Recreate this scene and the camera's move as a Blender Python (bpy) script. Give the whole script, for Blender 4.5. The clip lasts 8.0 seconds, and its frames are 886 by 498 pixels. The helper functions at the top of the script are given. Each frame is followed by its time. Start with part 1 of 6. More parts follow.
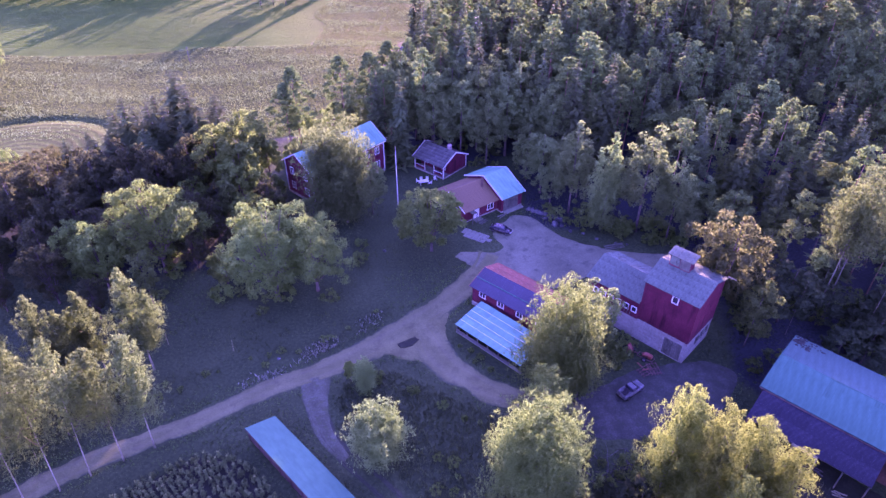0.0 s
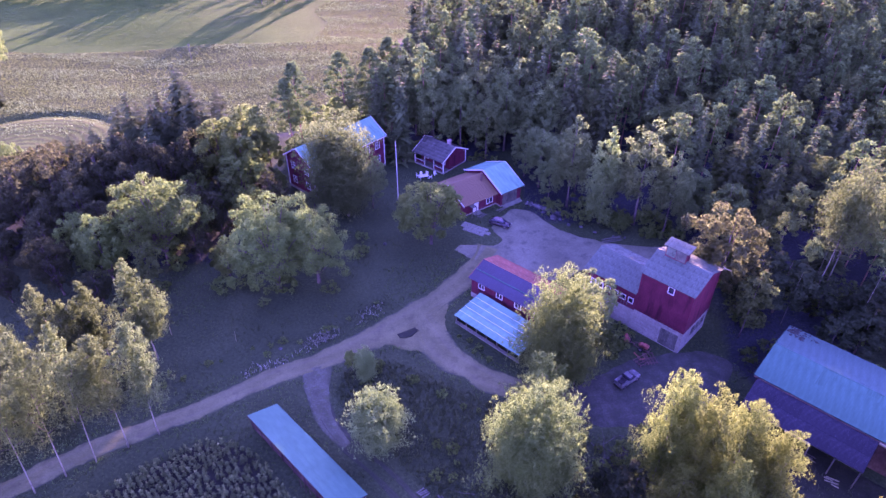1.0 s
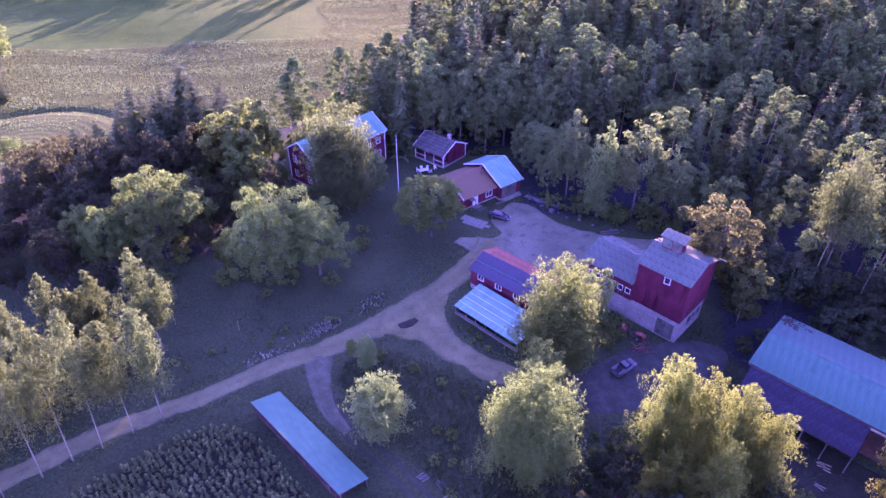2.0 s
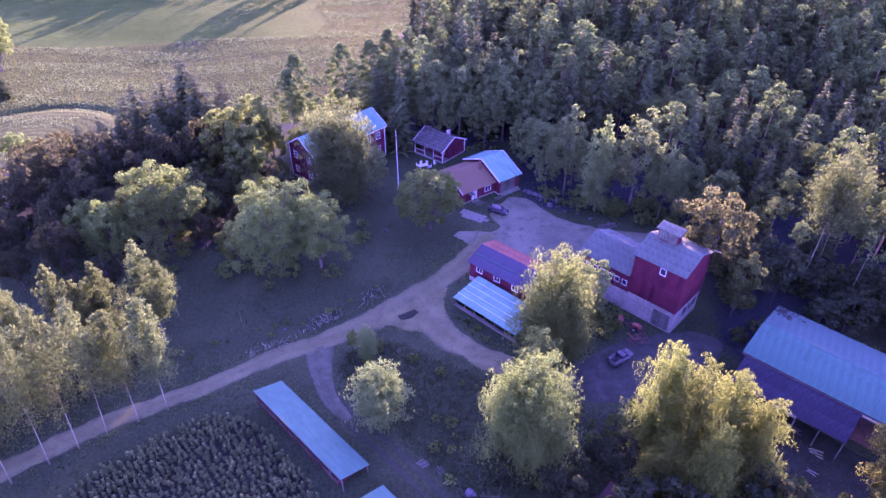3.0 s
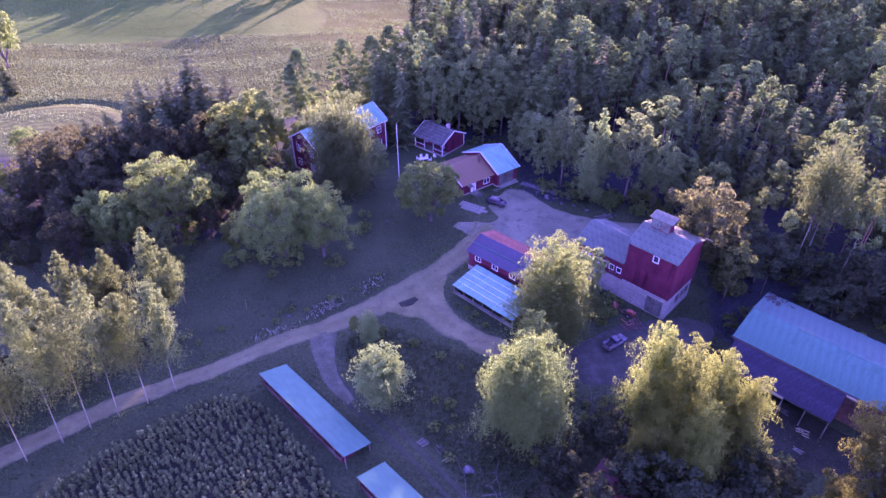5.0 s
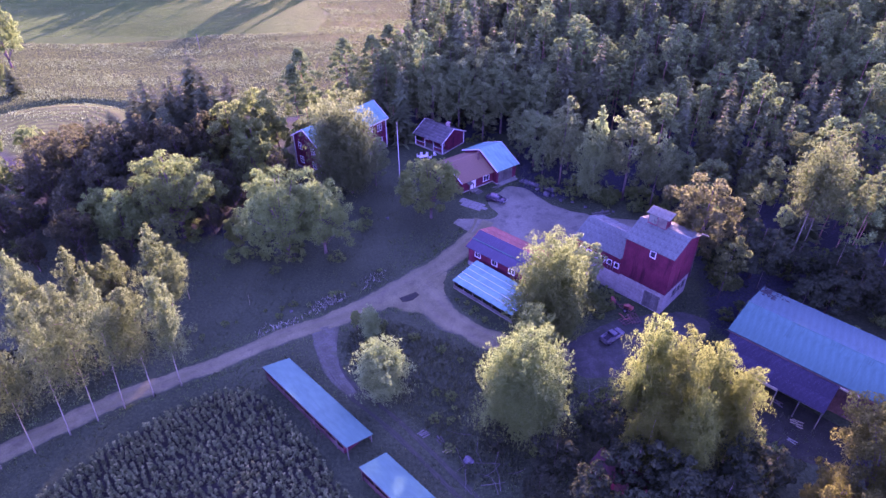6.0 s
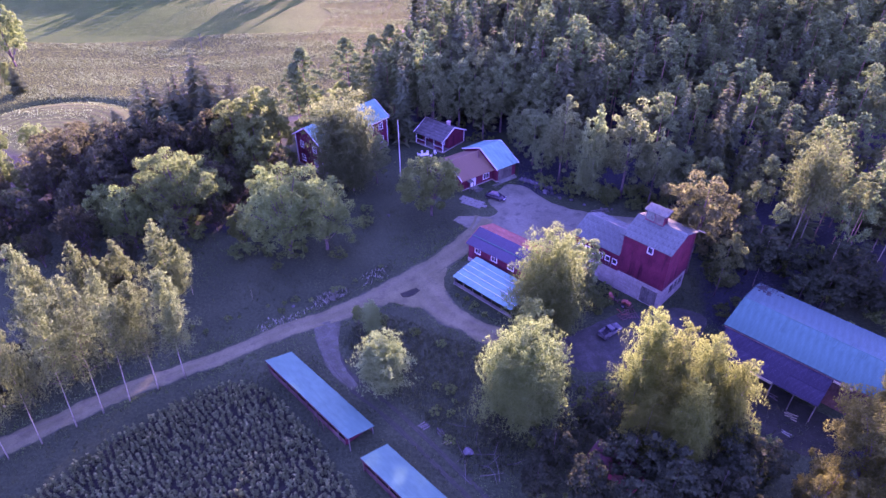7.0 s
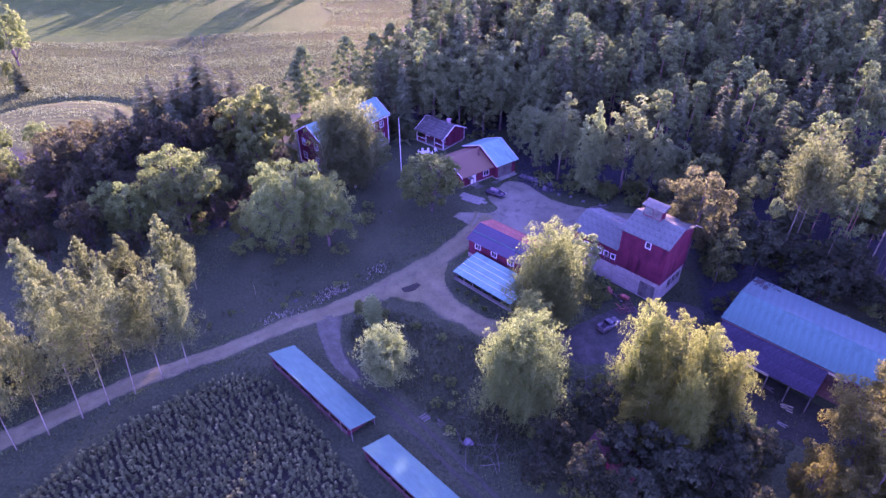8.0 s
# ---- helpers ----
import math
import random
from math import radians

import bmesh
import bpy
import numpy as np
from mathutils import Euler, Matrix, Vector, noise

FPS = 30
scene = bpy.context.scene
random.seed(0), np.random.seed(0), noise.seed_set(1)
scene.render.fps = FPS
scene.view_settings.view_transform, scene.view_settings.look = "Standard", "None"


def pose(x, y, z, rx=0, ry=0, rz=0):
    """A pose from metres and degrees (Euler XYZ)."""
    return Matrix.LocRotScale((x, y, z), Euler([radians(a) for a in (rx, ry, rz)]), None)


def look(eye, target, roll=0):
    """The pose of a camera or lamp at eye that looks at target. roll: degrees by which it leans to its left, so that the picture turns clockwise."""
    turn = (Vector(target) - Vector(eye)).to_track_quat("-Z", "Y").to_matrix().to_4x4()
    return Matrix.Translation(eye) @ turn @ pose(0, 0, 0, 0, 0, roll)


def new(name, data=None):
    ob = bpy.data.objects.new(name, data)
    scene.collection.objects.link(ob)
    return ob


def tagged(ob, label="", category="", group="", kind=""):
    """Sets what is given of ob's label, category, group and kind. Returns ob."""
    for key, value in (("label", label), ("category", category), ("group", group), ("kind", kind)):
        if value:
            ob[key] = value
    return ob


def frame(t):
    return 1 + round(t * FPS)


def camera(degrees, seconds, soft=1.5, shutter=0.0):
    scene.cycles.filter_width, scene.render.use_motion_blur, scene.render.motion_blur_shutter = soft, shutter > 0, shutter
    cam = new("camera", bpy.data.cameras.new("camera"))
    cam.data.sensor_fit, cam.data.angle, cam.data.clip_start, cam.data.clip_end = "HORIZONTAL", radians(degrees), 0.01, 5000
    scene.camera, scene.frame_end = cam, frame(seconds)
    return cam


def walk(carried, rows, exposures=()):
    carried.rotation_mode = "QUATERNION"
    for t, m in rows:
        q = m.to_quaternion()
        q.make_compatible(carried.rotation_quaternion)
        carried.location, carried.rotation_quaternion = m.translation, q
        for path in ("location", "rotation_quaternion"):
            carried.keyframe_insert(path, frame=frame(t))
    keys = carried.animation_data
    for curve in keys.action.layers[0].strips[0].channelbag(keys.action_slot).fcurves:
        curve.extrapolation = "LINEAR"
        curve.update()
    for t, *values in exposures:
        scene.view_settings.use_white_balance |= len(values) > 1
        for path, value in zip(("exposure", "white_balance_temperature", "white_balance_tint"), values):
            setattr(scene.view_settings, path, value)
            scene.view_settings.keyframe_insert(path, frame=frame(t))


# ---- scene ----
cam = camera(70.9, 8.0, soft=1.5)
PATH = [
    (0, (0.049, -1.683, 72.015), (0.045, -0.073, 70.828), -0.1),
    (0.5, (0.128, -2.605, 71.935), (0.123, -0.996, 70.748), -0.1),
    (1, (0.189, -3.537, 71.86), (0.184, -1.928, 70.671), -0.1),
    (1.5, (0.275, -4.508, 71.8), (0.268, -2.901, 70.61), -0.1),
    (3, (0.459, -7.372, 71.743), (0.452, -5.767, 70.549), -0.2),
    (3.5, (0.489, -8.229, 71.793), (0.481, -6.624, 70.599), -0.2),
    (4, (0.53, -9.06, 71.868), (0.522, -7.456, 70.674), -0.2),
    (4.5, (0.574, -9.908, 71.993), (0.566, -8.305, 70.797), -0.2),
    (6, (0.699, -12.371, 72.615), (0.689, -10.77, 71.416), -0.4),
    (6.5, (0.705, -13.198, 72.745), (0.694, -11.596, 71.547), -0.4),
    (7, (0.648, -14.006, 72.855), (0.638, -12.404, 71.658), -0.3),
    (7.5, (0.641, -14.781, 72.94), (0.63, -13.179, 71.744), -0.4),
    (8, (0.673, -15.612, 72.958), (0.661, -14.009, 71.761), -0.4),
]
walk(cam, [(t, look(eye, target, roll)) for t, eye, target, roll in PATH],
     exposures=[(0.0, 3.7, 5700, 160), (8.0, 3.7, 5700, 160)])

# ---- light: low evening sun behind the wood, clear sky ----
SUN_AZ, SUN_EL = radians(16), radians(9.9)
world = bpy.data.worlds.new("sky")
scene.world = world
world.use_nodes = True
wn = world.node_tree.nodes
sky = wn.new("ShaderNodeTexSky")
sky.sky_type = "NISHITA"
sky.sun_disc = False
sky.sun_elevation, sky.sun_rotation = SUN_EL, SUN_AZ
sky.air_density, sky.dust_density, sky.ozone_density = 1.0, 0.6, 2.5
world.node_tree.links.new(sky.outputs[0], wn["Background"].inputs[0])
wn["Background"].inputs[1].default_value = 0.15
sun = new("sun", bpy.data.lights.new("sun", "SUN"))
sun.data.energy, sun.data.angle, sun.data.color = 3.4, radians(0.6), (1.0, 0.93, 0.29)
sun.matrix_world = look((math.sin(SUN_AZ) * math.cos(SUN_EL), math.cos(SUN_AZ) * math.cos(SUN_EL), math.sin(SUN_EL)), (0, 0, 0))

# ---- materials ----
def nodes_of(name):
    m = bpy.data.materials.new(name)
    m.use_nodes = True
    nt = m.node_tree
    return m, nt, nt.nodes["Principled BSDF"]


def noise_node(nt, scale, detail=4.0, coords="Object", stretch=(1, 1, 1), rough=0.6):
    tc = nt.nodes.new("ShaderNodeTexCoord")
    mp = nt.nodes.new("ShaderNodeMapping")
    mp.inputs["Scale"].default_value = stretch
    n = nt.nodes.new("ShaderNodeTexNoise")
    n.inputs["Scale"].default_value, n.inputs["Detail"].default_value, n.inputs["Roughness"].default_value = scale, detail, rough
    nt.links.new(tc.outputs[coords], mp.inputs[0])
    nt.links.new(mp.outputs[0], n.inputs["Vector"])
    return n.outputs[0]


def ramp(nt, fac, stops):
    r = nt.nodes.new("ShaderNodeValToRGB")
    el = r.color_ramp.elements
    while len(el) < len(stops):
        el.new(0.5)
    for e, (p, c) in zip(el, stops):
        e.position, e.color = p, (*c, 1)
    nt.links.new(fac, r.inputs[0])
    return r.outputs[0]


def mixc(nt, fac, a, b, mode="MIX"):
    m = nt.nodes.new("ShaderNodeMix")
    m.data_type, m.blend_type = "RGBA", mode
    for sock, v in ((m.inputs[0], fac), (m.inputs[6], a), (m.inputs[7], b)):
        if hasattr(v, "is_linked"):
            nt.links.new(v, sock)
        elif isinstance(v, (int, float)):
            sock.default_value = v
        else:
            sock.default_value = (*v, 1)
    return m.outputs[2]


def mathn(nt, op, a, b, clamp=False):
    m = nt.nodes.new("ShaderNodeMath")
    m.operation, m.use_clamp = op, clamp
    for sock, v in ((m.inputs[0], a), (m.inputs[1], b)):
        if hasattr(v, "is_linked"):
            nt.links.new(v, sock)
        else:
            sock.default_value = v
    return m.outputs[0]


def bump(nt, bsdf, height, strength=0.4, dist=0.05):
    b = nt.nodes.new("ShaderNodeBump")
    b.inputs["Strength"].default_value, b.inputs["Distance"].default_value = strength, dist
    nt.links.new(height, b.inputs["Height"])
    nt.links.new(b.outputs[0], bsdf.inputs["Normal"])


def surface(name, dark, mid, light, rough=0.7, metal=0.0, fine=6.0, coarse=0.5, stretch=(1, 1, 1), relief=0.4, depth=0.03, stain=None, each=0.0, coords="Object", shine=None):
    """A worn surface: coarse patches and fine grain between three colours, stains, relief."""
    m, nt, b = nodes_of(name)
    big, small = noise_node(nt, coarse, 5, coords), noise_node(nt, fine, 6, coords, stretch)
    f = mathn(nt, "ADD", mathn(nt, "MULTIPLY", big, 0.5), mathn(nt, "MULTIPLY", small, 0.5))
    col = ramp(nt, f, [(0.36, dark), (0.5, mid), (0.64, light)])
    if stain:
        s = ramp(nt, noise_node(nt, coarse * 2.3, 7, coords, stretch, 0.7), [(0.52, (0, 0, 0)), (0.66, (1, 1, 1))])
        col = mixc(nt, s, col, stain)
    if each:
        info = nt.nodes.new("ShaderNodeObjectInfo")
        k = mathn(nt, "ADD", mathn(nt, "MULTIPLY", info.outputs["Random"], each), 1 - each / 2)
        col = mixc(nt, 1.0, col, k, "MULTIPLY")
    nt.links.new(col, b.inputs["Base Color"])
    nt.links.new(mathn(nt, "ADD", mathn(nt, "MULTIPLY", small, 0.3), rough - 0.15, True), b.inputs["Roughness"])
    b.inputs["Metallic"].default_value = metal
    b.inputs["Specular IOR Level"].default_value = shine if shine is not None else 0.15 if rough >= 0.7 else 0.45
    bump(nt, b, small, relief, depth)
    return m


def boards(name, dark, mid, light, width=0.16, rough=0.85):
    """Vertical painted boards with battens: the relief follows the wall's length."""
    m = surface(name, dark, mid, light, rough, fine=9, coarse=0.35, stretch=(1, 1, 0.12), stain=tuple(c * 0.6 for c in dark))
    nt = m.node_tree
    b = nt.nodes["Principled BSDF"]
    tc = nt.nodes.new("ShaderNodeTexCoord")
    sep = nt.nodes.new("ShaderNodeSeparateXYZ")
    nt.links.new(tc.outputs["Object"], sep.inputs[0])
    s = mathn(nt, "ADD", sep.outputs[0], sep.outputs[1])
    saw = mathn(nt, "FRACT", mathn(nt, "DIVIDE", s, width), 0.0)
    gap = mathn(nt, "GREATER_THAN", saw, 0.78)
    bump(nt, b, gap, 0.6, 0.03)
    return m


def foliage(name, dark, mid, light, through_light, gloss=0.4, turn=0.04, mixing=0.5):
    """Leaves: each clump has its own shade, the light passes partly through."""
    m, nt, b = nodes_of(name)
    geo = nt.nodes.new("ShaderNodeNewGeometry")
    info = nt.nodes.new("ShaderNodeObjectInfo")
    patch = noise_node(nt, 0.45, 3)
    f = mathn(nt, "ADD", mathn(nt, "MULTIPLY", geo.outputs["Random Per Island"], 0.36), mathn(nt, "MULTIPLY", patch, 0.64))
    col = ramp(nt, f, [(0.2, dark), (0.5, mid), (0.8, light)])
    hue = nt.nodes.new("ShaderNodeHueSaturation")
    nt.links.new(col, hue.inputs["Color"])
    nt.links.new(mathn(nt, "ADD", mathn(nt, "MULTIPLY", info.outputs["Random"], turn * 0.5), 0.5 - turn * 0.25), hue.inputs["Hue"])
    nt.links.new(mathn(nt, "ADD", mathn(nt, "MULTIPLY", info.outputs["Random"], 0.5), 0.75), hue.inputs["Value"])
    nt.links.new(hue.outputs[0], b.inputs["Base Color"])
    b.inputs["Roughness"].default_value = gloss + 0.35
    b.inputs["Specular IOR Level"].default_value = 0.06
    tr = nt.nodes.new("ShaderNodeBsdfTranslucent")
    nt.links.new(mixc(nt, 0.6, hue.outputs[0], through_light), tr.inputs[0])
    ms = nt.nodes.new("ShaderNodeMixShader")
    ms.inputs[0].default_value = mixing
    nt.links.new(b.outputs[0], ms.inputs[1])
    nt.links.new(tr.outputs[0], ms.inputs[2])
    nt.links.new(ms.outputs[0], nt.nodes["Material Output"].inputs[0])
    return m


def glass_dark(name):
    m, nt, b = nodes_of(name)
    n = noise_node(nt, 1.2, 2)
    nt.links.new(ramp(nt, n, [(0.3, (0.012, 0.014, 0.018)), (0.7, (0.05, 0.055, 0.065))]), b.inputs["Base Color"])
    b.inputs["Roughness"].default_value = 0.06
    return m


M = {
    "red": boards("red_boards", (0.065, 0.011, 0.018), (0.098, 0.016, 0.026), (0.137, 0.027, 0.039)),
    "white": surface("white_paint", (0.372, 0.398, 0.366), (0.468, 0.498, 0.456), (0.549, 0.582, 0.539), 0.55, relief=0.15, depth=0.01),
    "steel": surface("pale_steel_sheet", (0.015, 0.089, 0.061), (0.022, 0.113, 0.079), (0.03, 0.14, 0.102), 0.8, 0.0, shine=0.04, fine=2.2, coarse=0.22, stretch=(1, 0.15, 1), relief=0.15, depth=0.02, stain=(0.022, 0.084, 0.055)),
    "shed_steel": surface("shed_steel_sheet", (0.027, 0.119, 0.075), (0.031, 0.135, 0.086), (0.039, 0.15, 0.097), 0.8, 0.0, shine=0.04, fine=2.0, coarse=0.3, stretch=(0.3, 1, 1), relief=0.08, depth=0.02, stain=(0.034, 0.157, 0.093)),
    "dark_roof": surface("dark_roof_sheet", (0.013, 0.014, 0.022), (0.02, 0.022, 0.032), (0.034, 0.037, 0.049), 0.5, 0.1, fine=3.5, coarse=0.3, relief=0.2, each=0.3),
    "lean_roof": surface("dull_grey_roof_sheet", (0.011, 0.01, 0.014), (0.018, 0.019, 0.024), (0.031, 0.03, 0.038), 0.7, 0.0, fine=3.0, coarse=0.25, relief=0.2, each=0.25, stain=(0.042, 0.041, 0.046)),
    "old_red_roof": surface("dull_old_red_roof", (0.05, 0.022, 0.022), (0.075, 0.032, 0.03), (0.11, 0.05, 0.045), 0.85, fine=4.0, coarse=0.6, relief=0.3, stain=(0.04, 0.04, 0.03)),
    "canopy_steel": surface("pale_canopy_sheet", (0.046, 0.197, 0.134), (0.063, 0.246, 0.165), (0.084, 0.295, 0.202), 0.8, 0.0, shine=0.04, fine=2.2, coarse=0.4, stretch=(2, 0.2, 1), relief=0.2, depth=0.02, stain=(0.05, 0.18, 0.122), each=0.2),
    # second steel for the hall's back slope: its sky reflection put into the colour
    "far_steel": surface("back_slope_steel_sheet", (0.027, 0.082, 0.063), (0.036, 0.105, 0.08), (0.046, 0.128, 0.102), 0.8, 0.0, shine=0.04, fine=2.2, coarse=0.22, stretch=(1, 0.15, 1), relief=0.15, depth=0.02, stain=(0.037, 0.093, 0.091)),
    "rust_roof": surface("red_rusty_roof_sheet", (0.135, 0.051, 0.029), (0.198, 0.073, 0.04), (0.27, 0.103, 0.061), 0.75, 0.0, fine=3.0, coarse=0.5, relief=0.2, each=0.25, stain=(0.27, 0.162, 0.113)),
    "clay": surface("red_clay_tiles", (0.117, 0.078, 0.04), (0.158, 0.107, 0.053), (0.207, 0.144, 0.073), 0.75, fine=5.0, coarse=0.5, relief=0.5, stain=(0.138, 0.083, 0.053)),
    "fibre": surface("weathered_fibre_cement", (0.038, 0.059, 0.043), (0.062, 0.096, 0.069), (0.097, 0.142, 0.105), 0.85, fine=7.0, coarse=0.6, stretch=(2.2, 0.35, 1), relief=0.5, stain=(0.015, 0.022, 0.016), each=0.14),
    "mossy": surface("mossy_dark_tiles", (0.036, 0.043, 0.034), (0.072, 0.082, 0.068), (0.13, 0.142, 0.12), 0.9, fine=7.0, coarse=1.2, relief=0.6, stain=(0.072, 0.079, 0.041), each=0.5),
    "stone": surface("whitewashed_stone", (0.138, 0.144, 0.11), (0.207, 0.216, 0.169), (0.276, 0.288, 0.228), 0.9, fine=3.5, coarse=0.6, relief=0.7, depth=0.06, stain=(0.154, 0.144, 0.118)),
    "rock": surface("granite", (0.033, 0.037, 0.035), (0.059, 0.066, 0.062), (0.099, 0.109, 0.106), 0.9, fine=5, coarse=0.9, relief=0.7, depth=0.05, each=0.4),
    "old_wood": surface("grey_old_wood", (0.04, 0.044, 0.033), (0.076, 0.084, 0.064), (0.127, 0.138, 0.106), 0.85, fine=8, coarse=0.7, stretch=(1, 1, 0.15), relief=0.4, each=0.4),
    # brown wood darkened further, so walls in shade take it from the colour
    "shade_brown_wood": surface("shade_brown_wood", (0.028, 0.017, 0.014), (0.052, 0.032, 0.025), (0.08, 0.055, 0.045), 0.8, fine=8, coarse=0.7, stretch=(1, 1, 0.15), relief=0.4, each=0.3),
    "pale_wood": surface("sawn_pale_wood", (0.154, 0.152, 0.084), (0.217, 0.216, 0.12), (0.28, 0.288, 0.174), 0.75, fine=8, coarse=1, relief=0.3, each=0.3),
    "concrete": surface("concrete", (0.084, 0.101, 0.07), (0.117, 0.139, 0.098), (0.156, 0.185, 0.131), 0.9, fine=5, coarse=0.5, relief=0.3, stain=(0.13, 0.15, 0.11)),
    "gravel": surface("pale_gravel", (0.051, 0.066, 0.024), (0.076, 0.095, 0.037), (0.109, 0.131, 0.056), 0.95, fine=7, coarse=0.22, relief=0.6, depth=0.04, stain=(0.055, 0.063, 0.028)),
    "yard": surface("yard_gravel", (0.061, 0.076, 0.041), (0.09, 0.11, 0.064), (0.125, 0.151, 0.092), 0.95, fine=6, coarse=0.16, relief=0.6, depth=0.04, stain=(0.05, 0.064, 0.038)),
    "fork": surface("fork_gravel", (0.055, 0.068, 0.025), (0.079, 0.098, 0.037), (0.113, 0.138, 0.056), 0.95, fine=7, coarse=0.22, relief=0.6, depth=0.04, stain=(0.056, 0.065, 0.027)),
    "track": surface("earth_track", (0.027, 0.043, 0.019), (0.047, 0.064, 0.036), (0.077, 0.1, 0.062), 0.95, fine=5, coarse=0.5, relief=0.6, depth=0.04, stain=(0.035, 0.062, 0.022)),
    # dark soil of the crop; before the lean-to it also stands for shade
    "soil_and_shade": surface("dark_earth_and_shade", (0.009, 0.014, 0.008), (0.016, 0.021, 0.012), (0.028, 0.036, 0.02), 0.95, fine=5, coarse=0.5, relief=0.6, depth=0.04, stain=(0.013, 0.023, 0.008)),
    "yard_earth": surface("trodden_yard_earth", (0.02, 0.028, 0.018), (0.034, 0.043, 0.03), (0.055, 0.066, 0.05), 0.95, fine=5, coarse=0.5, relief=0.6, depth=0.04, stain=(0.024, 0.04, 0.02)),
    "rut": surface("trodden_rut", (0.015, 0.024, 0.013), (0.024, 0.034, 0.019), (0.037, 0.048, 0.027), 0.95, fine=5, coarse=0.6, relief=0.6, depth=0.04, stain=(0.016, 0.031, 0.013)),
    "moss": surface("dark_roof_moss", (0.012, 0.014, 0.012), (0.022, 0.025, 0.02), (0.04, 0.045, 0.034), 0.95, fine=8, coarse=2.0, relief=0.7),
    "glass": glass_dark("window_glass"),
    "black_paint": surface("black_car_paint", (0.01, 0.01, 0.011), (0.016, 0.016, 0.018), (0.025, 0.025, 0.028), 0.28, 0.3, relief=0.02),
    "silver_paint": surface("dull_silver_paint", (0.04, 0.05, 0.045), (0.06, 0.072, 0.066), (0.085, 0.1, 0.092), 0.6, 0.0, relief=0.03, stain=(0.18, 0.17, 0.16)),
    "rubber": surface("rubber", (0.012, 0.012, 0.012), (0.02, 0.02, 0.02), (0.035, 0.035, 0.035), 0.85),
    "orange": surface("orange_machine_paint", (0.162, 0.032, 0.017), (0.231, 0.054, 0.028), (0.269, 0.09, 0.05), 0.55, relief=0.1, stain=(0.097, 0.041, 0.028)),
    "iron": surface("rusty_iron", (0.07, 0.045, 0.04), (0.14, 0.08, 0.065), (0.22, 0.13, 0.1), 0.75, 0.4, relief=0.3),
    "blue_tarp": surface("pale_blue_tarpaulin", (0.3, 0.42, 0.55), (0.45, 0.57, 0.68), (0.62, 0.72, 0.8), 0.5, fine=3, coarse=1.2, relief=0.6),
    "brick": surface("grey_brick", (0.2, 0.15, 0.14), (0.3, 0.23, 0.21), (0.4, 0.33, 0.3), 0.9, fine=9, coarse=1),
    "birch_bark": surface("birch_bark", (0.091, 0.095, 0.063), (0.152, 0.162, 0.107), (0.206, 0.221, 0.144), 0.7, fine=3.5, coarse=1.0, stretch=(0.5, 0.5, 2.5), relief=0.3, stain=(0.021, 0.02, 0.013)),
    "grey_bark": surface("grey_birch_bark", (0.043, 0.046, 0.031), (0.108, 0.114, 0.076), (0.194, 0.205, 0.141), 0.8, fine=2.2, coarse=0.7, stretch=(0.5, 0.5, 1.6), relief=0.3, stain=(0.036, 0.034, 0.022)),
    "bark": surface("dark_bark", (0.05, 0.042, 0.036), (0.09, 0.075, 0.065), (0.15, 0.13, 0.11), 0.95, fine=6, coarse=1, stretch=(1, 1, 0.2), relief=0.8),
    "pine_bark": surface("pine_bark", (0.1, 0.06, 0.045), (0.19, 0.11, 0.075), (0.3, 0.18, 0.12), 0.95, fine=5, coarse=0.6, stretch=(1, 1, 0.3), relief=0.8),
    "birch_leaf": foliage("birch_leaves", (0.046, 0.085, 0.023), (0.071, 0.134, 0.036), (0.105, 0.195, 0.053), (0.151, 0.269, 0.058), turn=0.05, mixing=0.66),
    "pale_birch_leaf": foliage("pale_birch_leaves", (0.046, 0.084, 0.028), (0.069, 0.125, 0.043), (0.095, 0.172, 0.059), (0.111, 0.192, 0.052), turn=0.04, mixing=0.66),
    "yellow_leaf": foliage("yellowing_birch_leaves", (0.047, 0.078, 0.016), (0.072, 0.121, 0.025), (0.101, 0.17, 0.035), (0.15, 0.234, 0.037), turn=0.05, mixing=0.66),
    "oak_leaf": foliage("broad_leaves", (0.034, 0.069, 0.018), (0.054, 0.11, 0.029), (0.084, 0.167, 0.045), (0.183, 0.343, 0.068)),
    "linden_leaf": foliage("greyish_green_leaves", (0.036, 0.068, 0.024), (0.058, 0.109, 0.039), (0.087, 0.164, 0.06), (0.21, 0.378, 0.11), turn=0.05),
    # bronze tone made darker still, so the garden's shade sits in the colour
    "bronze_shade_leaf": foliage("bronze_leaves_with_shade", (0.014, 0.024, 0.012), (0.023, 0.038, 0.019), (0.041, 0.059, 0.026), (0.117, 0.152, 0.043)),
    "spruce_leaf": foliage("spruce_needles", (0.032, 0.058, 0.023), (0.049, 0.091, 0.035), (0.075, 0.136, 0.053), (0.108, 0.187, 0.059), mixing=0.4),
    "pine_leaf": foliage("pine_needles", (0.034, 0.071, 0.021), (0.055, 0.114, 0.035), (0.079, 0.162, 0.05), (0.105, 0.206, 0.051), mixing=0.45),
    # near-black stops paint the crown's shade, the pale stop its sunlit tips
    "sun_shade_oak_leaf": foliage("oak_leaves_sun_and_shade", (0.007, 0.015, 0.008), (0.013, 0.026, 0.012), (0.07, 0.1, 0.024), (0.3, 0.36, 0.043), turn=0.03, mixing=0.5),
    "wood_leaf": foliage("wood_birch_leaves", (0.034, 0.063, 0.018), (0.053, 0.098, 0.029), (0.08, 0.144, 0.042), (0.104, 0.18, 0.042), turn=0.05),
    # darker copy of the young-tree leaves: shade is put into the colour
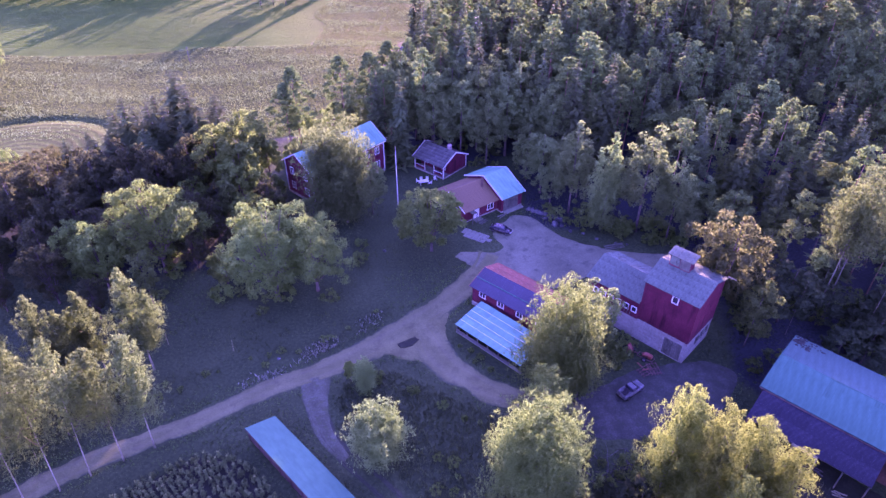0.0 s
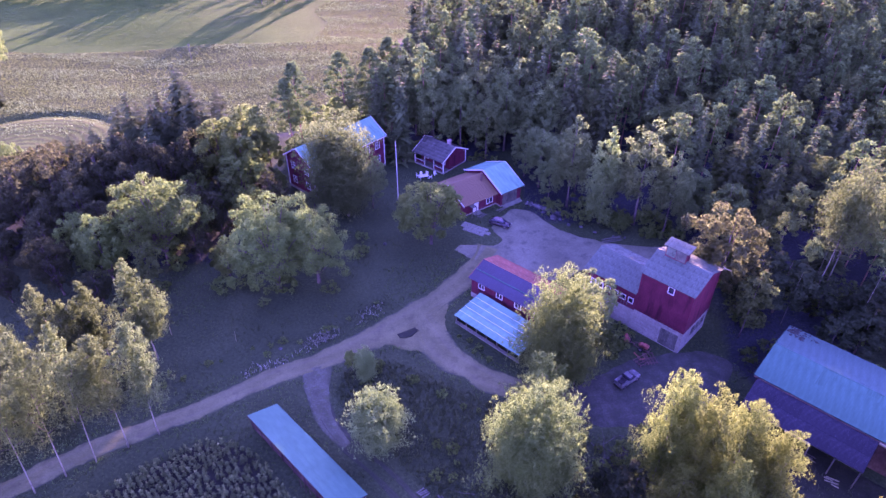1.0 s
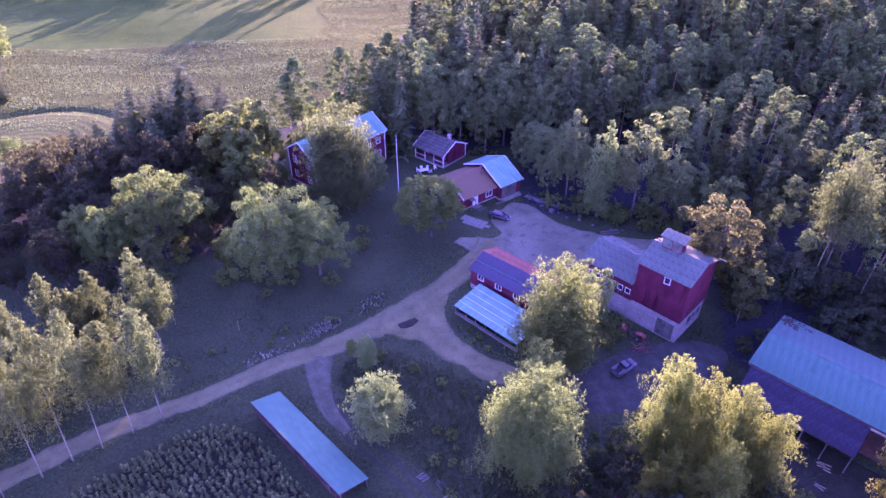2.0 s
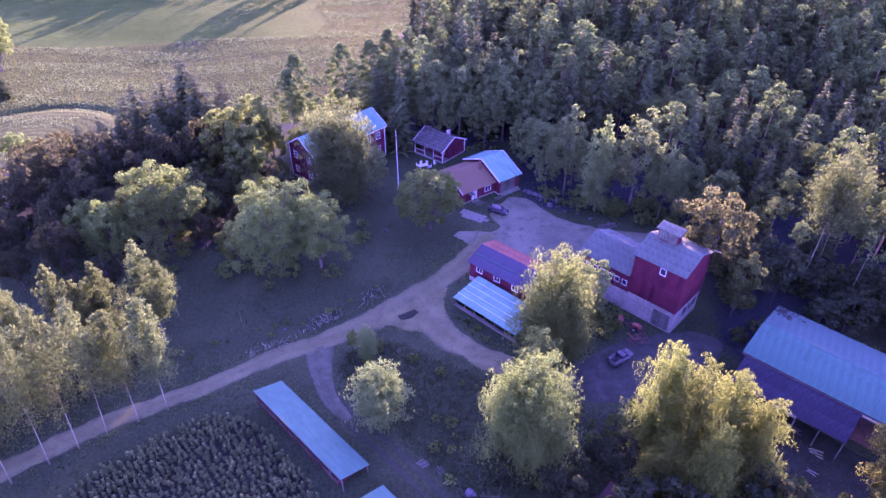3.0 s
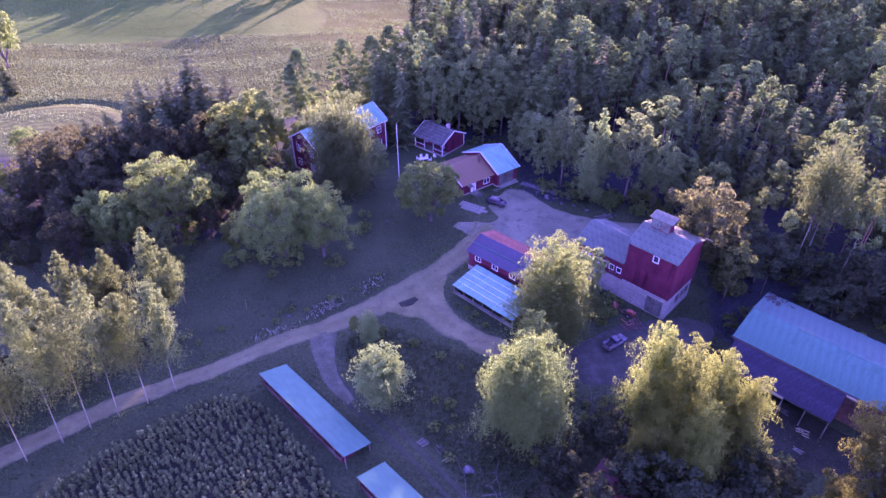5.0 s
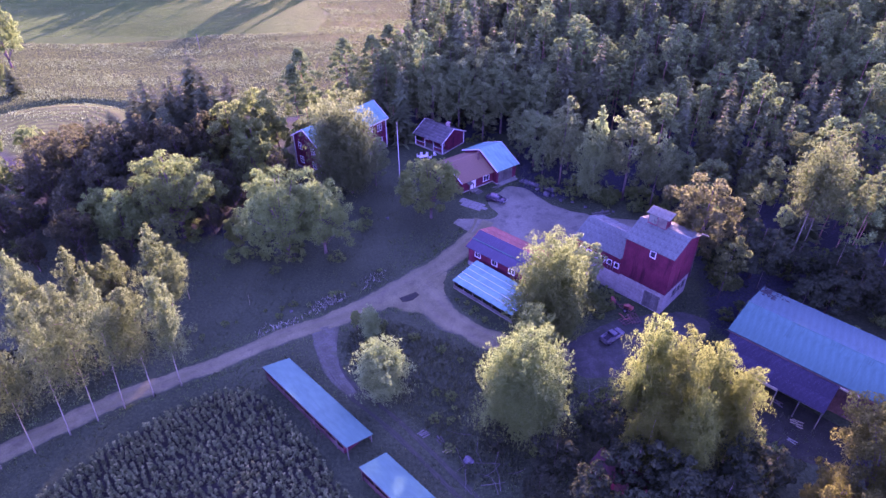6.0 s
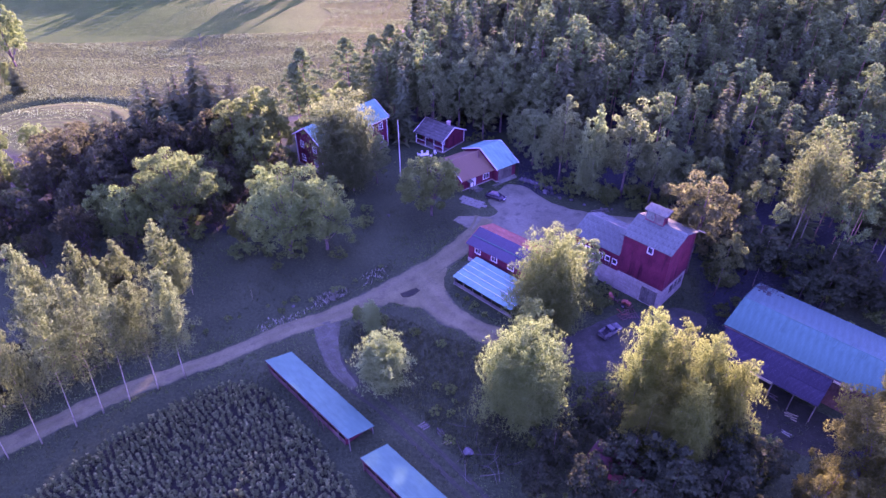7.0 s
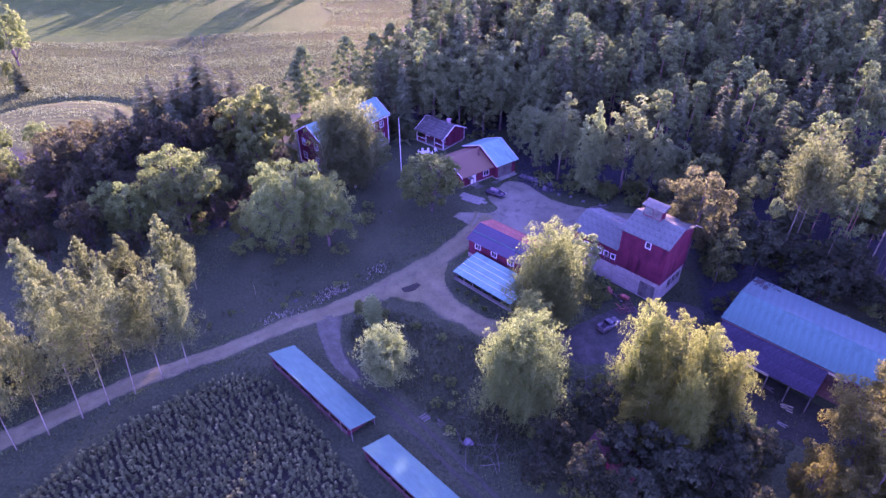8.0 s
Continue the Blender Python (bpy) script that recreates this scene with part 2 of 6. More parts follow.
    "under_shade_leaf": foliage("shade_dark_undergrowth_leaves", (0.013, 0.025, 0.01), (0.02, 0.038, 0.016), (0.03, 0.057, 0.024), (0.045, 0.081, 0.027), mixing=0.35),
    "aspen_leaf": foliage("aspen_and_sunlit_birch_leaves", (0.068, 0.136, 0.045), (0.1, 0.201, 0.066), (0.132, 0.264, 0.088), (0.176, 0.338, 0.089)),
    "maple_leaf": foliage("autumn_maple_leaves", (0.032, 0.046, 0.017), (0.048, 0.069, 0.025), (0.077, 0.11, 0.04), (0.171, 0.232, 0.067)),
    "grass": foliage("grass_blades", (0.022, 0.04, 0.016), (0.038, 0.069, 0.027), (0.058, 0.105, 0.041), (0.075, 0.129, 0.041), mixing=0.35),
    "straw": foliage("straw_coloured_grass", (0.063, 0.112, 0.044), (0.103, 0.184, 0.073), (0.154, 0.275, 0.109), (0.202, 0.344, 0.109), turn=0.02, mixing=0.35),
    "fresh_grass": foliage("fresh_green_grass", (0.028, 0.066, 0.018), (0.044, 0.104, 0.028), (0.062, 0.148, 0.04), (0.103, 0.233, 0.051), mixing=0.35),
    "pale_weed": foliage("pale_flowering_weeds", (0.1, 0.12, 0.085), (0.19, 0.21, 0.16), (0.33, 0.35, 0.29), (0.2, 0.25, 0.12), mixing=0.3),
    "dry_grass": foliage("dry_grass_blades", (0.033, 0.061, 0.018), (0.054, 0.098, 0.027), (0.083, 0.142, 0.04), (0.136, 0.201, 0.048), turn=0.03, mixing=0.4),
    "crop_leaf": foliage("crop_leaves", (0.026, 0.044, 0.018), (0.068, 0.114, 0.042), (0.108, 0.182, 0.068), (0.135, 0.216, 0.071), turn=0.04),
    "sunlit_tip": foliage("pale_sunlit_tips", (0.129, 0.179, 0.067), (0.191, 0.265, 0.099), (0.259, 0.36, 0.135), (0.225, 0.298, 0.089), turn=0.04),
}


def ground_material():
    m, nt, b = nodes_of("ground_soil_and_turf")
    fine, big = noise_node(nt, 2.2, 7), noise_node(nt, 0.06, 6)
    f = mathn(nt, "ADD", mathn(nt, "MULTIPLY", fine, 0.6), mathn(nt, "MULTIPLY", big, 0.4))
    lawn = ramp(nt, f, [(0.38, (0.0135, 0.0275, 0.012)), (0.5, (0.024, 0.045, 0.018)), (0.64, (0.04, 0.067, 0.03))])
    dry = ramp(nt, f, [(0.36, (0.0161, 0.0344, 0.0086)), (0.5, (0.0279, 0.0537, 0.0131)), (0.64, (0.0467, 0.0806, 0.0231))])
    sown = ramp(nt, f, [(0.36, (0.0138, 0.0455, 0.0041)), (0.5, (0.0225, 0.067, 0.0063)), (0.64, (0.036, 0.094, 0.01))])
    bare = ramp(nt, f, [(0.36, (0.0228, 0.0483, 0.0084)), (0.5, (0.0406, 0.0742, 0.0139)), (0.64, (0.0664, 0.1118, 0.0231))])
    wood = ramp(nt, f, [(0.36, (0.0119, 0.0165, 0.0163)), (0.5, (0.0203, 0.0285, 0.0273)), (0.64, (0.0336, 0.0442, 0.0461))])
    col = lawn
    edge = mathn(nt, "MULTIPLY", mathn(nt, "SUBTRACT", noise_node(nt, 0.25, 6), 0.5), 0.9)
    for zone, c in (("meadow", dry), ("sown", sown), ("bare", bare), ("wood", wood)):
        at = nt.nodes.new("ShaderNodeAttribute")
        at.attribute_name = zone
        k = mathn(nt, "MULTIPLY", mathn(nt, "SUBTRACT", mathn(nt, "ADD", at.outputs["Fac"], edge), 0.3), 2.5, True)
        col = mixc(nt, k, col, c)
    nt.links.new(col, b.inputs["Base Color"])
    b.inputs["Roughness"].default_value = 0.95
    b.inputs["Specular IOR Level"].default_value = 0.05
    rows = nt.nodes.new("ShaderNodeTexWave")
    rows.wave_type, rows.rings_direction = "RINGS", "Z"
    rows.inputs["Scale"].default_value, rows.inputs["Distortion"].default_value, rows.inputs["Detail"].default_value = 0.13, 2.5, 4.0
    tc, mp = nt.nodes.new("ShaderNodeTexCoord"), nt.nodes.new("ShaderNodeMapping")
    mp.inputs["Location"].default_value = (104, -132, 0)
    nt.links.new(tc.outputs["Object"], mp.inputs[0])
    nt.links.new(mp.outputs[0], rows.inputs["Vector"])
    at = nt.nodes.new("ShaderNodeAttribute")
    at.attribute_name = "bare"
    furrow = mathn(nt, "MULTIPLY", rows.outputs["Fac"], mathn(nt, "MULTIPLY", at.outputs["Fac"], 0.5))
    col = mixc(nt, mathn(nt, "MULTIPLY", furrow, 0.9), col, (0.022, 0.026, 0.012))
    nt.links.new(col, b.inputs["Base Color"])
    bump(nt, b, mathn(nt, "ADD", mathn(nt, "ADD", fine, furrow), mathn(nt, "MULTIPLY", noise_node(nt, 0.5, 4), 1.6)), 0.8, 0.16)
    return m


def road_wear(m, turf, amount=1.0, weeds=1.0):
    """Paler wheel tracks, a weedy crown and verges that fray into the grass, across a road."""
    nt = m.node_tree
    b = nt.nodes["Principled BSDF"]
    col = b.inputs["Base Color"].links[0].from_socket
    at = nt.nodes.new("ShaderNodeAttribute")
    at.attribute_name = "across"
    s = at.outputs["Fac"]
    rag, streak = noise_node(nt, 0.55, 7, rough=0.7), noise_node(nt, 1.6, 5)
    d = mathn(nt, "DIVIDE", mathn(nt, "SUBTRACT", s, 0.46), 0.17)
    wheel_track = mathn(nt, "EXPONENT", mathn(nt, "MULTIPLY", mathn(nt, "MULTIPLY", d, d), -1.0), 0.0)
    col = mixc(nt, mathn(nt, "MULTIPLY", wheel_track, mathn(nt, "MULTIPLY", streak, 0.55 * amount)), col, (0.13, 0.14, 0.09))
    mid = mathn(nt, "MULTIPLY", mathn(nt, "SUBTRACT", mathn(nt, "SUBTRACT", rag, 0.36), mathn(nt, "MULTIPLY", s, 1.3)), 1.6, True)
    col = mixc(nt, mathn(nt, "MULTIPLY", mid, weeds), col, turf)
    edge = mathn(nt, "MULTIPLY", mathn(nt, "SUBTRACT", mathn(nt, "ADD", s, mathn(nt, "MULTIPLY", rag, 0.7)), 1.16), 7.0, True)
    col = mixc(nt, edge, col, turf)
    nt.links.new(col, b.inputs["Base Color"])


M["ground"] = ground_material()
road_wear(M["gravel"], (0.026, 0.044, 0.025), 0.5, 0.45)
road_wear(M["rut"], (0.022, 0.038, 0.022), 0.2)
road_wear(M["track"], (0.026, 0.044, 0.025), 0.15, 0.3)

# ---- building blocks ----
def mesh_arrays(name, verts, faces, mat):
    """A mesh from numpy arrays; faces all have the same number of corners."""
    me = bpy.data.meshes.new(name)
    verts, faces = np.asarray(verts, np.float32), np.asarray(faces, np.int32)
    n, k = faces.shape
    me.vertices.add(len(verts))
    me.vertices.foreach_set("co", verts.ravel())
    me.loops.add(n * k)
    me.loops.foreach_set("vertex_index", faces.ravel())
    me.polygons.add(n)
    me.polygons.foreach_set("loop_start", np.arange(n, dtype=np.int32) * k)
    me.polygons.foreach_set("loop_total", np.full(n, k, np.int32))
    me.update(calc_edges=True)
    me.materials.append(mat)
    return me


def done(name, bm, mat, smooth=False):
    me = bpy.data.meshes.new(name)
    bmesh.ops.recalc_face_normals(bm, faces=bm.faces)
    bm.to_mesh(me)
    bm.free()
    me.materials.append(mat)
    if smooth:
        for p in me.polygons:
            p.use_smooth = True
    return me


def part(name, data, material, parent, label="", m=None, smooth=False):
    """Links a bmesh, or a mesh made before, as one part under a thing or a part."""
    me = done(name, data, material, smooth) if isinstance(data, bmesh.types.BMesh) else data
    ob = new(name, me)
    ob.parent = parent
    if m is not None:
        ob.matrix_basis = m
    return tagged(ob, label)


def thing(name, m, label, category, group="", kind=""):
    ob = new(name)
    ob.empty_display_size = 0.5
    ob.matrix_basis = m
    return tagged(ob, label, category, group, kind)


def box(bm, x0, y0, z0, x1, y1, z1, bevel=0.0):
    r = bmesh.ops.create_cube(bm, size=1, matrix=Matrix.Translation(((x0 + x1) / 2, (y0 + y1) / 2, (z0 + z1) / 2)) @ Matrix.Diagonal((x1 - x0, y1 - y0, z1 - z0, 1)))
    if bevel:
        bmesh.ops.bevel(bm, geom=list({e for v in r["verts"] for e in v.link_edges}), offset=bevel, segments=1, affect="EDGES")
    return bm


def boxes(*rows, bevel=0.0):
    bm = bmesh.new()
    for r in rows:
        box(bm, *r, bevel=bevel)
    return bm


def prism(profile, y0, y1, axis="y"):
    """A profile of (a, z) drawn along y (profile across x) or along x (profile across y)."""
    bm = bmesh.new()
    at = (lambda a, z, s: (a, s, z)) if axis == "y" else (lambda a, z, s: (s, a, z))
    ends = [[bm.verts.new(at(a, z, s)) for a, z in profile] for s in (y0, y1)]
    bm.faces.new(ends[0])
    bm.faces.new(ends[1][::-1])
    for i in range(len(profile)):
        j = (i + 1) % len(profile)
        bm.faces.new((ends[0][i], ends[0][j], ends[1][j], ends[1][i]))
    return bm


def wall(length, z0, z1, holes=(), thick=0.25):
    """A wall along x from 0 to length, its outside at y = 0, with holes (x0, z0, x1, z1) right through it."""
    xs = sorted({0, length, *(h[0] for h in holes), *(h[2] for h in holes)})
    zs = sorted({z0, z1, *(h[1] for h in holes), *(h[3] for h in holes)})
    bm = bmesh.new()
    vs = {}

    def v(i, j, k):
        if (i, j, k) not in vs:
            vs[i, j, k] = bm.verts.new((xs[i], k * thick, zs[j]))
        return vs[i, j, k]

    def solid(i, j):
        if not (0 <= i < len(xs) - 1 and 0 <= j < len(zs) - 1):
            return False
        x, z = (xs[i] + xs[i + 1]) / 2, (zs[j] + zs[j + 1]) / 2
        return not any(h[0] < x < h[2] and h[1] < z < h[3] for h in holes)

    for i in range(len(xs) - 1):
        for j in range(len(zs) - 1):
            if not solid(i, j):
                continue
            for k in (0, 1):
                bm.faces.new((v(i, j, k), v(i + 1, j, k), v(i + 1, j + 1, k), v(i, j + 1, k)))
            for di, dj, e in ((-1, 0, ((i, j), (i, j + 1))), (1, 0, ((i + 1, j), (i + 1, j + 1))), (0, -1, ((i, j), (i + 1, j))), (0, 1, ((i, j + 1), (i + 1, j + 1)))):
                if not solid(i + di, j + dj):
                    (a, b), (c, d) = e
                    bm.faces.new((v(a, b, 0), v(c, d, 0), v(c, d, 1), v(a, b, 1)))
    return bm


def window(parent, x, z, w, h, m, frame_mat="white", bars=(1, 1)):
    """A window in a hole (x, z)-(x + w, z + h) of a wall whose pose is m: casing, glazing bars, pane."""
    f = 0.13
    bm = boxes((x - f, -0.05, z - f, x + w + f, 0.04, z), (x - f, -0.05, z + h, x + w + f, 0.04, z + h + f),
               (x - f, -0.05, z, x, 0.04, z + h), (x + w, -0.05, z, x + w + f, 0.04, z + h))
    win = part("window", bm, M[frame_mat], parent, "white-framed window", m)
    for i in range(1, bars[0] + 1):
        c = x + w * i / (bars[0] + 1)
        part("glazing_bar", boxes((c - 0.03, 0.0, z, c + 0.03, 0.07, z + h)), M[frame_mat], win)
    for i in range(1, bars[1] + 1):
        c = z + h * i / (bars[1] + 1)
        part("glazing_bar", boxes((x, 0.002, c - 0.035, x + w, 0.068, c + 0.035)), M[frame_mat], win)
    part("pane", boxes((x - 0.02, 0.08, z - 0.02, x + w + 0.02, 0.1, z + h + 0.02)), M["glass"], win)
    return win


def slab(length, depth, thick=0.08):
    """A sheet lying along x and y from the origin, for roofs."""
    return boxes((0, 0, 0, length, depth, thick))


def slope(x, y, z, rise, run, turn=0):
    """The pose of a roof slope: x along the eave, y up the slope."""
    return Matrix.Translation((x, y, z)) @ Matrix.Rotation(radians(turn), 4, "Z") @ Matrix.Rotation(math.atan2(rise, run), 4, "X")


def sheets(roof, nx, ny, sx, sy, mat, seed, gap=0.03, lift=0.02, thick=0.035, name="roof_sheet"):
    """Sheets laid on a roof slope, each an object of its own on one shared mesh, slightly uneven and lapped."""
    rng = random.Random(seed)
    bm = boxes((gap / 2, 0, 0, sx - gap / 2, sy + 0.06, thick))
    for i in range(3):
        c = sx * (i + 0.5) / 3
        box(bm, c - 0.04, 0.01, thick - 0.004, c + 0.04, sy + 0.05, thick + 0.03)
    me = done(name, bm, mat)
    for i in range(nx):
        for j in range(ny):
            m = Matrix.Translation((i * sx + rng.uniform(-1, 1) * 0.012, j * sy + rng.uniform(-1, 1) * 0.03, lift + 0.01 * (i % 2) + 0.012)) @ pose(0, 0, 0, -math.degrees(0.03 / sy) + rng.uniform(-0.3, 0.3), 0, rng.uniform(-0.5, 0.5))
            part(name, me, None, roof, m=m)


def tube(bm, pts, radii, sides=7):
    rings = []
    for i, p in enumerate(pts):
        d = (Vector(pts[min(i + 1, len(pts) - 1)]) - Vector(pts[max(i - 1, 0)])).normalized()
        a = d.orthogonal().normalized()
        b = d.cross(a)
        rings.append([bm.verts.new(Vector(p) + (a * math.cos(2 * math.pi * k / sides) + b * math.sin(2 * math.pi * k / sides)) * radii[i]) for k in range(sides)])
    for r0, r1 in zip(rings, rings[1:]):
        # keep rings from twisting against one another
        off = min(range(sides), key=lambda o: sum((r0[k].co - r1[(k + o) % sides].co).length for k in range(sides)))
        for k in range(sides):
            bm.faces.new((r0[k], r0[(k + 1) % sides], r1[(k + 1 + off) % sides], r1[(k + off) % sides]))
    bm.faces.new(rings[0][::-1])
    bm.faces.new(rings[-1])
    return bm


# ---- ground, fields, roads ----
def smooth01(x):
    x = np.clip(x, 0, 1)
    return x * x * (3 - 2 * x)


def rise(x, y):
    """The ground's height: level at the farm, softly rolling beyond."""
    x, y = np.asarray(x, float), np.asarray(y, float)
    away = smooth01((np.hypot(x - 5, y - 80) - 75) / 90)
    h = away * (0.9 * np.sin(x / 37 + 1.3) * np.cos(y / 29) + 0.6 * np.sin((x + y) / 19))
    h = h + 7.0 * smooth01((y - 138) / 70) * smooth01((x + 2 - 0.13 * (y - 150)) / 30)
    arc = np.abs(np.hypot(x + 104, y - 132) - 25)
    return h - 1.3 * np.exp(-(arc / 1.6) ** 2) * (y > 132) * (x < -82)


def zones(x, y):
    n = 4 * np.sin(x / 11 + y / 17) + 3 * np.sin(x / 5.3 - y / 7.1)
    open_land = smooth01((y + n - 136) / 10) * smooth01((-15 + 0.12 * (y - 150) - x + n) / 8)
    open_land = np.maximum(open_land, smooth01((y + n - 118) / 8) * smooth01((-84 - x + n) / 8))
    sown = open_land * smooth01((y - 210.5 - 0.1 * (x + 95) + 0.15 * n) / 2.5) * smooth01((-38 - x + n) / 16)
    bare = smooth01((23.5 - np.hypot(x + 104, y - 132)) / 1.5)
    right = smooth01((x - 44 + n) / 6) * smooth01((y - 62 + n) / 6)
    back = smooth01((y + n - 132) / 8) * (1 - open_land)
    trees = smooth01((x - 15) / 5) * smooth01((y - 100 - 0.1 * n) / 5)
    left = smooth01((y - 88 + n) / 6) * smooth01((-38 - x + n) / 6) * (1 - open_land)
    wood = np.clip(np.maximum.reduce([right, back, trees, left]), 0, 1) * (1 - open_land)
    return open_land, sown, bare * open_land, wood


def make_ground():
    def axis(a, b, step, far):
        mid = np.arange(a, b + 0.1, step)
        out = [b + 6 * 1.55 ** k for k in range(1, 30) if 6 * 1.55 ** k < far]
        low = [a - 6 * 1.55 ** k for k in range(1, 30) if 6 * 1.55 ** k < far]
        return np.array(low[::-1] + list(mid) + out)

    xs, ys = axis(-215, 215, 2.0, 4000), axis(-20, 300, 2.0, 4000)
    gx, gy = np.meshgrid(xs, ys)
    gz = rise(gx, gy)
    v = np.stack([gx.ravel(), gy.ravel(), gz.ravel()], 1)
    nx = len(xs)
    i = np.arange(len(ys) - 1)[:, None] * nx + np.arange(nx - 1)[None]
    f = np.stack([i, i + 1, i + nx + 1, i + nx], -1).reshape(-1, 4)
    me = mesh_arrays("ground", v, f, M["ground"])
    for p in me.polygons:
        p.use_smooth = True
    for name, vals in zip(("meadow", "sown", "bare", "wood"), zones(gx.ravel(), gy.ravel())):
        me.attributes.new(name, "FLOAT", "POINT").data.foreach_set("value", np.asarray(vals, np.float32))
    tagged(new("ground", me), "grassy farm ground running into dry meadow and wood", "ground", kind="structure")


def spline(pts, step=0.6):
    out = []
    for i in range(len(pts) - 1):
        p = [np.array(pts[min(max(j, 0), len(pts) - 1)], float) for j in (i - 1, i, i + 1, i + 2)]
        n = max(2, int(np.linalg.norm(p[2][:2] - p[1][:2]) / step))
        for t in np.arange(n) / n:
            out.append(0.5 * (2 * p[1] + (p[2] - p[0]) * t + (2 * p[0] - 5 * p[1] + 4 * p[2] - p[3]) * t * t + (3 * p[1] - p[0] - 3 * p[2] + p[3]) * t ** 3))
    return np.array(out + [np.array(pts[-1], float)])


def road_strip(name, pts, z, mat, label, seed, crown=0.05, ragged=0.3):
    """A road along points (x, y, width), with a slight crown and ragged edges."""
    rng = np.random.default_rng(seed)
    c = spline(pts)
    d = np.gradient(c[:, :2], axis=0)
    d /= np.linalg.norm(d, axis=1)[:, None]
    n = np.stack([-d[:, 1], d[:, 0]], 1)
    k = np.linspace(-1, 1, 13)
    jit = [np.convolve(rng.normal(0, ragged, len(c) + 4), np.ones(5) / 3, "valid") for _ in (0, 1)]
    v = []
    for i in range(len(c)):
        half = c[i, 2] / 2
        for s in k:
            e = half * s + (jit[0][i] if s > 0 else jit[1][i]) * abs(s) ** 3
            x, y = c[i, :2] + n[i] * e
            rut = -0.035 * math.exp(-((abs(s) - 0.45) / 0.16) ** 2)
            v.append((x, y, z + crown * (1 - s * s) + rut - (0.1 if abs(s) == 1 else 0)))
    m = len(k)
    f = [(i * m + j, i * m + j + 1, (i + 1) * m + j + 1, (i + 1) * m + j) for i in range(len(c) - 1) for j in range(m - 1)]
    me = mesh_arrays(name, v, f, mat)
    for p in me.polygons:
        p.use_smooth = True
    me.attributes.new("across", "FLOAT", "POINT").data.foreach_set("value", np.tile(np.abs(k), len(c)).astype(np.float32))
    tagged(new(name, me), label, "road", kind="structure")
    return c


def patch(name, outline, z, mat, label, seed):
    """A flat patch with a ragged rim: rings drawn in towards its middle."""
    rng = np.random.default_rng(seed)
    c = spline([*outline, outline[0]], 0.8)[:-1]
    mid = c.mean(0)
    r = np.convolve(np.tile(rng.normal(0, 0.3, len(c)), 3), np.ones(3) / 2, "same")[len(c):2 * len(c)]
    out = (c - mid) / np.linalg.norm(c - mid, axis=1)[:, None]
    rim = c + out * r[:, None]
    v = [(*mid, z + 0.03)]
    steps = (0.3, 0.6, 0.85, 0.97, 1.0)
    for s in steps:
        q = mid + (rim - mid) * s
        v += [(x, y, z + 0.03 * (1 - s) - (0.1 if s == 1 else 0)) for x, y in q]
    n = len(c)
    bm = bmesh.new()
    vs = [bm.verts.new(p) for p in v]
    for i in range(n):
        j = (i + 1) % n
        bm.faces.new((vs[0], vs[1 + i], vs[1 + j]))
        for q in range(len(steps) - 1):
            a, b = 1 + q * n, 1 + (q + 1) * n
            bm.faces.new((vs[a + i], vs[b + i], vs[b + j], vs[a + j]))
    tagged(new(name, done(name, bm, mat, True)), label, "yard", kind="structure")


MAIN = [(-150, -25, 3.8), (-100, 9, 3.8), (-75, 27, 3.8), (-58, 40, 3.8), (-47.4, 48, 3.8), (-38.7, 52.9, 3.5), (-33.1, 56.2, 3.4), (-25.4, 61.2, 3.7), (-19.4, 64.0, 4.1), (-13.3, 67.9, 4.8), (-8, 72, 6.0), (-2.2, 77.6, 5.4), (2.6, 83.2, 5.0), (6.5, 88.5, 5.4), (9.5, 94, 7.0)]
BRANCH = [(-4.2, 74.6, 4.0), (-2.9, 71.5, 6.0), (-1.4, 68.2, 6.4), (1.2, 64.9, 5.4), (4.6, 62.2, 4.7), (8.2, 59.8, 4.6), (14, 57.5, 4.4), (20, 56, 4.4)]
TRACK_A = [(-19.6, 62.9, 5.2), (-19.1, 60.9, 4.4), (-18.7, 58.4, 3.7), (-17.4, 54.8, 3.1), (-15.4, 51.2, 2.4), (-13.0, 48.6, 1.5)]
RUT_A = [(-18.2, 55.0, 0.9), (-16.4, 51.6, 0.9), (-12.6, 47.4, 0.8), (-7.9, 43.0, 0.8), (-2.9, 37.6, 0.7), (1.9, 32.3, 0.8), (8.3, 25, 0.8), (17.3, 14.5, 0.8)]
RUT_B = [(-16.6, 55.6, 0.9), (-14.9, 52.2, 0.8), (-11.1, 48.4, 0.7), (-6.5, 44.2, 0.7), (-1.5, 38.8, 0.8), (3.3, 33.4, 0.7), (9.7, 26.1, 0.8), (18.7, 15.6, 0.8)]
FORK = [(-17.2, 65.6), (-13.2, 66.6), (-9.1, 67.6), (-5.2, 66.9), (-2.4, 66.2), (0.2, 69.5), (0.4, 74.5), (1.2, 78.2), (-1.6, 78.2), (-6.0, 74.0), (-11.0, 69.8)]
BACKYARD = [(18, 58.5), (24, 61.5), (30, 65), (36, 66.2), (42, 66.5), (45, 64), (43, 60), (38, 55), (31, 52.5), (24, 51.5), (18.5, 53.5)]
YARD = [(2.4, 93.4), (2.8, 95.0), (5.6, 94.8), (8.8, 94.4), (11.4, 96.8), (10.6, 99.2), (9.8, 102.6), (12, 105.8), (14.5, 108), (18.5, 107), (21.2, 103.2), (25, 99), (33.5, 95.6), (41, 94.3), (48.5, 94.2), (50, 90), (42, 88.5), (33, 89), (26, 86.5), (20, 84), (15, 84), (10.5, 86.2), (8, 88)]
make_ground()
main_line = road_strip("road", MAIN, 0.05, M["gravel"], "pale gravel farm road with worn wheel tracks", 3)
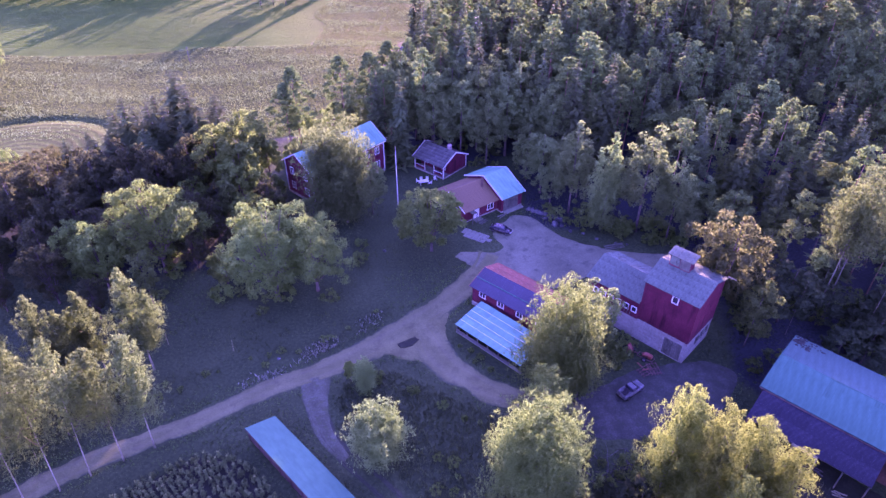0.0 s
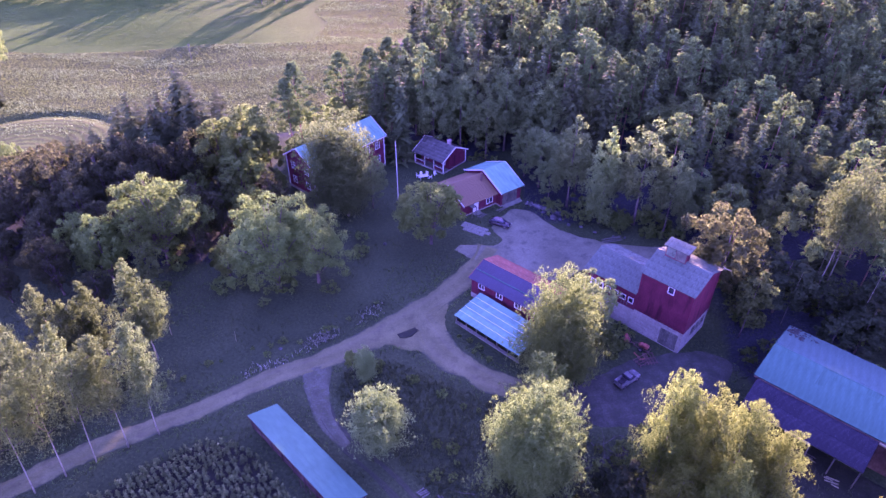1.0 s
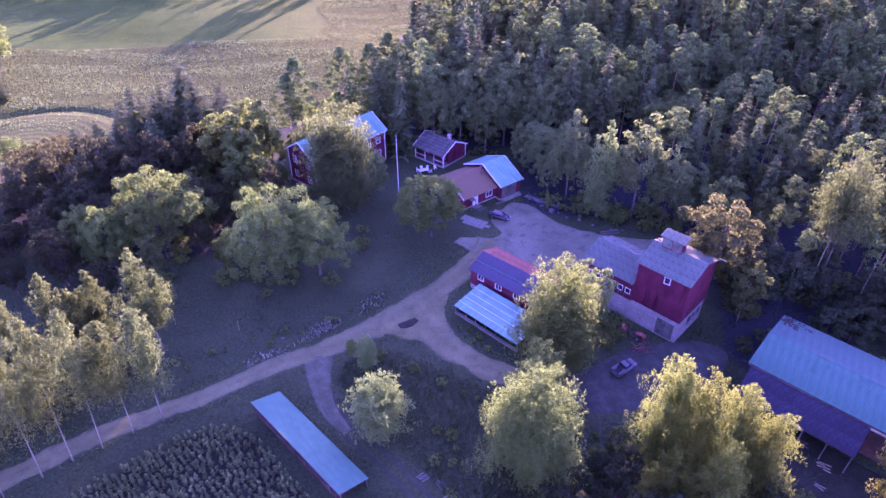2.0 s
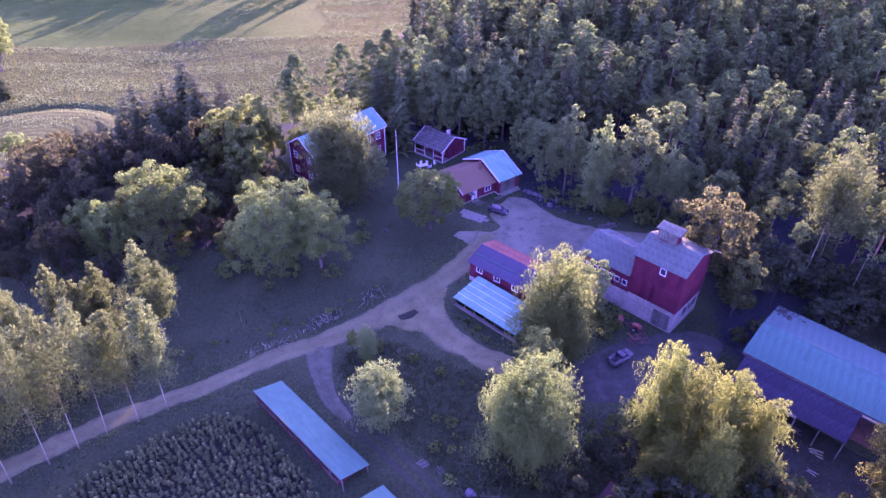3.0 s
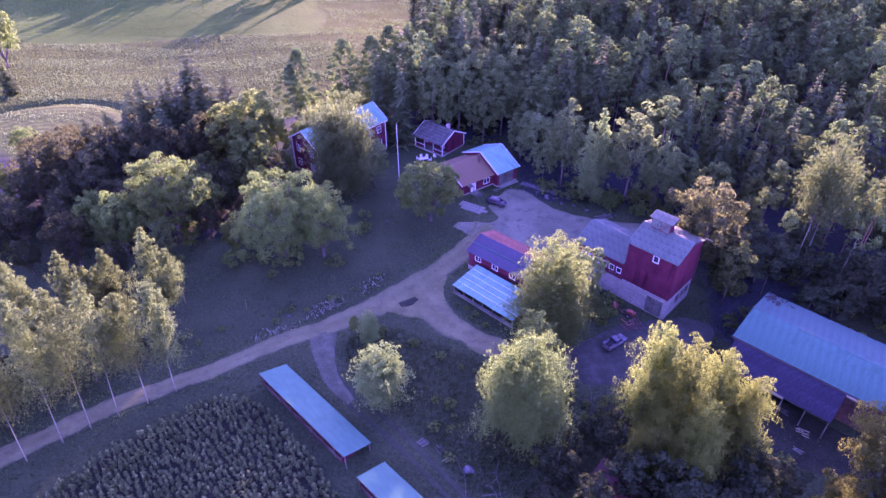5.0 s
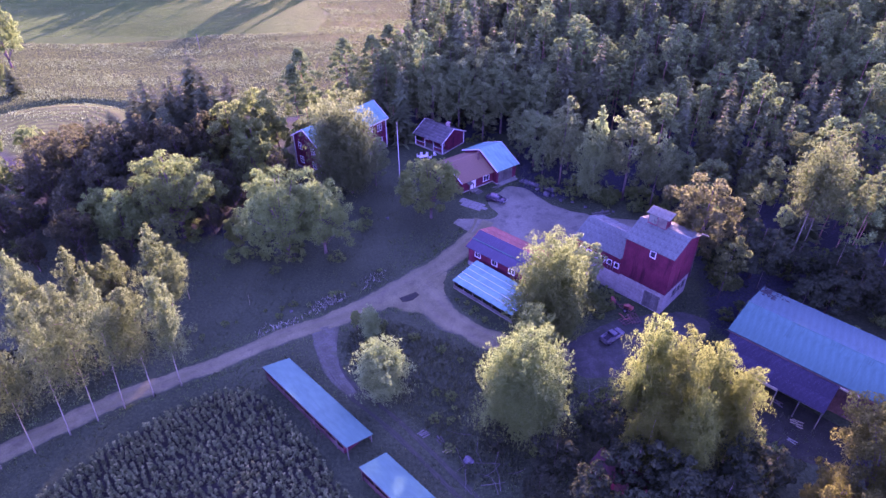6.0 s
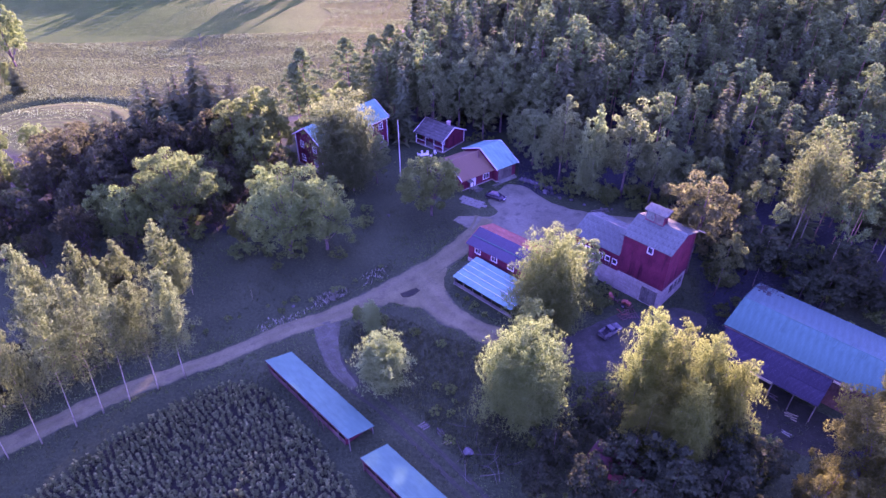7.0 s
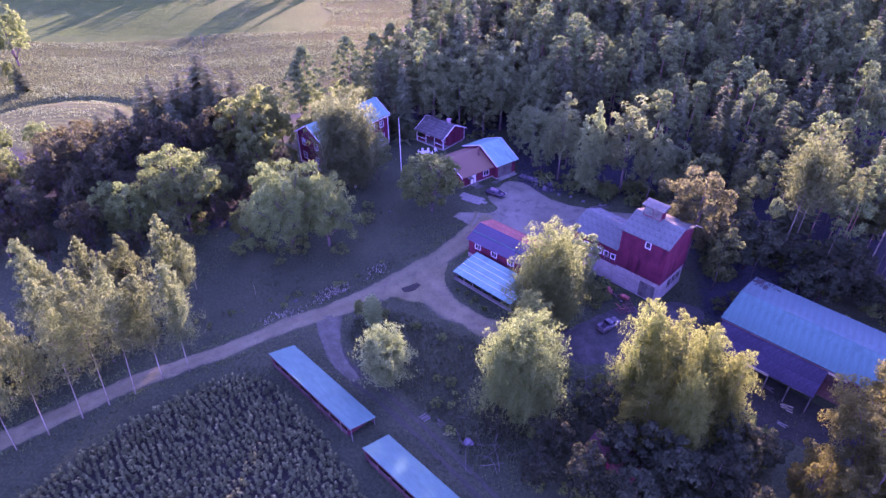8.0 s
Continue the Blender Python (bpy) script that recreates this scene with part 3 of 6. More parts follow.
branch_line = road_strip("road", BRANCH, 0.056, M["gravel"], "pale gravel drive turning round a weedy island", 4)
track_line = road_strip("track", TRACK_A, 0.03, M["track"], "earthy start of a farm track off the road", 5, ragged=0.25)
ruts = [road_strip("rut", r, 0.02 + 0.004 * i, M["rut"], "earthy wheel rut of the farm track in the grass", 50 + i, crown=0.02, ragged=0.12) for i, r in enumerate((RUT_A, RUT_B))]
track_line = np.concatenate([track_line, *ruts])
patch("yard", FORK, 0.059, M["fork"], "gravel fork where the drive leaves the road", 9)
patch("yard", YARD, 0.062, M["yard"], "open gravel farmyard between the red buildings", 6)
# the shade of the trees is put into this patch's dark colour
patch("yard", [(44.5, 51), (49, 49.5), (54, 45), (58.5, 40), (57, 36.5), (52, 36), (47, 38), (43, 42), (41.5, 47)], 0.045, M["soil_and_shade"], "bare trodden earth in front of the lean-to, darkened for tree shade", 10)
patch("yard", BACKYARD, 0.045, M["yard_earth"], "bare earth yard in front of the granary", 7)
patch("grass_patch", [(-8.0, 69.9), (-6.4, 71.2), (-4.4, 72.0), (-4.0, 71.0), (-5.4, 70.0), (-6.8, 69.4)], 0.17, M["soil_and_shade"], "dark weedy patch in the fork of the road", 8)


def inside(poly, x, y):
    p = np.array(poly)
    hit = np.zeros(np.shape(x), bool)
    for (x0, y0), (x1, y1) in zip(p, np.roll(p, -1, 0)):
        cross = ((y0 > y) != (y1 > y)) & (x < (x1 - x0) * (y - y0) / (y1 - y0 + 1e-9) + x0)
        hit ^= cross
    return hit


def rect(x, y, angle, u0, v0, u1, v1):
    a = radians(angle)
    return [(x + u * math.cos(a) - v * math.sin(a), y + u * math.sin(a) + v * math.cos(a)) for u, v in ((u0, v0), (u1, v0), (u1, v1), (u0, v1))]


# building plots: (corner x, corner y, turn of the front, x0, y0, x1, y1)
PLOTS = {
    "house": (-27.7, 111.9, 48, -0.6, -0.6, 21.2, 9.6), "hut": (-6.8, 128.4, -40, -0.3, -2.6, 9, 8.4), "garage": (12.1, 108.9, 36, -0.3, -0.3, 7, 12.2),
    "wing": (4.2, 105.0, 36, -0.3, -0.3, 9, 10.5), "cow": (4.9, 79.9, -40.9, -0.3, -9, 17, 8.0), "silo": (30.9, 71.7, -44, -13, -0.5, 9, 9.2),
    "hall": (44.3, 56.5, -43.8, -1.5, -5.2, 34, 18), "shed": (-26.7, 51.4, -44.6, -0.2, -0.6, 20.5, 4.4), "shed_b": (-10.4, 34.4, -44.6, -0.2, -0.6, 18.5, 4.4),
    "red_shed": (19.6, 35.4, -49, 0, 0, 8, 4.5),
}


def clear(x, y, road=0.4):
    """True where there is neither road nor building."""
    x, y = np.asarray(x, float), np.asarray(y, float)
    ok = ~inside(YARD, x, y) & ~inside(BACKYARD, x, y) & ~inside(FORK, x, y)
    for line in (main_line, branch_line):
        for a in line[::2]:
            ok &= np.hypot(x - a[0], y - a[1]) > a[2] / 2 + road
    for a in track_line[::2]:
        ok &= np.hypot(x - a[0], y - a[1]) > a[2] / 2
    for p in PLOTS.values():
        ok &= ~inside(rect(*p), x, y)
    return ok

# ---- trees ----
def unit(v):
    return v / (np.linalg.norm(v, axis=-1, keepdims=True) + 1e-9)


def leaves(c, normal, along, long, wide):
    """Pointed leaves or sprays round centres c: arrays of corners and faces."""
    along = unit(along - normal * (along * normal).sum(-1, keepdims=True))
    side = np.cross(normal, along)
    long, wide = np.asarray(long).reshape(-1, 1), np.asarray(wide).reshape(-1, 1)
    v = np.stack([c - along * long + side * wide, c - along * long - side * wide, c + along * long], 1).reshape(-1, 3)
    return v, np.arange(len(v)).reshape(-1, 3)


def crown_birch(rng, h, r, count=20000, low=0.28, size=0.115, tips=3, point=0.85, hem=0.4, core=0.3, lobes=0.3, fade=0.25, sprays=2.2, droop=1.0, side=(0.45, 0.68)):
    """A weeping crown: leaders with arching limbs of uneven reach, from which strands of leaves hang."""
    limbs, cs = [], []
    leaders = [(0.0, 0.0, 1.0, 0.85)] + [(rng.uniform(0, 6.28), r * rng.uniform(0.32, 0.55), rng.uniform(0.66, 0.92), rng.uniform(*side)) for _ in range(tips)]
    for laz, loff, lh, lr in leaders:
        n = int(58 * lr + 8)
        lo = low if loff == 0 else low * rng.uniform(0.9, 1.5)
        ph = rng.uniform(0, 6.28, 4)
        for i in range(n):
            t = lo + (1.0 - lo) * (i + rng.uniform(0, 1)) / n
            q = (t - lo) / (1 - lo)
            prof = (min(1, (q + 0.06) / 0.26) ** 0.6) * (1 - q) ** point * 1.25 + 0.035
            az = i * 2.399 + rng.uniform(-0.5, 0.5)
            bulge = math.sin(2 * az + ph[0] + 4 * q) + 0.8 * math.sin(3 * az + ph[1] - 7 * q) + 0.6 * math.sin(az + ph[2] + 11 * q)
            if bulge < -1.35 and q < 0.8 and lobes > 0.2:
                continue
            reach = r * lr * prof * rng.uniform(0.65, 1.1) * (1 + lobes * bulge * 0.6)
            bend = loff * min(1.0, 0.3 + q)
            p0 = np.array([math.cos(laz) * bend, math.sin(laz) * bend, h * lh * t - 0.35 * reach])
            d = np.array([math.cos(az), math.sin(az), 0])
            s = np.linspace(0, 0.7, 4)[:, None]
            if i % 3 == 0:
                limbs.append((p0 + d * reach * s + np.array([0, 0, 1]) * reach * (1.2 * s - 0.6 * s * s), 0.018 + 0.03 * (1 - q)))
            side_way = np.array([-d[1], d[0], 0])
            tassels = max(2, int(reach / 0.48))
            each = max(3, int(16 * sprays * (0.2 + prof) * (0.4 + lr) / tassels))
            for k in range(tassels):
                u = (k + rng.uniform(0.3, 1.1)) / tassels
                p = p0 + d * reach * u + np.array([0, 0, 1]) * reach * (1.2 * u - 0.75 * u * u) + side_way * rng.normal(0, 0.14 * reach)
                wide, long = 0.15 + 0.036 * r * (0.2 + prof), 0.5 + 2.9 * droop * prof * (0.6 + 0.5 * max(0.0, bulge)) * rng.uniform(0.6, 1.2)
                for _ in range(each):
                    o = rng.normal(0, wide, 2)
                    m = math.hypot(*o)
                    cs.append((p + np.array([o[0], o[1], -1.1 * m]), long * rng.uniform(0.3, 1.0) * max(0.25, 1 - m / (2.4 * wide))))
        if loff:
            top = np.array([math.cos(laz) * loff, math.sin(laz) * loff, h * lh * 0.93])
            s = np.linspace(0, 1, 5)[:, None]
            base = np.array([0, 0, h * low])
            limbs.append((base + (top - base) * s - np.array([0, 0, 1]) * np.sin(s * math.pi) * 0.03 * h, 0.07))
    per = count / len(cs)
    c = []
    for p, drop in cs:
        m = max(2, int(per * rng.uniform(0.5, 1.5)))
        z = rng.uniform(0, 1, m) ** 1.1
        off = rng.normal(0, 0.075, (m, 2))
        c.append(np.column_stack([p[0] + off[:, 0], p[1] + off[:, 1], p[2] - z * drop]))
    c = np.concatenate(c)
    az = np.arctan2(c[:, 1], c[:, 0])
    over = c[:, 2] - h * low * hem - 0.05 * h * (1 + np.sin(3 * az + 1.7) * np.cos(5 * az))
    c = c[rng.uniform(0, 1, len(c)) < 0.12 + over / (fade * h * (1 - low * hem))]
    c = c[c[:, 2] > 0.8 * h * low * hem]
    normal = unit(rng.normal(0, 1, (len(c), 3)) + np.array([0, 0, 0.4]))
    along = unit(rng.normal(0, 0.5, (len(c), 3)) + np.array([0, 0, -1.0]))
    inner = np.clip(1 - np.hypot(c[:, 0], c[:, 1]) / (0.6 * r), 0, 1) * np.clip((0.93 * h - c[:, 2]) / (0.2 * h), 0, 1)
    k = rng.uniform(0.7, 1.5, len(c)) * size * (1 + core * inner)
    return leaves(c, normal, along, k * 1.75, k * 0.62), limbs


def crown_broad(rng, h, r, count=14000, low=0.2, clumps=64, size=0.17, flat=1.0):
    """A spreading crown of rounded boughs with gaps between them."""
    limbs, cs, ns = [], [], []
    mid, hz = h * (1 + low) / 2, h * (1 - low) / 2
    p1, p2, p3 = rng.uniform(0, 6.28, 3)
    for i in range(clumps):
        z = 1 - 1.75 * (i + 0.5) / clumps
        az = i * 2.399 + rng.uniform(-0.4, 0.4)
        k = rng.uniform(0.5, 0.92) * (1 + 0.16 * math.sin(2 * az + p1 + 1.5 * z) + 0.13 * math.sin(3 * az + p2 - 2 * z) + 0.07 * math.sin(5 * az + p3))
        rad = math.sqrt(max(0.0, 1 - z * z)) * k
        o = np.array([math.cos(az) * rad * r, math.sin(az) * rad * r, mid + z * k * hz * 0.98])
        b = r * rng.uniform(0.13, 0.27) * (64 / clumps) ** 0.25
        m = int(count / clumps * rng.uniform(0.6, 1.4))
        d = unit(rng.normal(0, 1, (m, 3)) + np.array([0, 0, 0.35]) + 0.5 * unit(o - np.array([0, 0, mid])))
        cs.append(o + d * (b * rng.uniform(0.3, 1.12, (m, 1)) ** 0.6) * np.array([1, 1, 0.75 * flat]))
        ns.append(unit(d + rng.normal(0, 0.6, (m, 3))))
        if i % 4 == 0:
            p0 = np.array([0, 0, h * low * rng.uniform(0.8, 1.6)])
            s = np.linspace(0, 1, 5)[:, None]
            limbs.append((p0 + (o - p0) * s + np.array([0, 0, 1]) * np.sin(s * math.pi) * 0.06 * h, 0.012 * h * rng.uniform(0.5, 1)))
    c, n = np.concatenate(cs), np.concatenate(ns)
    c[:, 2] = np.maximum(c[:, 2], 0.25)
    k = rng.uniform(0.65, 1.35, len(c)) * size
    return leaves(c, n, rng.normal(0, 1, (len(c), 3)), k * 1.15, k * 0.75), limbs


def crown_spruce(rng, h, r, whorls=30, arms=8, fans=5):
    """Whorls of drooping boughs, each of several flat sprays."""
    c, n, a, L, W = [], [], [], [], []
    for i in range(whorls):
        t = 0.06 + 0.93 * (i + rng.uniform(-0.25, 0.25)) / (whorls - 1)
        reach0 = r * (1 - t) ** 0.8 * (0.9 if t > 0.15 else 0.8) + 0.12
        for j in range(arms if t < 0.85 else 5):
            az = 2 * math.pi * (j + 0.5 * (i % 2)) / arms + rng.uniform(-0.3, 0.3)
            reach = reach0 * rng.uniform(0.65, 1.15)
            d = np.array([math.cos(az), math.sin(az), 0])
            side = np.array([-d[1], d[0], 0])
            for f in range(fans):
                u = (f + 0.7) / fans
                dirn = unit(d + side * rng.uniform(-0.55, 0.55) + np.array([0, 0, -0.25 - 0.25 * u + 0.5 * t]))
                p = d * reach * u * 0.9 + np.array([0, 0, h * t - reach * (0.38 - 0.3 * t) * u ** 1.3])
                c.append(p)
                n.append(unit(np.array([0, 0, 1.0]) + rng.normal(0, 0.45, 3)))
                a.append(dirn)
                L.append(reach * rng.uniform(0.26, 0.4) + 0.12)
                W.append(reach * rng.uniform(0.1, 0.17) + 0.07)
    return leaves(np.array(c), np.array(n), np.array(a), L, W), []


def crown_pine(rng, h, r, clumps=34, tufts=60, low=0.33, size=0.25):
    """A rounded top of flattened needle cushions on crooked limbs, thinning downwards."""
    limbs, cs, ns = [], [], []
    p1, p2 = rng.uniform(0, 6.28, 2)
    for i in range(clumps):
        q = (i + rng.uniform(0, 1)) / clumps
        t = low + (0.97 - low) * q ** 0.85
        az = i * 2.399 + rng.uniform(-0.6, 0.6)
        dome = max(0.0, 1 - q ** 1.7) ** 0.7 * min(1, 0.5 + q * 1.6)
        reach = r * dome * rng.uniform(0.55, 1.0) * (1 + 0.22 * math.sin(2 * az + p1 + 3 * q) + 0.14 * math.sin(3 * az + p2))
        o = np.array([math.cos(az) * reach, math.sin(az) * reach, h * t + 0.1 * reach])
        b = r * rng.uniform(0.17, 0.3) * (1 - 0.3 * q)
        m = int(tufts * rng.uniform(0.6, 1.4))
        d = unit(rng.normal(0, 1, (m, 3)) + np.array([0, 0, 0.7]) + 0.35 * np.array([math.cos(az), math.sin(az), 0]))
        cs.append(o + d * b * rng.uniform(0.5, 1.05, (m, 1)) * np.array([1.1, 1.1, 0.6]))
        ns.append(unit(d * 0.8 + rng.normal(0, 0.6, (m, 3))))
        limbs.append((np.array([[0, 0, h * t - 0.25 * reach], o * np.array([0.5, 0.5, 1]) - np.array([0, 0, 0.15 * reach]), o]), 0.07))
    c, n = np.concatenate(cs), np.concatenate(ns)
    k = rng.uniform(0.7, 1.3, len(c)) * size
    return leaves(c, n, rng.normal(0, 1, (len(c), 3)), k * 1.15, k * 0.6), limbs


def trunk_mesh(rng, h, r0, mat, lean=0.02, top=0.96, sides=6):
    bm = bmesh.new()
    n = 7
    wob = np.cumsum(rng.normal(0, lean * h / n, (n, 2)), 0)
    wob -= wob[0]
    pts, rad = [], []
    for i in range(n):
        t = i / (n - 1)
        k = 0.3 if 0 < i < n - 1 else 0.0
        pts.append((wob[i, 0] * k, wob[i, 1] * k, -0.3 + (h * top + 0.3) * t))
        rad.append(r0 * ((1 - t) ** 0.8 * 0.95 + 0.05) * (1.35 if i == 0 else 1))
    tube(bm, pts, rad, sides)
    return done("trunk", bm, mat, True)


def limb_mesh(limbs, mat):
    bm = bmesh.new()
    for path, lr in limbs:
        k = len(path)
        tube(bm, [tuple(p) for p in path], [lr * (1 - 0.8 * j / (k - 1)) for j in range(k)], 3)
    return done("branchwork", bm, mat, True)


def make_tree(name, label, crown, trunk_r, bark, leaf, h, group="", limb_keep=1.0, tops=0.96, seed=1):
    """One kind of tree: the meshes of its trunk, limbs and crown."""
    rng = np.random.default_rng(seed)
    (v, f), limbs = crown(rng)
    limbs = [l for l in limbs if rng.uniform() < limb_keep]
    return dict(name=name, label=label, group=group, h=h, trunk=trunk_mesh(rng, h, trunk_r, M[bark], top=tops), limbs=limb_mesh(limbs, M["bark"]) if limbs else None,
                crown=mesh_arrays("crown", v, f, M[leaf]))


def plant(kind, x, y, h=None, turn=0.0, wide=1.0, label=None, category="tree", lean=0.0):
    """Sets a tree of that kind on the ground."""
    s = (h or kind["h"]) / kind["h"]
    m = Matrix.Translation((x, y, float(rise(x, y)) - 0.05)) @ Matrix.Rotation(radians(lean), 4, "Y") @ Matrix.Rotation(turn, 4, "Z") @ Matrix.Diagonal((s * wide, s * wide, s, 1))
    t = thing(kind["name"], m, label or kind["label"], category, kind["group"])
    part("trunk", kind["trunk"], None, t)
    if kind["limbs"]:
        part("branchwork", kind["limbs"], None, t)["kind"] = "stuff"
    part("crown", kind["crown"], None, t)
    return t


K = {}
for i in range(3):
    K["birch", i] = make_tree("birch_tree", "tall weeping birch with a white trunk", lambda g: crown_birch(g, 20, 6.4 + 0.5 * i, 34000, low=0.13, size=0.095, tips=4, point=0.55), 0.2, "birch_bark", "birch_leaf", 20, tops=0.8, limb_keep=0.6, seed=11 + i)
    K["roadbirch", i] = make_tree("birch_tree", "roadside birch with a bare white lower trunk", lambda g: crown_birch(g, 20, 3.3 + 0.35 * i, 30000, low=0.36, size=0.062, tips=1, point=0.7, hem=0.95, core=0.1, fade=0.8, droop=1.6, side=(0.5, 0.75)), 0.075, "birch_bark", "pale_birch_leaf", 20, tops=0.75, group="birches along the road", limb_keep=0.6, seed=21 + i)
    K["oak", i] = make_tree("broadleaf_tree", "broad green deciduous tree with a rounded crown", lambda g: crown_broad(g, 16, 7.0, 26000, low=0.14, clumps=150, size=0.125), 0.36, "bark", "oak_leaf", 16, seed=31 + i)
    K["gardentree", i] = make_tree("broadleaf_tree", "shaded garden tree", lambda g: crown_broad(g, 12, 5.2, 8500, low=0.12, clumps=90, size=0.17), 0.24, "bark", "oak_leaf", 12, limb_keep=0.3, seed=231 + i)
    K["linden", i] = make_tree("linden_tree", "grey-green linden at the edge of the wood", lambda g: crown_broad(g, 18, 5.0, 9500, low=0.1, clumps=110, size=0.16), 0.24, "bark", "linden_leaf", 18, limb_keep=0.0, seed=41 + i)
    K["spruce", i] = make_tree("spruce_tree", "dark spruce with drooping boughs", lambda g: crown_spruce(g, 22, 3.7 + 0.4 * i), 0.2, "bark", "spruce_leaf", 22, tops=0.99, seed=51 + i)
    K["pine", i] = make_tree("pine_tree", "pine with a cushioned blue-green crown", lambda g: crown_pine(g, 22, 3.9 + 0.4 * i, 44, 46), 0.18, "pine_bark", "pine_leaf", 22, limb_keep=0.0, seed=61 + i)
    K["bush", i] = make_tree("bush", "low green bush in the rough grass", lambda g: crown_broad(g, 2.6, 1.7, 440, low=0.05, clumps=14, size=0.15), 0.04, "bark", "oak_leaf", 2.6, seed=71 + i, limb_keep=0.0)
    K["young", i] = make_tree("young_tree", "young deciduous tree in the wood", lambda g: crown_broad(g, 15, 3.6, 3000, low=0.1, clumps=44, size=0.21), 0.14, "bark", "wood_leaf", 15, seed=121 + i, limb_keep=0.0)
    K["under", i] = make_tree("young_tree", "young tree below the birches, shade put into its leaf colour", lambda g: crown_broad(g, 9, 2.6, 2600, low=0.05, clumps=40, size=0.16), 0.09, "bark", "under_shade_leaf", 9, seed=211 + i, limb_keep=0.0)
for i in range(2):
    K["yellow", i] = make_tree("birch_tree", "yellowing birch with hanging twigs", lambda g: crown_birch(g, 21, 6.4 + 0.6 * i, 72000, low=0.1, size=0.064, tips=3, point=0.5, sprays=3.5, lobes=0.26, droop=1.3, side=(0.55, 0.75)), 0.2, "birch_bark", "yellow_leaf", 21, tops=0.8, limb_keep=0.5, seed=81 + i)
    K["thin", i] = make_tree("birch_tree", "slender birch with a thin bare trunk and small top", lambda g: crown_broad(g, 22, 2.0 + 0.5 * i, 2600, low=0.7, clumps=34, size=0.12), 0.068, "grey_bark", "wood_leaf", 22, tops=0.85, group="slender birches of the wood", limb_keep=0.0, seed=91 + i)
    K["purple", i] = make_tree("maple_tree", "bronze-green maple, garden shade put into its leaf colour", lambda g: crown_broad(g, 15, 6.0, 7500, low=0.1, clumps=90, size=0.2), 0.28, "bark", "bronze_shade_leaf", 15, seed=101 + i)
    K["willow", i] = make_tree("willow_tree", "small round grey-green willow", lambda g: crown_broad(g, 10, 4.2, 10000, low=0.12, size=0.13), 0.18, "bark", "birch_leaf", 10, seed=111 + i)

    K["housebirch", i] = make_tree("birch_tree", "huge weeping birch", lambda g: crown_birch(g, 20, 7.0, 96000, low=0.1, size=0.085, tips=8, point=0.16, sprays=3.4, core=0.7, lobes=0.15), 0.24, "birch_bark", "pale_birch_leaf", 20, tops=0.7, limb_keep=0.6, seed=181 + i)
    # aspen's pale leaves on a birch: sunlight on the crown put into the colour
    K["islandbirch", i] = make_tree("birch_tree", "small weeping birch", lambda g: crown_birch(g, 20, 7.2, 60000, low=0.08, size=0.12, tips=6, point=0.3, sprays=2.6, lobes=0.3), 0.24, "birch_bark", "aspen_leaf", 20, tops=0.7, limb_keep=0.6, seed=241 + i)
    K["bigbirch", i] = make_tree("birch_tree", "huge weeping birch", lambda g: crown_birch(g, 20, 6.9, 150000, low=0.08, size=0.06, tips=6, point=0.32, sprays=3.6, lobes=0.28, droop=1.2, fade=0.12), 0.24, "birch_bark", "birch_leaf", 20, tops=0.7, limb_keep=0.6, seed=161 + i)
    K["pointed", i] = make_tree("birch_tree", "tall birch with a narrow pointed crown", lambda g: crown_birch(g, 20, 4.7 + 0.5 * i, 32000, low=0.28, size=0.066, tips=1, point=0.8, core=0.4, droop=1.4), 0.15, "birch_bark", "pale_birch_leaf", 20, tops=0.75, limb_keep=0.6, seed=171 + i)
    K["darkoak", i] = make_tree("oak_tree", "dense oak, shade put into its leaf colour", lambda g: crown_broad(g, 18, 6.6, 28000, low=0.1, clumps=150, size=0.115), 0.34, "bark", "sun_shade_oak_leaf", 18, limb_keep=0.5, seed=191 + i)
    K["woodbirch", i] = make_tree("birch_tree", "tall birch with a bare grey trunk", lambda g: crown_birch(g, 24, 4.8, 22000, low=0.45, size=0.095, tips=4, point=0.35, hem=0.95, core=0.6, fade=0.5), 0.13, "grey_bark", "wood_leaf", 24, tops=0.75, limb_keep=0.5, seed=201 + i)
    K["ash", i] = make_tree("ash_tree", "yellow-green ash in the garden", lambda g: crown_broad(g, 18, 5.6, 12000, low=0.2, size=0.17), 0.25, "bark", "birch_leaf", 18, limb_keep=0.6, seed=141 + i)
    K["tallpine", i] = make_tree("pine_tree", "tall pine with a dense dark crown", lambda g: crown_pine(g, 22, 3.9, 60, 130, low=0.4, size=0.18), 0.18, "pine_bark", "pine_leaf", 22, limb_keep=0.5, seed=151 + i)

rnd = random.Random(5)
EVERY = []


def put(kind, x, y, h, wide=1.0, label=None, lean=0.0):
    i = rnd.randrange(sum(1 for k in K if k[0] == kind))
    EVERY.append((x, y))
    plant(K[kind, i], x, y, h, rnd.uniform(0, 6.28), wide, label, lean=lean)


# the row of birches along the road, and those behind it
for x, y, h in ((-58.5, 36.2, 25), (-55.2, 38.6, 24), (-51.8, 41.5, 26.5), (-49.0, 43.9, 26), (-46.0, 46.0, 25.5), (-42.7, 48.3, 21.5), (-39.3, 50.4, 21.5), (-62, 33.5, 24), (-66, 31, 23)):
    put("roadbirch", x, y, h, (0.9 if h > 22 else 1.25), lean=6.0 if h > 22 else 3.5)
for x, y, h in ((-54.9, 59.5, 19.5), (-50.9, 63.0, 17.5), (-44.7, 64.6, 20), (-62, 57, 21), (-68, 50, 21), (-58.5, 53.5, 20.5), (-64, 45, 20), (-71.5, 41, 20)):
    put("pointed", x, y, h)
# undergrowth added to darken the road's left end, shade in its leaf colour
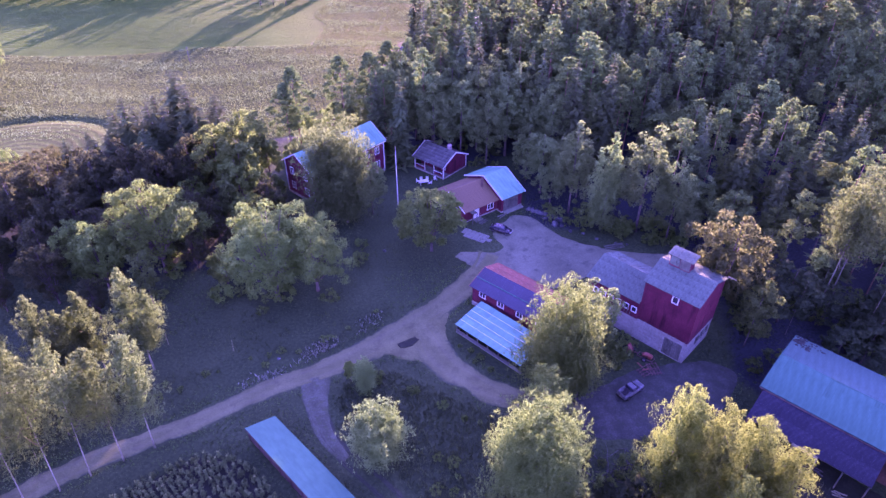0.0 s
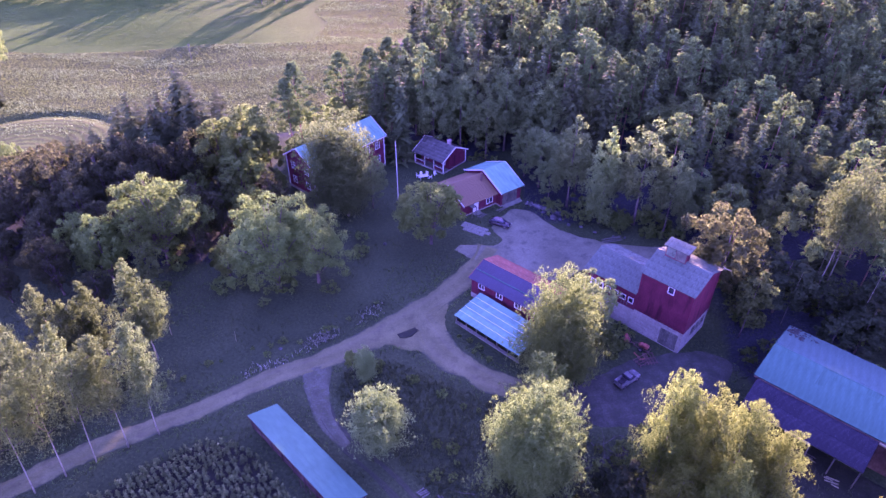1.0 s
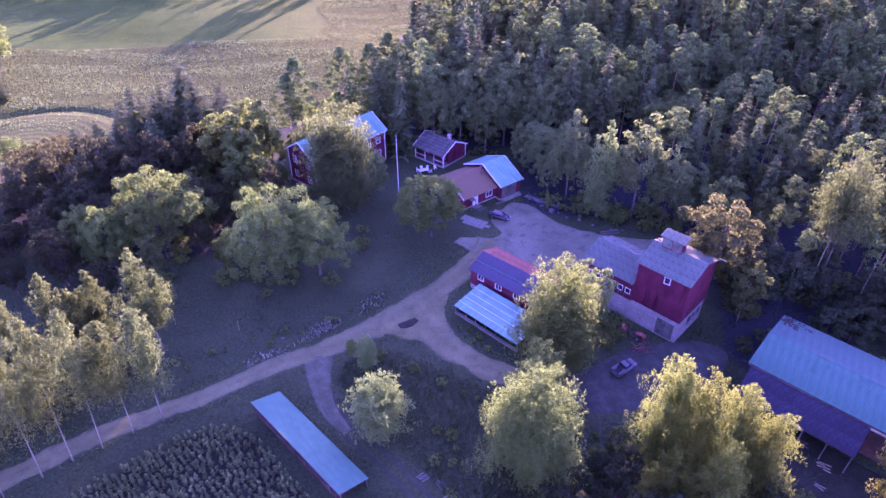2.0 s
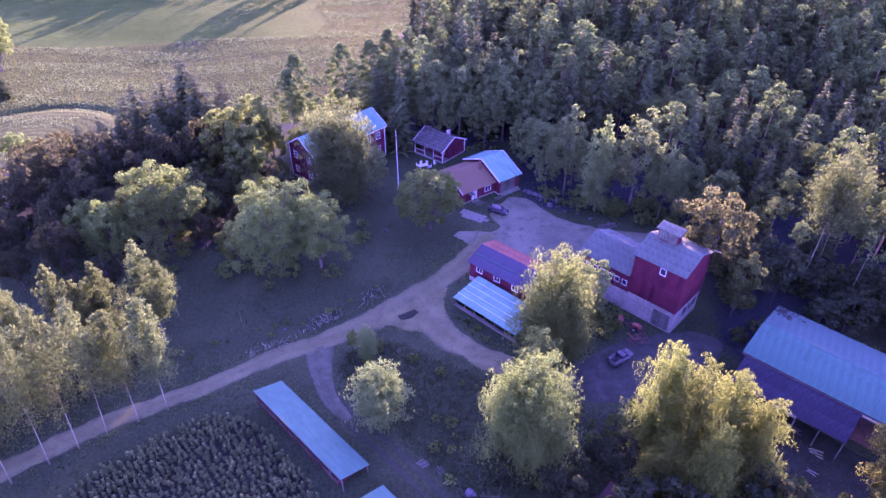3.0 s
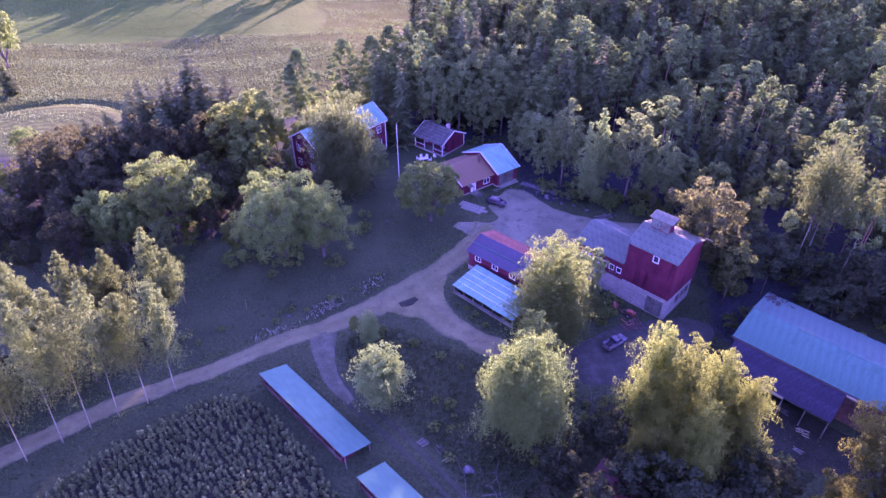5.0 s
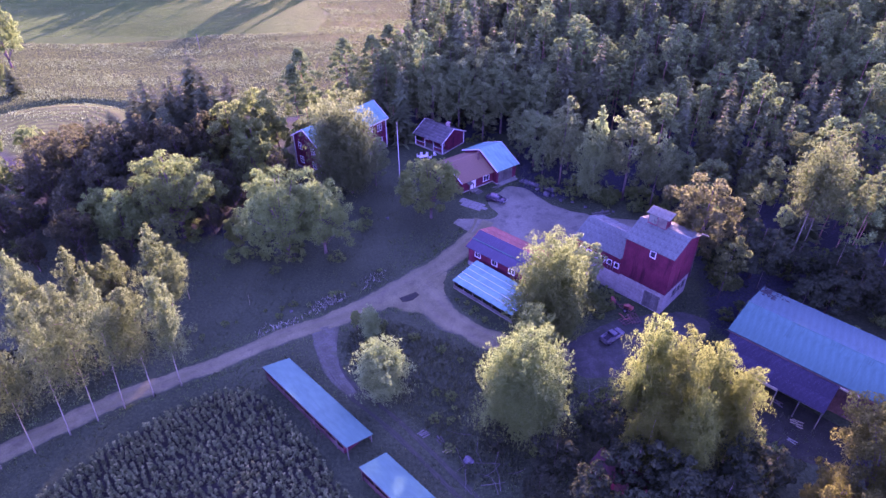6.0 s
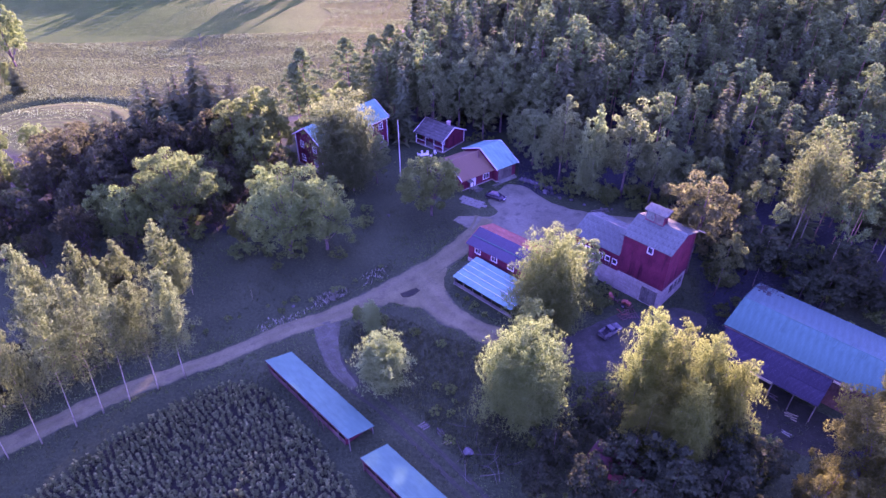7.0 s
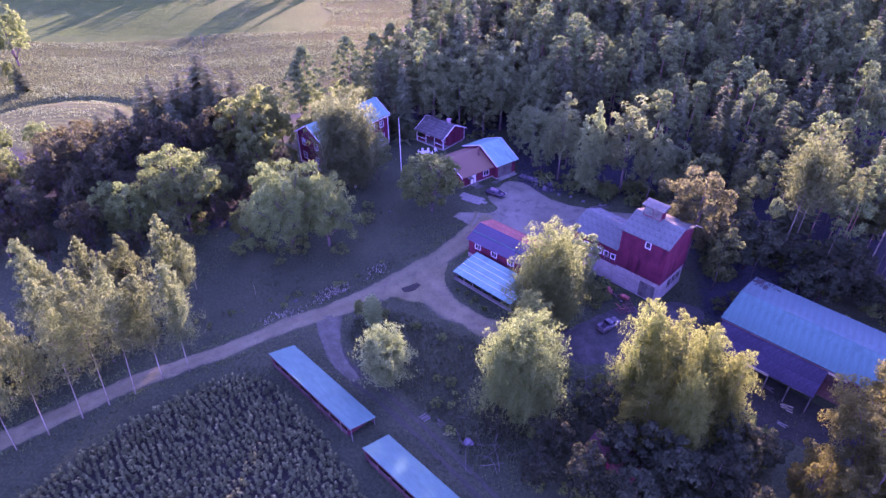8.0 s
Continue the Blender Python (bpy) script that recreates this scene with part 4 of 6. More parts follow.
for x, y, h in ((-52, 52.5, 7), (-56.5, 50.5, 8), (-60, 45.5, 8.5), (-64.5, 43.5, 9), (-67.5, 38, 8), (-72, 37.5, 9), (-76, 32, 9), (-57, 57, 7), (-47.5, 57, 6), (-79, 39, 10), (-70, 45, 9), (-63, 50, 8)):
    put("under", x, y, h, 1.3, "young tree behind the roadside birches, leaf colour darkened for shade")
# garden trees round the lawn
put("oak", -51.5, 89, 19, 0.92, "large chestnut with a pale sunlit top")
put("oak", -29, 81, 19, 0.9, "spreading lawn tree, yellow-green on top")
put("oak", -22.5, 83.5, 15, 0.95, "grey-green spreading tree beside the lawn")
put("willow", -38.5, 84, 9, 0.8, "small yellow-green tree at the lawn's edge")
put("willow", -2.4, 95.4, 14.6, 1.08, "apple tree with a short trunk by the yard")
put("housebirch", -19.9, 105.5, 24, 0.96, "huge weeping birch in front of the farmhouse")
put("linden", -62.2, 114.5, 16, 0.7, "tall linden with a sunlit top among the dark maples")
put("linden", -73, 113, 14, 0.75, "linden with a sunlit top among the dark maples")
put("linden", -15, 108.5, 13, 0.95, "lower garden tree beside the farmhouse lawn")
put("linden", -26, 102.5, 9, 0.95, "lower garden tree beside the farmhouse lawn")
for x, y, h in ((-42, 117, 20), (-46.5, 112, 19), (-41.5, 110.5, 17), (-41, 106, 15), (-38.5, 119, 13), (-35.8, 112.5, 7.5)):
    put("ash", x, y, h, 0.95, "yellow-green tree standing behind the garden")
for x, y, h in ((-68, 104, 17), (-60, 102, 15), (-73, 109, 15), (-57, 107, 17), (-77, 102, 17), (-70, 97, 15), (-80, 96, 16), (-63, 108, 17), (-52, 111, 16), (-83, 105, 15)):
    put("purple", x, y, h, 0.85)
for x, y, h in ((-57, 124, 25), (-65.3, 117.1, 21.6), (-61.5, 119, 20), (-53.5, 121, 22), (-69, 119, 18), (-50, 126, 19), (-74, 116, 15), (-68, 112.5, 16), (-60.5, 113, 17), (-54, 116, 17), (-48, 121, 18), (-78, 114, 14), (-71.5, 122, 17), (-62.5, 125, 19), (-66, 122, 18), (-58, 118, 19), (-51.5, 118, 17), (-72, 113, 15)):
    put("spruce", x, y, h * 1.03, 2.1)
# the maples' dark leaf colour stands in for shade among these trees
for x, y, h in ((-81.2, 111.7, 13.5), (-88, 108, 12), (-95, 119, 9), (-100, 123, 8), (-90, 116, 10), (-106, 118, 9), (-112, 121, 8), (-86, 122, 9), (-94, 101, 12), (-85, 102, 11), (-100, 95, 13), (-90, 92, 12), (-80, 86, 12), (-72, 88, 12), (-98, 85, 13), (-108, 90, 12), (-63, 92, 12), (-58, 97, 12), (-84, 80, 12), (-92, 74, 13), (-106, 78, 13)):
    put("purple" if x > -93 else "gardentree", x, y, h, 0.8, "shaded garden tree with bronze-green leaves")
for x, y, h in ((-30, 131, 12), (-34, 124.5, 9), (-26, 136, 13), (-22, 140, 12)):
    put("ash", x, y, h, 1.0, "yellow-green tree behind the farmhouse")
for x, y, h in ((-33.7, 131.5, 24), (-35.5, 129, 21), (-24.0, 138, 24), (-17.5, 141, 24), (-13.5, 146, 25)):
    put("tallpine", x, y, h, 1.0, "tall pine with a bare trunk behind the house")
# (-45, 104), (-42, 102.5), (-47.5, 93), (-43, 96) are added to stop a sun streak
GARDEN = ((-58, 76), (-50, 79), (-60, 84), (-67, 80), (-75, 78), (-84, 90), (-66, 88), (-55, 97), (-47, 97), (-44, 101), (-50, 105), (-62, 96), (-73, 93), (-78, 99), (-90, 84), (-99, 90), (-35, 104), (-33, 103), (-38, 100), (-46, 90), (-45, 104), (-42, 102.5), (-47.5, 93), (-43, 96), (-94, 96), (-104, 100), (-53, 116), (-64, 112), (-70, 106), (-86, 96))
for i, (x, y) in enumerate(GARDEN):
    put(("purple", "young", "gardentree", "purple")[i % 4], x, y, rnd.uniform(8, 13.5), 0.8, "shaded garden tree" + (" with dull green leaves" if i % 4 in (1, 2) else " with bronze-green leaves darkened for shade"))
# lindens and others behind the yard
K["aspen", 0] = make_tree("aspen_tree", "pale conical aspen at the yard's edge", lambda g: crown_birch(g, 20, 6.0, 20000, low=0.06, tips=2), 0.2, "grey_bark", "aspen_leaf", 20, tops=0.8, limb_keep=0.3, seed=131)
K["maple", 0] = make_tree("maple_tree", "autumn maple with an orange-yellow top", lambda g: crown_broad(g, 18, 6.0, 14000, low=0.1), 0.3, "bark", "maple_leaf", 18, limb_keep=0.3, seed=132)
put("aspen", 31.8, 102.5, 22, 0.8)
for x, y, h, w in ((21.2, 117, 15.3, 1.05), (26.2, 108.8, 20.5, 0.78), (38.8, 102.2, 22, 1.0), (43.6, 98, 18.5, 0.62), (22.5, 111, 11, 0.9), (34.5, 109, 12, 1.0), (29, 115, 12, 1.0), (49.5, 103, 13, 1.0), (18.5, 122, 13, 1.0), (47.5, 97, 9, 0.9), (25.5, 120, 13, 1.0)):
    put("linden", x, y, h, w)
# (8, 138), (13, 141) and (18, 139) are added to block the low sun
for x, y, h in ((-2.4, 132.5, 20.5), (4.0, 134, 19.5), (14.8, 134.5, 21), (28.2, 136.5, 21.8), (10, 130, 17), (20.5, 133, 18), (-9, 137, 20), (-7, 143, 22), (-3, 139, 21), (-12, 141, 21), (2, 141, 21), (8, 138, 23), (13, 141, 23), (18, 139, 22), (24.5, 129, 19), (34, 130, 19)):
    put("linden", x, y, h, 0.95, "deciduous tree with pale sunlit leaf edges")
# right-hand wood: maple, slender birches
put("maple", 45.0, 76.0, 21, 0.85)
for x, y, h, w in ((56.0, 72.3, 18.2, 0.72), (63.6, 79.2, 18.6, 0.75), (56.7, 81.2, 16.8, 1.25), (60.8, 87.5, 18.4, 1.2), (66, 69.5, 25, 0.9), (72.5, 68, 25, 0.9), (77, 73, 25, 1.0)):
    put("thin", x, y, h, w)
for x, y, h in ((62.6, 76.6, 29), (66.5, 80, 24), (79, 66, 25)):
    put("woodbirch", x, y, h, 1.0, "tall birch at the edge of the wood")
for i, (x, y) in enumerate(((61, 66.5), (65, 66), (69, 66.5), (72, 64.5), (76.5, 61), (56, 75.5), (62.5, 74.5), (70, 72), (51, 75), (81, 62), (85, 66), (53.5, 80), (67, 70.5))):
    put("under", x, y, 7.5 + (i * 37 % 11) * 0.5, 1.5, "young tree at the wood's edge, leaf colour darkened for shade")
# birches and trees standing among the near sheds
put("bigbirch", 16.8, 61.6, 20.6, 1.06, "big weeping birch between barn and drive")
plant(K["birch", 1], 19.6, 59.6, 11.5, 1.0, 0.85, "lower weeping birch beside the drive")
put("linden", 22.3, 67.5, 15.5, 0.95, "grey-green alder beside the barn")
put("bigbirch", 11.5, 42.4, 19.8, 1.03, "big weeping birch above the weedy ground")
put("birch", 12.5, 50.0, 17, 1.0, "weeping birch above the weedy ground")
for x, y, h, w in ((26.2, 42.0, 22.8, 0.72), (29.6, 39.6, 22.6, 0.8), (33.2, 39.2, 21, 0.75), (37.3, 37.0, 18.5, 0.75), (30.5, 34.5, 18, 0.8), (26.0, 35.5, 15, 0.8)):
    put("yellow", x, y, h, w)
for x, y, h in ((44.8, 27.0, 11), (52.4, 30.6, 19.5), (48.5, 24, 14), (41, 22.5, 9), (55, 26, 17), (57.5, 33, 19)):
    put("darkoak", x, y, h, 0.95, "dense yellowing oak, sunlit tips and shade put into its leaf colours")
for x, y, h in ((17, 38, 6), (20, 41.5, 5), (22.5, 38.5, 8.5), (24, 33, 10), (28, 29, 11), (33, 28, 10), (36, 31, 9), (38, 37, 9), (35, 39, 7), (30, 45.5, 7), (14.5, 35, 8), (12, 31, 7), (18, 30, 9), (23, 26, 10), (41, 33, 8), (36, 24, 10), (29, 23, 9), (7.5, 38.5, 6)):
    put("under", x, y, h, 1.25, "young tree below the birches, shade put into its leaf colour")
put("islandbirch", -8.5, 48.8, 11.4, 1.05, "small weeping birch, sunlight put into its pale leaf colour")
put("islandbirch", -11.6, 60.2, 7.2, 0.72, "young birch-like sapling on the island")
put("willow", -14.0, 62.2, 4.5, 0.6, "young sapling on the island")
for x, y, h in ((-128, 163, 6), (-133, 169, 7), (-148, 176, 13), (-139, 163, 6)):
    put("willow", x, y, h, 0.8, "bush-like tree in the meadow")
put("gardentree", -139.0, 183.0, 20, 0.75, "tall pale tree standing in the meadow")
put("spruce", -125.5, 161.5, 9, 1.9, "dark young spruce in the meadow")
# the wood's edge beyond the sown field
for i in range(46):
    x = -215 + i * 3.6 + rnd.uniform(-1, 1)
    y = 283 - 0.03 * (x + 130) + rnd.uniform(-3, 8) - (8 if -158 < x < -120 else 0)
    if -108 < x < -90 and i % 2:
        continue
    put(("spruce", "pine", "young")[i % 3], x, y, rnd.uniform(11, 17) if i % 3 == 0 else rnd.uniform(7, 10.5), 1.15)
for i in range(44):
    put("young", -216 + i * 2.6 + rnd.uniform(-0.8, 0.8), 284 + rnd.uniform(-2, 4), rnd.uniform(6, 9), 1.5, "low bushy tree at the edge of the far wood")
for x, y in ((-76, 266), (-71, 267), (-66, 268)):
    put("linden", x, y, 12, 0.9)


# ---- the wood ----
def wood_at(x, y):
    half = 0.712 * ((y + 1.7) * 0.805 + 43) + 14
    if x > half or y > 290:
        return False
    if x > 46 and y > 64:
        return x + y > 117
    return y > 126 + 6 * math.sin(x / 9) and x > -12 + 0.13 * (y - 150) + 4 * math.sin(y / 8) and y > 122


far = []
count = {"pine": 0, "spruce": 0, "thin": 0, "young": 0}
y = 64.0
while y < 288:
    step = 4.6 if 134 < y < 172 else 5.4 + 0.005 * y
    x = -20.0
    while x < 215:
        px, py = x + rnd.uniform(-2, 2), y + rnd.uniform(-2, 2)
        x += step
        if not wood_at(px, py) or any((px - a) ** 2 + (py - b) ** 2 < 11 for a, b in EVERY):
            continue
        if not bool(clear(px, py, 1.5)):
            continue
        u = rnd.random()
        kind = "pine" if u < 0.55 else "spruce"
        if py < 140 and px > 45:
            kind = "thin" if u < 0.1 else "young" if u < 0.55 else "pine" if u < 0.85 else "spruce"
        if py < 86 and px < 64:
            kind = "young"
        if py > 205 or count[kind] > 280:
            far.append((px, py, "spruce" if u < 0.35 else "pine"))
            continue
        count[kind] += 1
        low = 3.0 if py < 162 and px > 36 else 0.0
        h = {"pine": rnd.uniform(21, 28) - low, "spruce": rnd.uniform(21, 30) - low, "thin": rnd.uniform(15, 20), "young": rnd.uniform(11, 17)}[kind]
        put(kind, px, py, h, rnd.uniform(0.85, 1.15))
    y += step * 0.95


def far_wood():
    """The wood's far part, too many trees to count, as one mesh for needles and one for trunks."""
    rng = np.random.default_rng(9)
    low = {"pine": [crown_pine(rng, 22, 3.7, 20, 40, size=0.42)[0] for _ in range(4)], "spruce": [crown_spruce(rng, 22, 3.8, 20, 7, 3)[0] for _ in range(4)]}
    V, F, at = [], [], 0
    for x, y, kind in far:
        v, f = low[kind][rng.integers(4)]
        a, s = rng.uniform(0, 6.28), rng.uniform(0.85, 1.2)
        ca, sa = math.cos(a), math.sin(a)
        V.append(np.column_stack([(v[:, 0] * ca - v[:, 1] * sa) * s + x, (v[:, 0] * sa + v[:, 1] * ca) * s + y, v[:, 2] * s + float(rise(x, y))]))
        F.append(f + at)
        at += len(v)
    tagged(new("far_wood", mesh_arrays("far_wood", np.concatenate(V), np.concatenate(F), M["pine_leaf"])), "far conifer wood of pines and spruces", "wood", kind="stuff")
    bm = bmesh.new()
    for x, y, _ in far:
        z = float(rise(x, y))
        tube(bm, [(x, y, z - 0.2), (x, y, z + 19)], [0.2, 0.05], 4)
    tagged(new("far_wood_trunks", done("far_wood_trunks", bm, M["pine_bark"])), "brown trunks of the far conifer wood", "wood", kind="stuff")


far_wood()
print("trees", len(EVERY), count, len(far))

# ---- buildings ----
def at(x, y, turn):
    return pose(x, y, 0, 0, 0, turn)




def sides(l, d):
    """Poses of the four walls of a rectangle l by d: front, right, back, left, seen from outside, x to the right."""
    return (Matrix.Identity(4), Matrix.Translation((l, 0, 0)) @ Matrix.Rotation(radians(90), 4, "Z"),
            Matrix.Translation((l, d, 0)) @ Matrix.Rotation(radians(180), 4, "Z"), Matrix.Translation((0, d, 0)) @ Matrix.Rotation(radians(-90), 4, "Z"))


def four_walls(t, l, d, z0, z1, mat, openings, name="wall", bars=(1, 1), thick=0.22, m0=Matrix.Identity(4)):
    """Walls of a rectangle; openings: side -> list of (x, z, w, h) windows."""
    for i, m in enumerate(sides(l, d)):
        m = m0 @ m
        w = l if i % 2 == 0 else d
        inset = 0 if i % 2 == 0 else thick + 0.003
        holes = [(x, z, x + a, z + b) for x, z, a, b in openings.get(i, ())]
        bm = wall(w - 2 * inset, z0, z1, [(x0 - inset, a, x1 - inset, b) for x0, a, x1, b in holes], thick)
        bmesh.ops.translate(bm, vec=(inset, 0, 0), verts=bm.verts)
        part(name, bm, M[mat], t, m=m)
        if name == "wall":
            for x, z, a, b in openings.get(i, ()):
                window(t, x, z, a, b, m, bars=bars)


def gable(t, y0, y1, peak, zs, x0, x1, mat):
    """A gable triangle over the end walls: ridge along x; at x0 and x1, 0.2 thick."""
    a, b = zs
    for x in (x0, x1):
        part("gable", prism([(y0, a), (y1, a), ((y0 + y1) / 2, b)], x - 0.1, x + 0.1, "x"), M[mat], t)


def corner_boards(t, l, d, z0, z1, mat="white"):
    for x, y in ((0, 0), (l, 0), (0, d), (l, d)):
        part("corner_board", boxes((x - 0.1, y - 0.1, z0, x + 0.1, y + 0.1, z1)), M[mat], t)


def verge(t, x, y0, z0, y1, z1, mat="white", w=0.16):
    run, up = y1 - y0, z1 - z0
    n = math.hypot(run, up)
    m = slope(x, y0, z0, up, abs(run)) if run > 0 else Matrix.Translation((x, y0, z0)) @ Matrix.Rotation(math.pi, 4, "Z") @ Matrix.Rotation(math.atan2(up, -run), 4, "X")
    part("verge_board", boxes((-0.04, 0, -0.14, 0.04, n, 0.12)), M[mat], t, m=m)


def roof_pair(t, l, d, eave, ridge, over, mats, thick=0.1, end=0.35, names=("roof_slope", "roof_slope"), overlap=0.0):
    """Two roof slopes, ridge along x; returns the front and back slope with their length along x and y."""
    k = (ridge - eave) / (d / 2)
    run = d / 2 + over
    n = math.hypot(run, run * k)
    z = eave - over * k
    out = []
    front = slope(-end, -over, z + 0.03, run * k, run)
    back = Matrix.Translation((l + end, d + over, z + 0.03)) @ Matrix.Rotation(math.pi, 4, "Z") @ Matrix.Rotation(math.atan2(k, 1), 4, "X")
    for m, mat, nm in zip((front, back), mats, names):
        out.append(part(nm, slab(l + 2 * end, n, thick), M[mat], t, m=m))
    c = l + 2 * end
    part("ridge_cap", prism([(d / 2 - 0.22, ridge + thick + 0.02 - 0.2 * k), (d / 2, ridge + thick + 0.1), (d / 2 + 0.22, ridge + thick + 0.02 - 0.2 * k)], -end, l + end, "x"), M[mats[0]], t)
    return out, c, n


def farmhouse():
    t = thing("farmhouse", at(-27.7, 111.9, 48), "two-storey red wooden farmhouse with white corners and pale roof", "house")
    l, d, e, r = 20.6, 9.0, 8.0, 10.8
    part("plinth", boxes((-0.08, -0.08, -0.3, l + 0.08, d + 0.08, 0.6)), M["stone"], t)
    rows = [(x, z, 1.1, 1.5) for x in (1.2, 4.6, 8.2, 11.6, 15.0, 18.0) for z in (1.7, 5.2)]
    ends = [(x, z, 1.1, 1.5) for x in (1.6, 6.2) for z in (1.7, 5.2)]
    four_walls(t, l, d, 0.6, e, "red", {0: rows, 2: rows, 1: ends, 3: ends})
    gable(t, 0.003, d - 0.003, r, (e, r), 0.11, l - 0.11, "red")
    corner_boards(t, l, d, 0.6, e)
    (f, b), c, n = roof_pair(t, l, d, e, r, 0.45, ("canopy_steel", "canopy_steel"), end=0.5)
    for s in (f, b):
        for i in range(1, int(c / 0.6)):
            part("roof_seam", boxes((i * 0.6 - 0.02, 0.0, 0.1, i * 0.6 + 0.02, n - 0.03, 0.145)), M["canopy_steel"], s)
    for x in (-0.52, l + 0.52):
        verge(t, x, -0.46, e - 0.2, d / 2, r + 0.12)
        verge(t, x, d + 0.46, e - 0.2, d / 2, r + 0.12)
    part("eaves_board", boxes((-0.5, -0.5, e - 0.5, l + 0.5, -0.46, e - 0.26)), M["white"], t)


def hut():
    t = thing("garden_hut", at(-6.8, 128.4, -40), "red wooden cottage with a dark mossy roof and white veranda posts", "house")
    l, d, e, r = 8.7, 8.2, 3.3, 5.4
    part("plinth", boxes((-0.05, -0.05, -0.3, l + 0.05, d + 0.05, 0.35)), M["stone"], t)
    back = 2.2
    four_walls(t, l, d - back, 0.35, e, "red", {0: [(1.2, 1.2, 1.0, 1.1), (6.4, 1.2, 1.0, 1.1)], 2: [(3.6, 1.2, 1.0, 1.2)]}, m0=Matrix.Translation((0, back, 0)))
    part("door", boxes((3.6, back - 0.06, 0.36, 4.6, back - 0.01, 2.45)), M["shade_brown_wood"], t)
    corner_boards(t, l, d, 0.35, e)
    gable(t, 0.003, d - 0.003, r, (e, r), 0.11, l - 0.11, "red")
    (f, b), c, n = roof_pair(t, l, d, e, r, 0.5, ("mossy", "mossy"))
    sheets(f, 14, 6, c / 14, n / 6, M["mossy"], 5, lift=0.1, thick=0.03, name="roof_tile")
    for x in (-0.38, l + 0.38):
        verge(t, x, -0.55, e - 0.1, d / 2, r + 0.1)
        verge(t, x, d + 0.55, e - 0.1, d / 2, r + 0.1)
    part("chimney", boxes((6.4, d / 2 + 0.1, r - 0.4, 7.1, d / 2 + 0.8, r + 0.9), (6.32, d / 2 + 0.02, r + 0.9, 7.18, d / 2 + 0.88, r + 1.05)), M["brick"], t)
    part("veranda_floor", boxes((0.06, 0.06, 0.36, l - 0.06, back - 0.07, 0.42)), M["old_wood"], t)
    part("veranda_beam", boxes((0.11, 0.03, e - 0.2, l - 0.11, 0.2, e - 0.003)), M["red"], t)
    for x in (2.95, 5.75):
        part("veranda_post", boxes((x - 0.06, 0.04, 0.43, x + 0.06, 0.16, e - 0.21)), M["white"], t)
    part("handrail", boxes((0.12, 0.06, 1.3, 2.88, 0.14, 1.4), (5.82, 0.06, 1.3, l - 0.12, 0.14, 1.4)), M["white"], t)
    part("railing_board", boxes((0.12, 0.08, 0.6, 2.88, 0.12, 1.2), (5.82, 0.08, 0.6, l - 0.12, 0.12, 1.2)), M["red"], t)


def garage():
    t = thing("garage_barn", at(12.1, 108.9, 36), "red wooden outbuilding with a pale metal roof and grey board doors", "barn")
    l, d, e, r = 5.6, 11.8, 3.7, 6.3
    part("plinth", boxes((-0.05, -0.05, -0.3, l + 0.05, d + 0.05, 0.3)), M["stone"], t)
    four_walls(t, l, d, 0.3, e, "red", {1: [(5, 1.3, 0.9, 1.0)]})
    gable(t, 0.003, d - 0.003, r, (e, r), 0.11, l - 0.11, "red")
    (f, b), c, n = roof_pair(t, l, d, e, r, 0.6, ("canopy_steel", "canopy_steel"))
    for i in range(13):
        part("roof_seam", boxes((c * i / 12 - 0.02, 0, 0.1, c * i / 12 + 0.02, n, 0.14)), M["canopy_steel"], f)
    for i, x in enumerate((0.5, 1.82, 3.14)):
        part("door_leaf", boxes((x, -0.09, 0.12, x + 1.3, -0.01, 3.1), (x, -0.12, 0.7, x + 1.3, -0.09, 0.85), (x, -0.12, 2.4, x + 1.3, -0.09, 2.55)), M["old_wood"], t, "grey weathered board door")
    for x in (-0.38, l + 0.38):
        verge(t, x, -0.62, e - 0.2, d / 2, r + 0.1)
        verge(t, x, d + 0.62, e - 0.2, d / 2, r + 0.1)
    part("ramp", prism([(-1.1, 0.0), (-0.1, 0.0), (-0.1, 0.28), (-0.9, 0.1)], 0.4, 5.4, "x"), M["concrete"], t)
    w = thing("red_wing", at(4.2, 105.0, 36), "low red wooden wing with red tiles and white door", "house")
    l, d, e, r = 8.9, 10.2, 2.9, 5.1
    part("plinth", boxes((-0.05, -0.05, -0.3, l, d + 0.05, 0.3)), M["stone"], w)
    four_walls(w, l, d, 0.3, e, "red", {0: [(6.1, 1.0, 1.5, 1.2)], 3: [(3.0, 1.1, 1.2, 1.2), (6.6, 1.1, 1.2, 1.2)]}, bars=(1, 0))
    gable(w, 0.003, d - 0.003, r, (e, r), 0.11, l - 0.11, "red")
    (f, b), c, n = roof_pair(w, l - 0.4, d, e, r, 0.55, ("clay", "clay"))
    sheets(f, 12, 10, c / 12, n / 10, M["clay"], 8, lift=0.1, thick=0.03, name="roof_tile")
    verge(w, -0.38, -0.6, e - 0.15, d / 2, r + 0.1)
    part("door", boxes((2.6, -0.07, 0.3, 3.6, -0.01, 2.4)), M["white"], w, "white-painted door")
    part("door_frame", boxes((2.42, -0.1, 0.3, 2.6, 0.0, 2.55), (3.6, -0.1, 0.3, 3.78, 0.0, 2.55), (2.42, -0.1, 2.4, 3.78, -0.001, 2.58)), M["white"], w)
    part("porch", boxes((1.0, -1.5, 2.45, 2.2, -0.05, 2.55), (1.0, -1.5, 0.0, 1.12, -1.38, 2.45), (2.08, -1.5, 0, 2.2, -1.38, 2.45)), M["old_wood"], w)
    part("doorstep", boxes((2.2, -1.3, -0.1, 4.0, -0.1, 0.2)), M["concrete"], w)
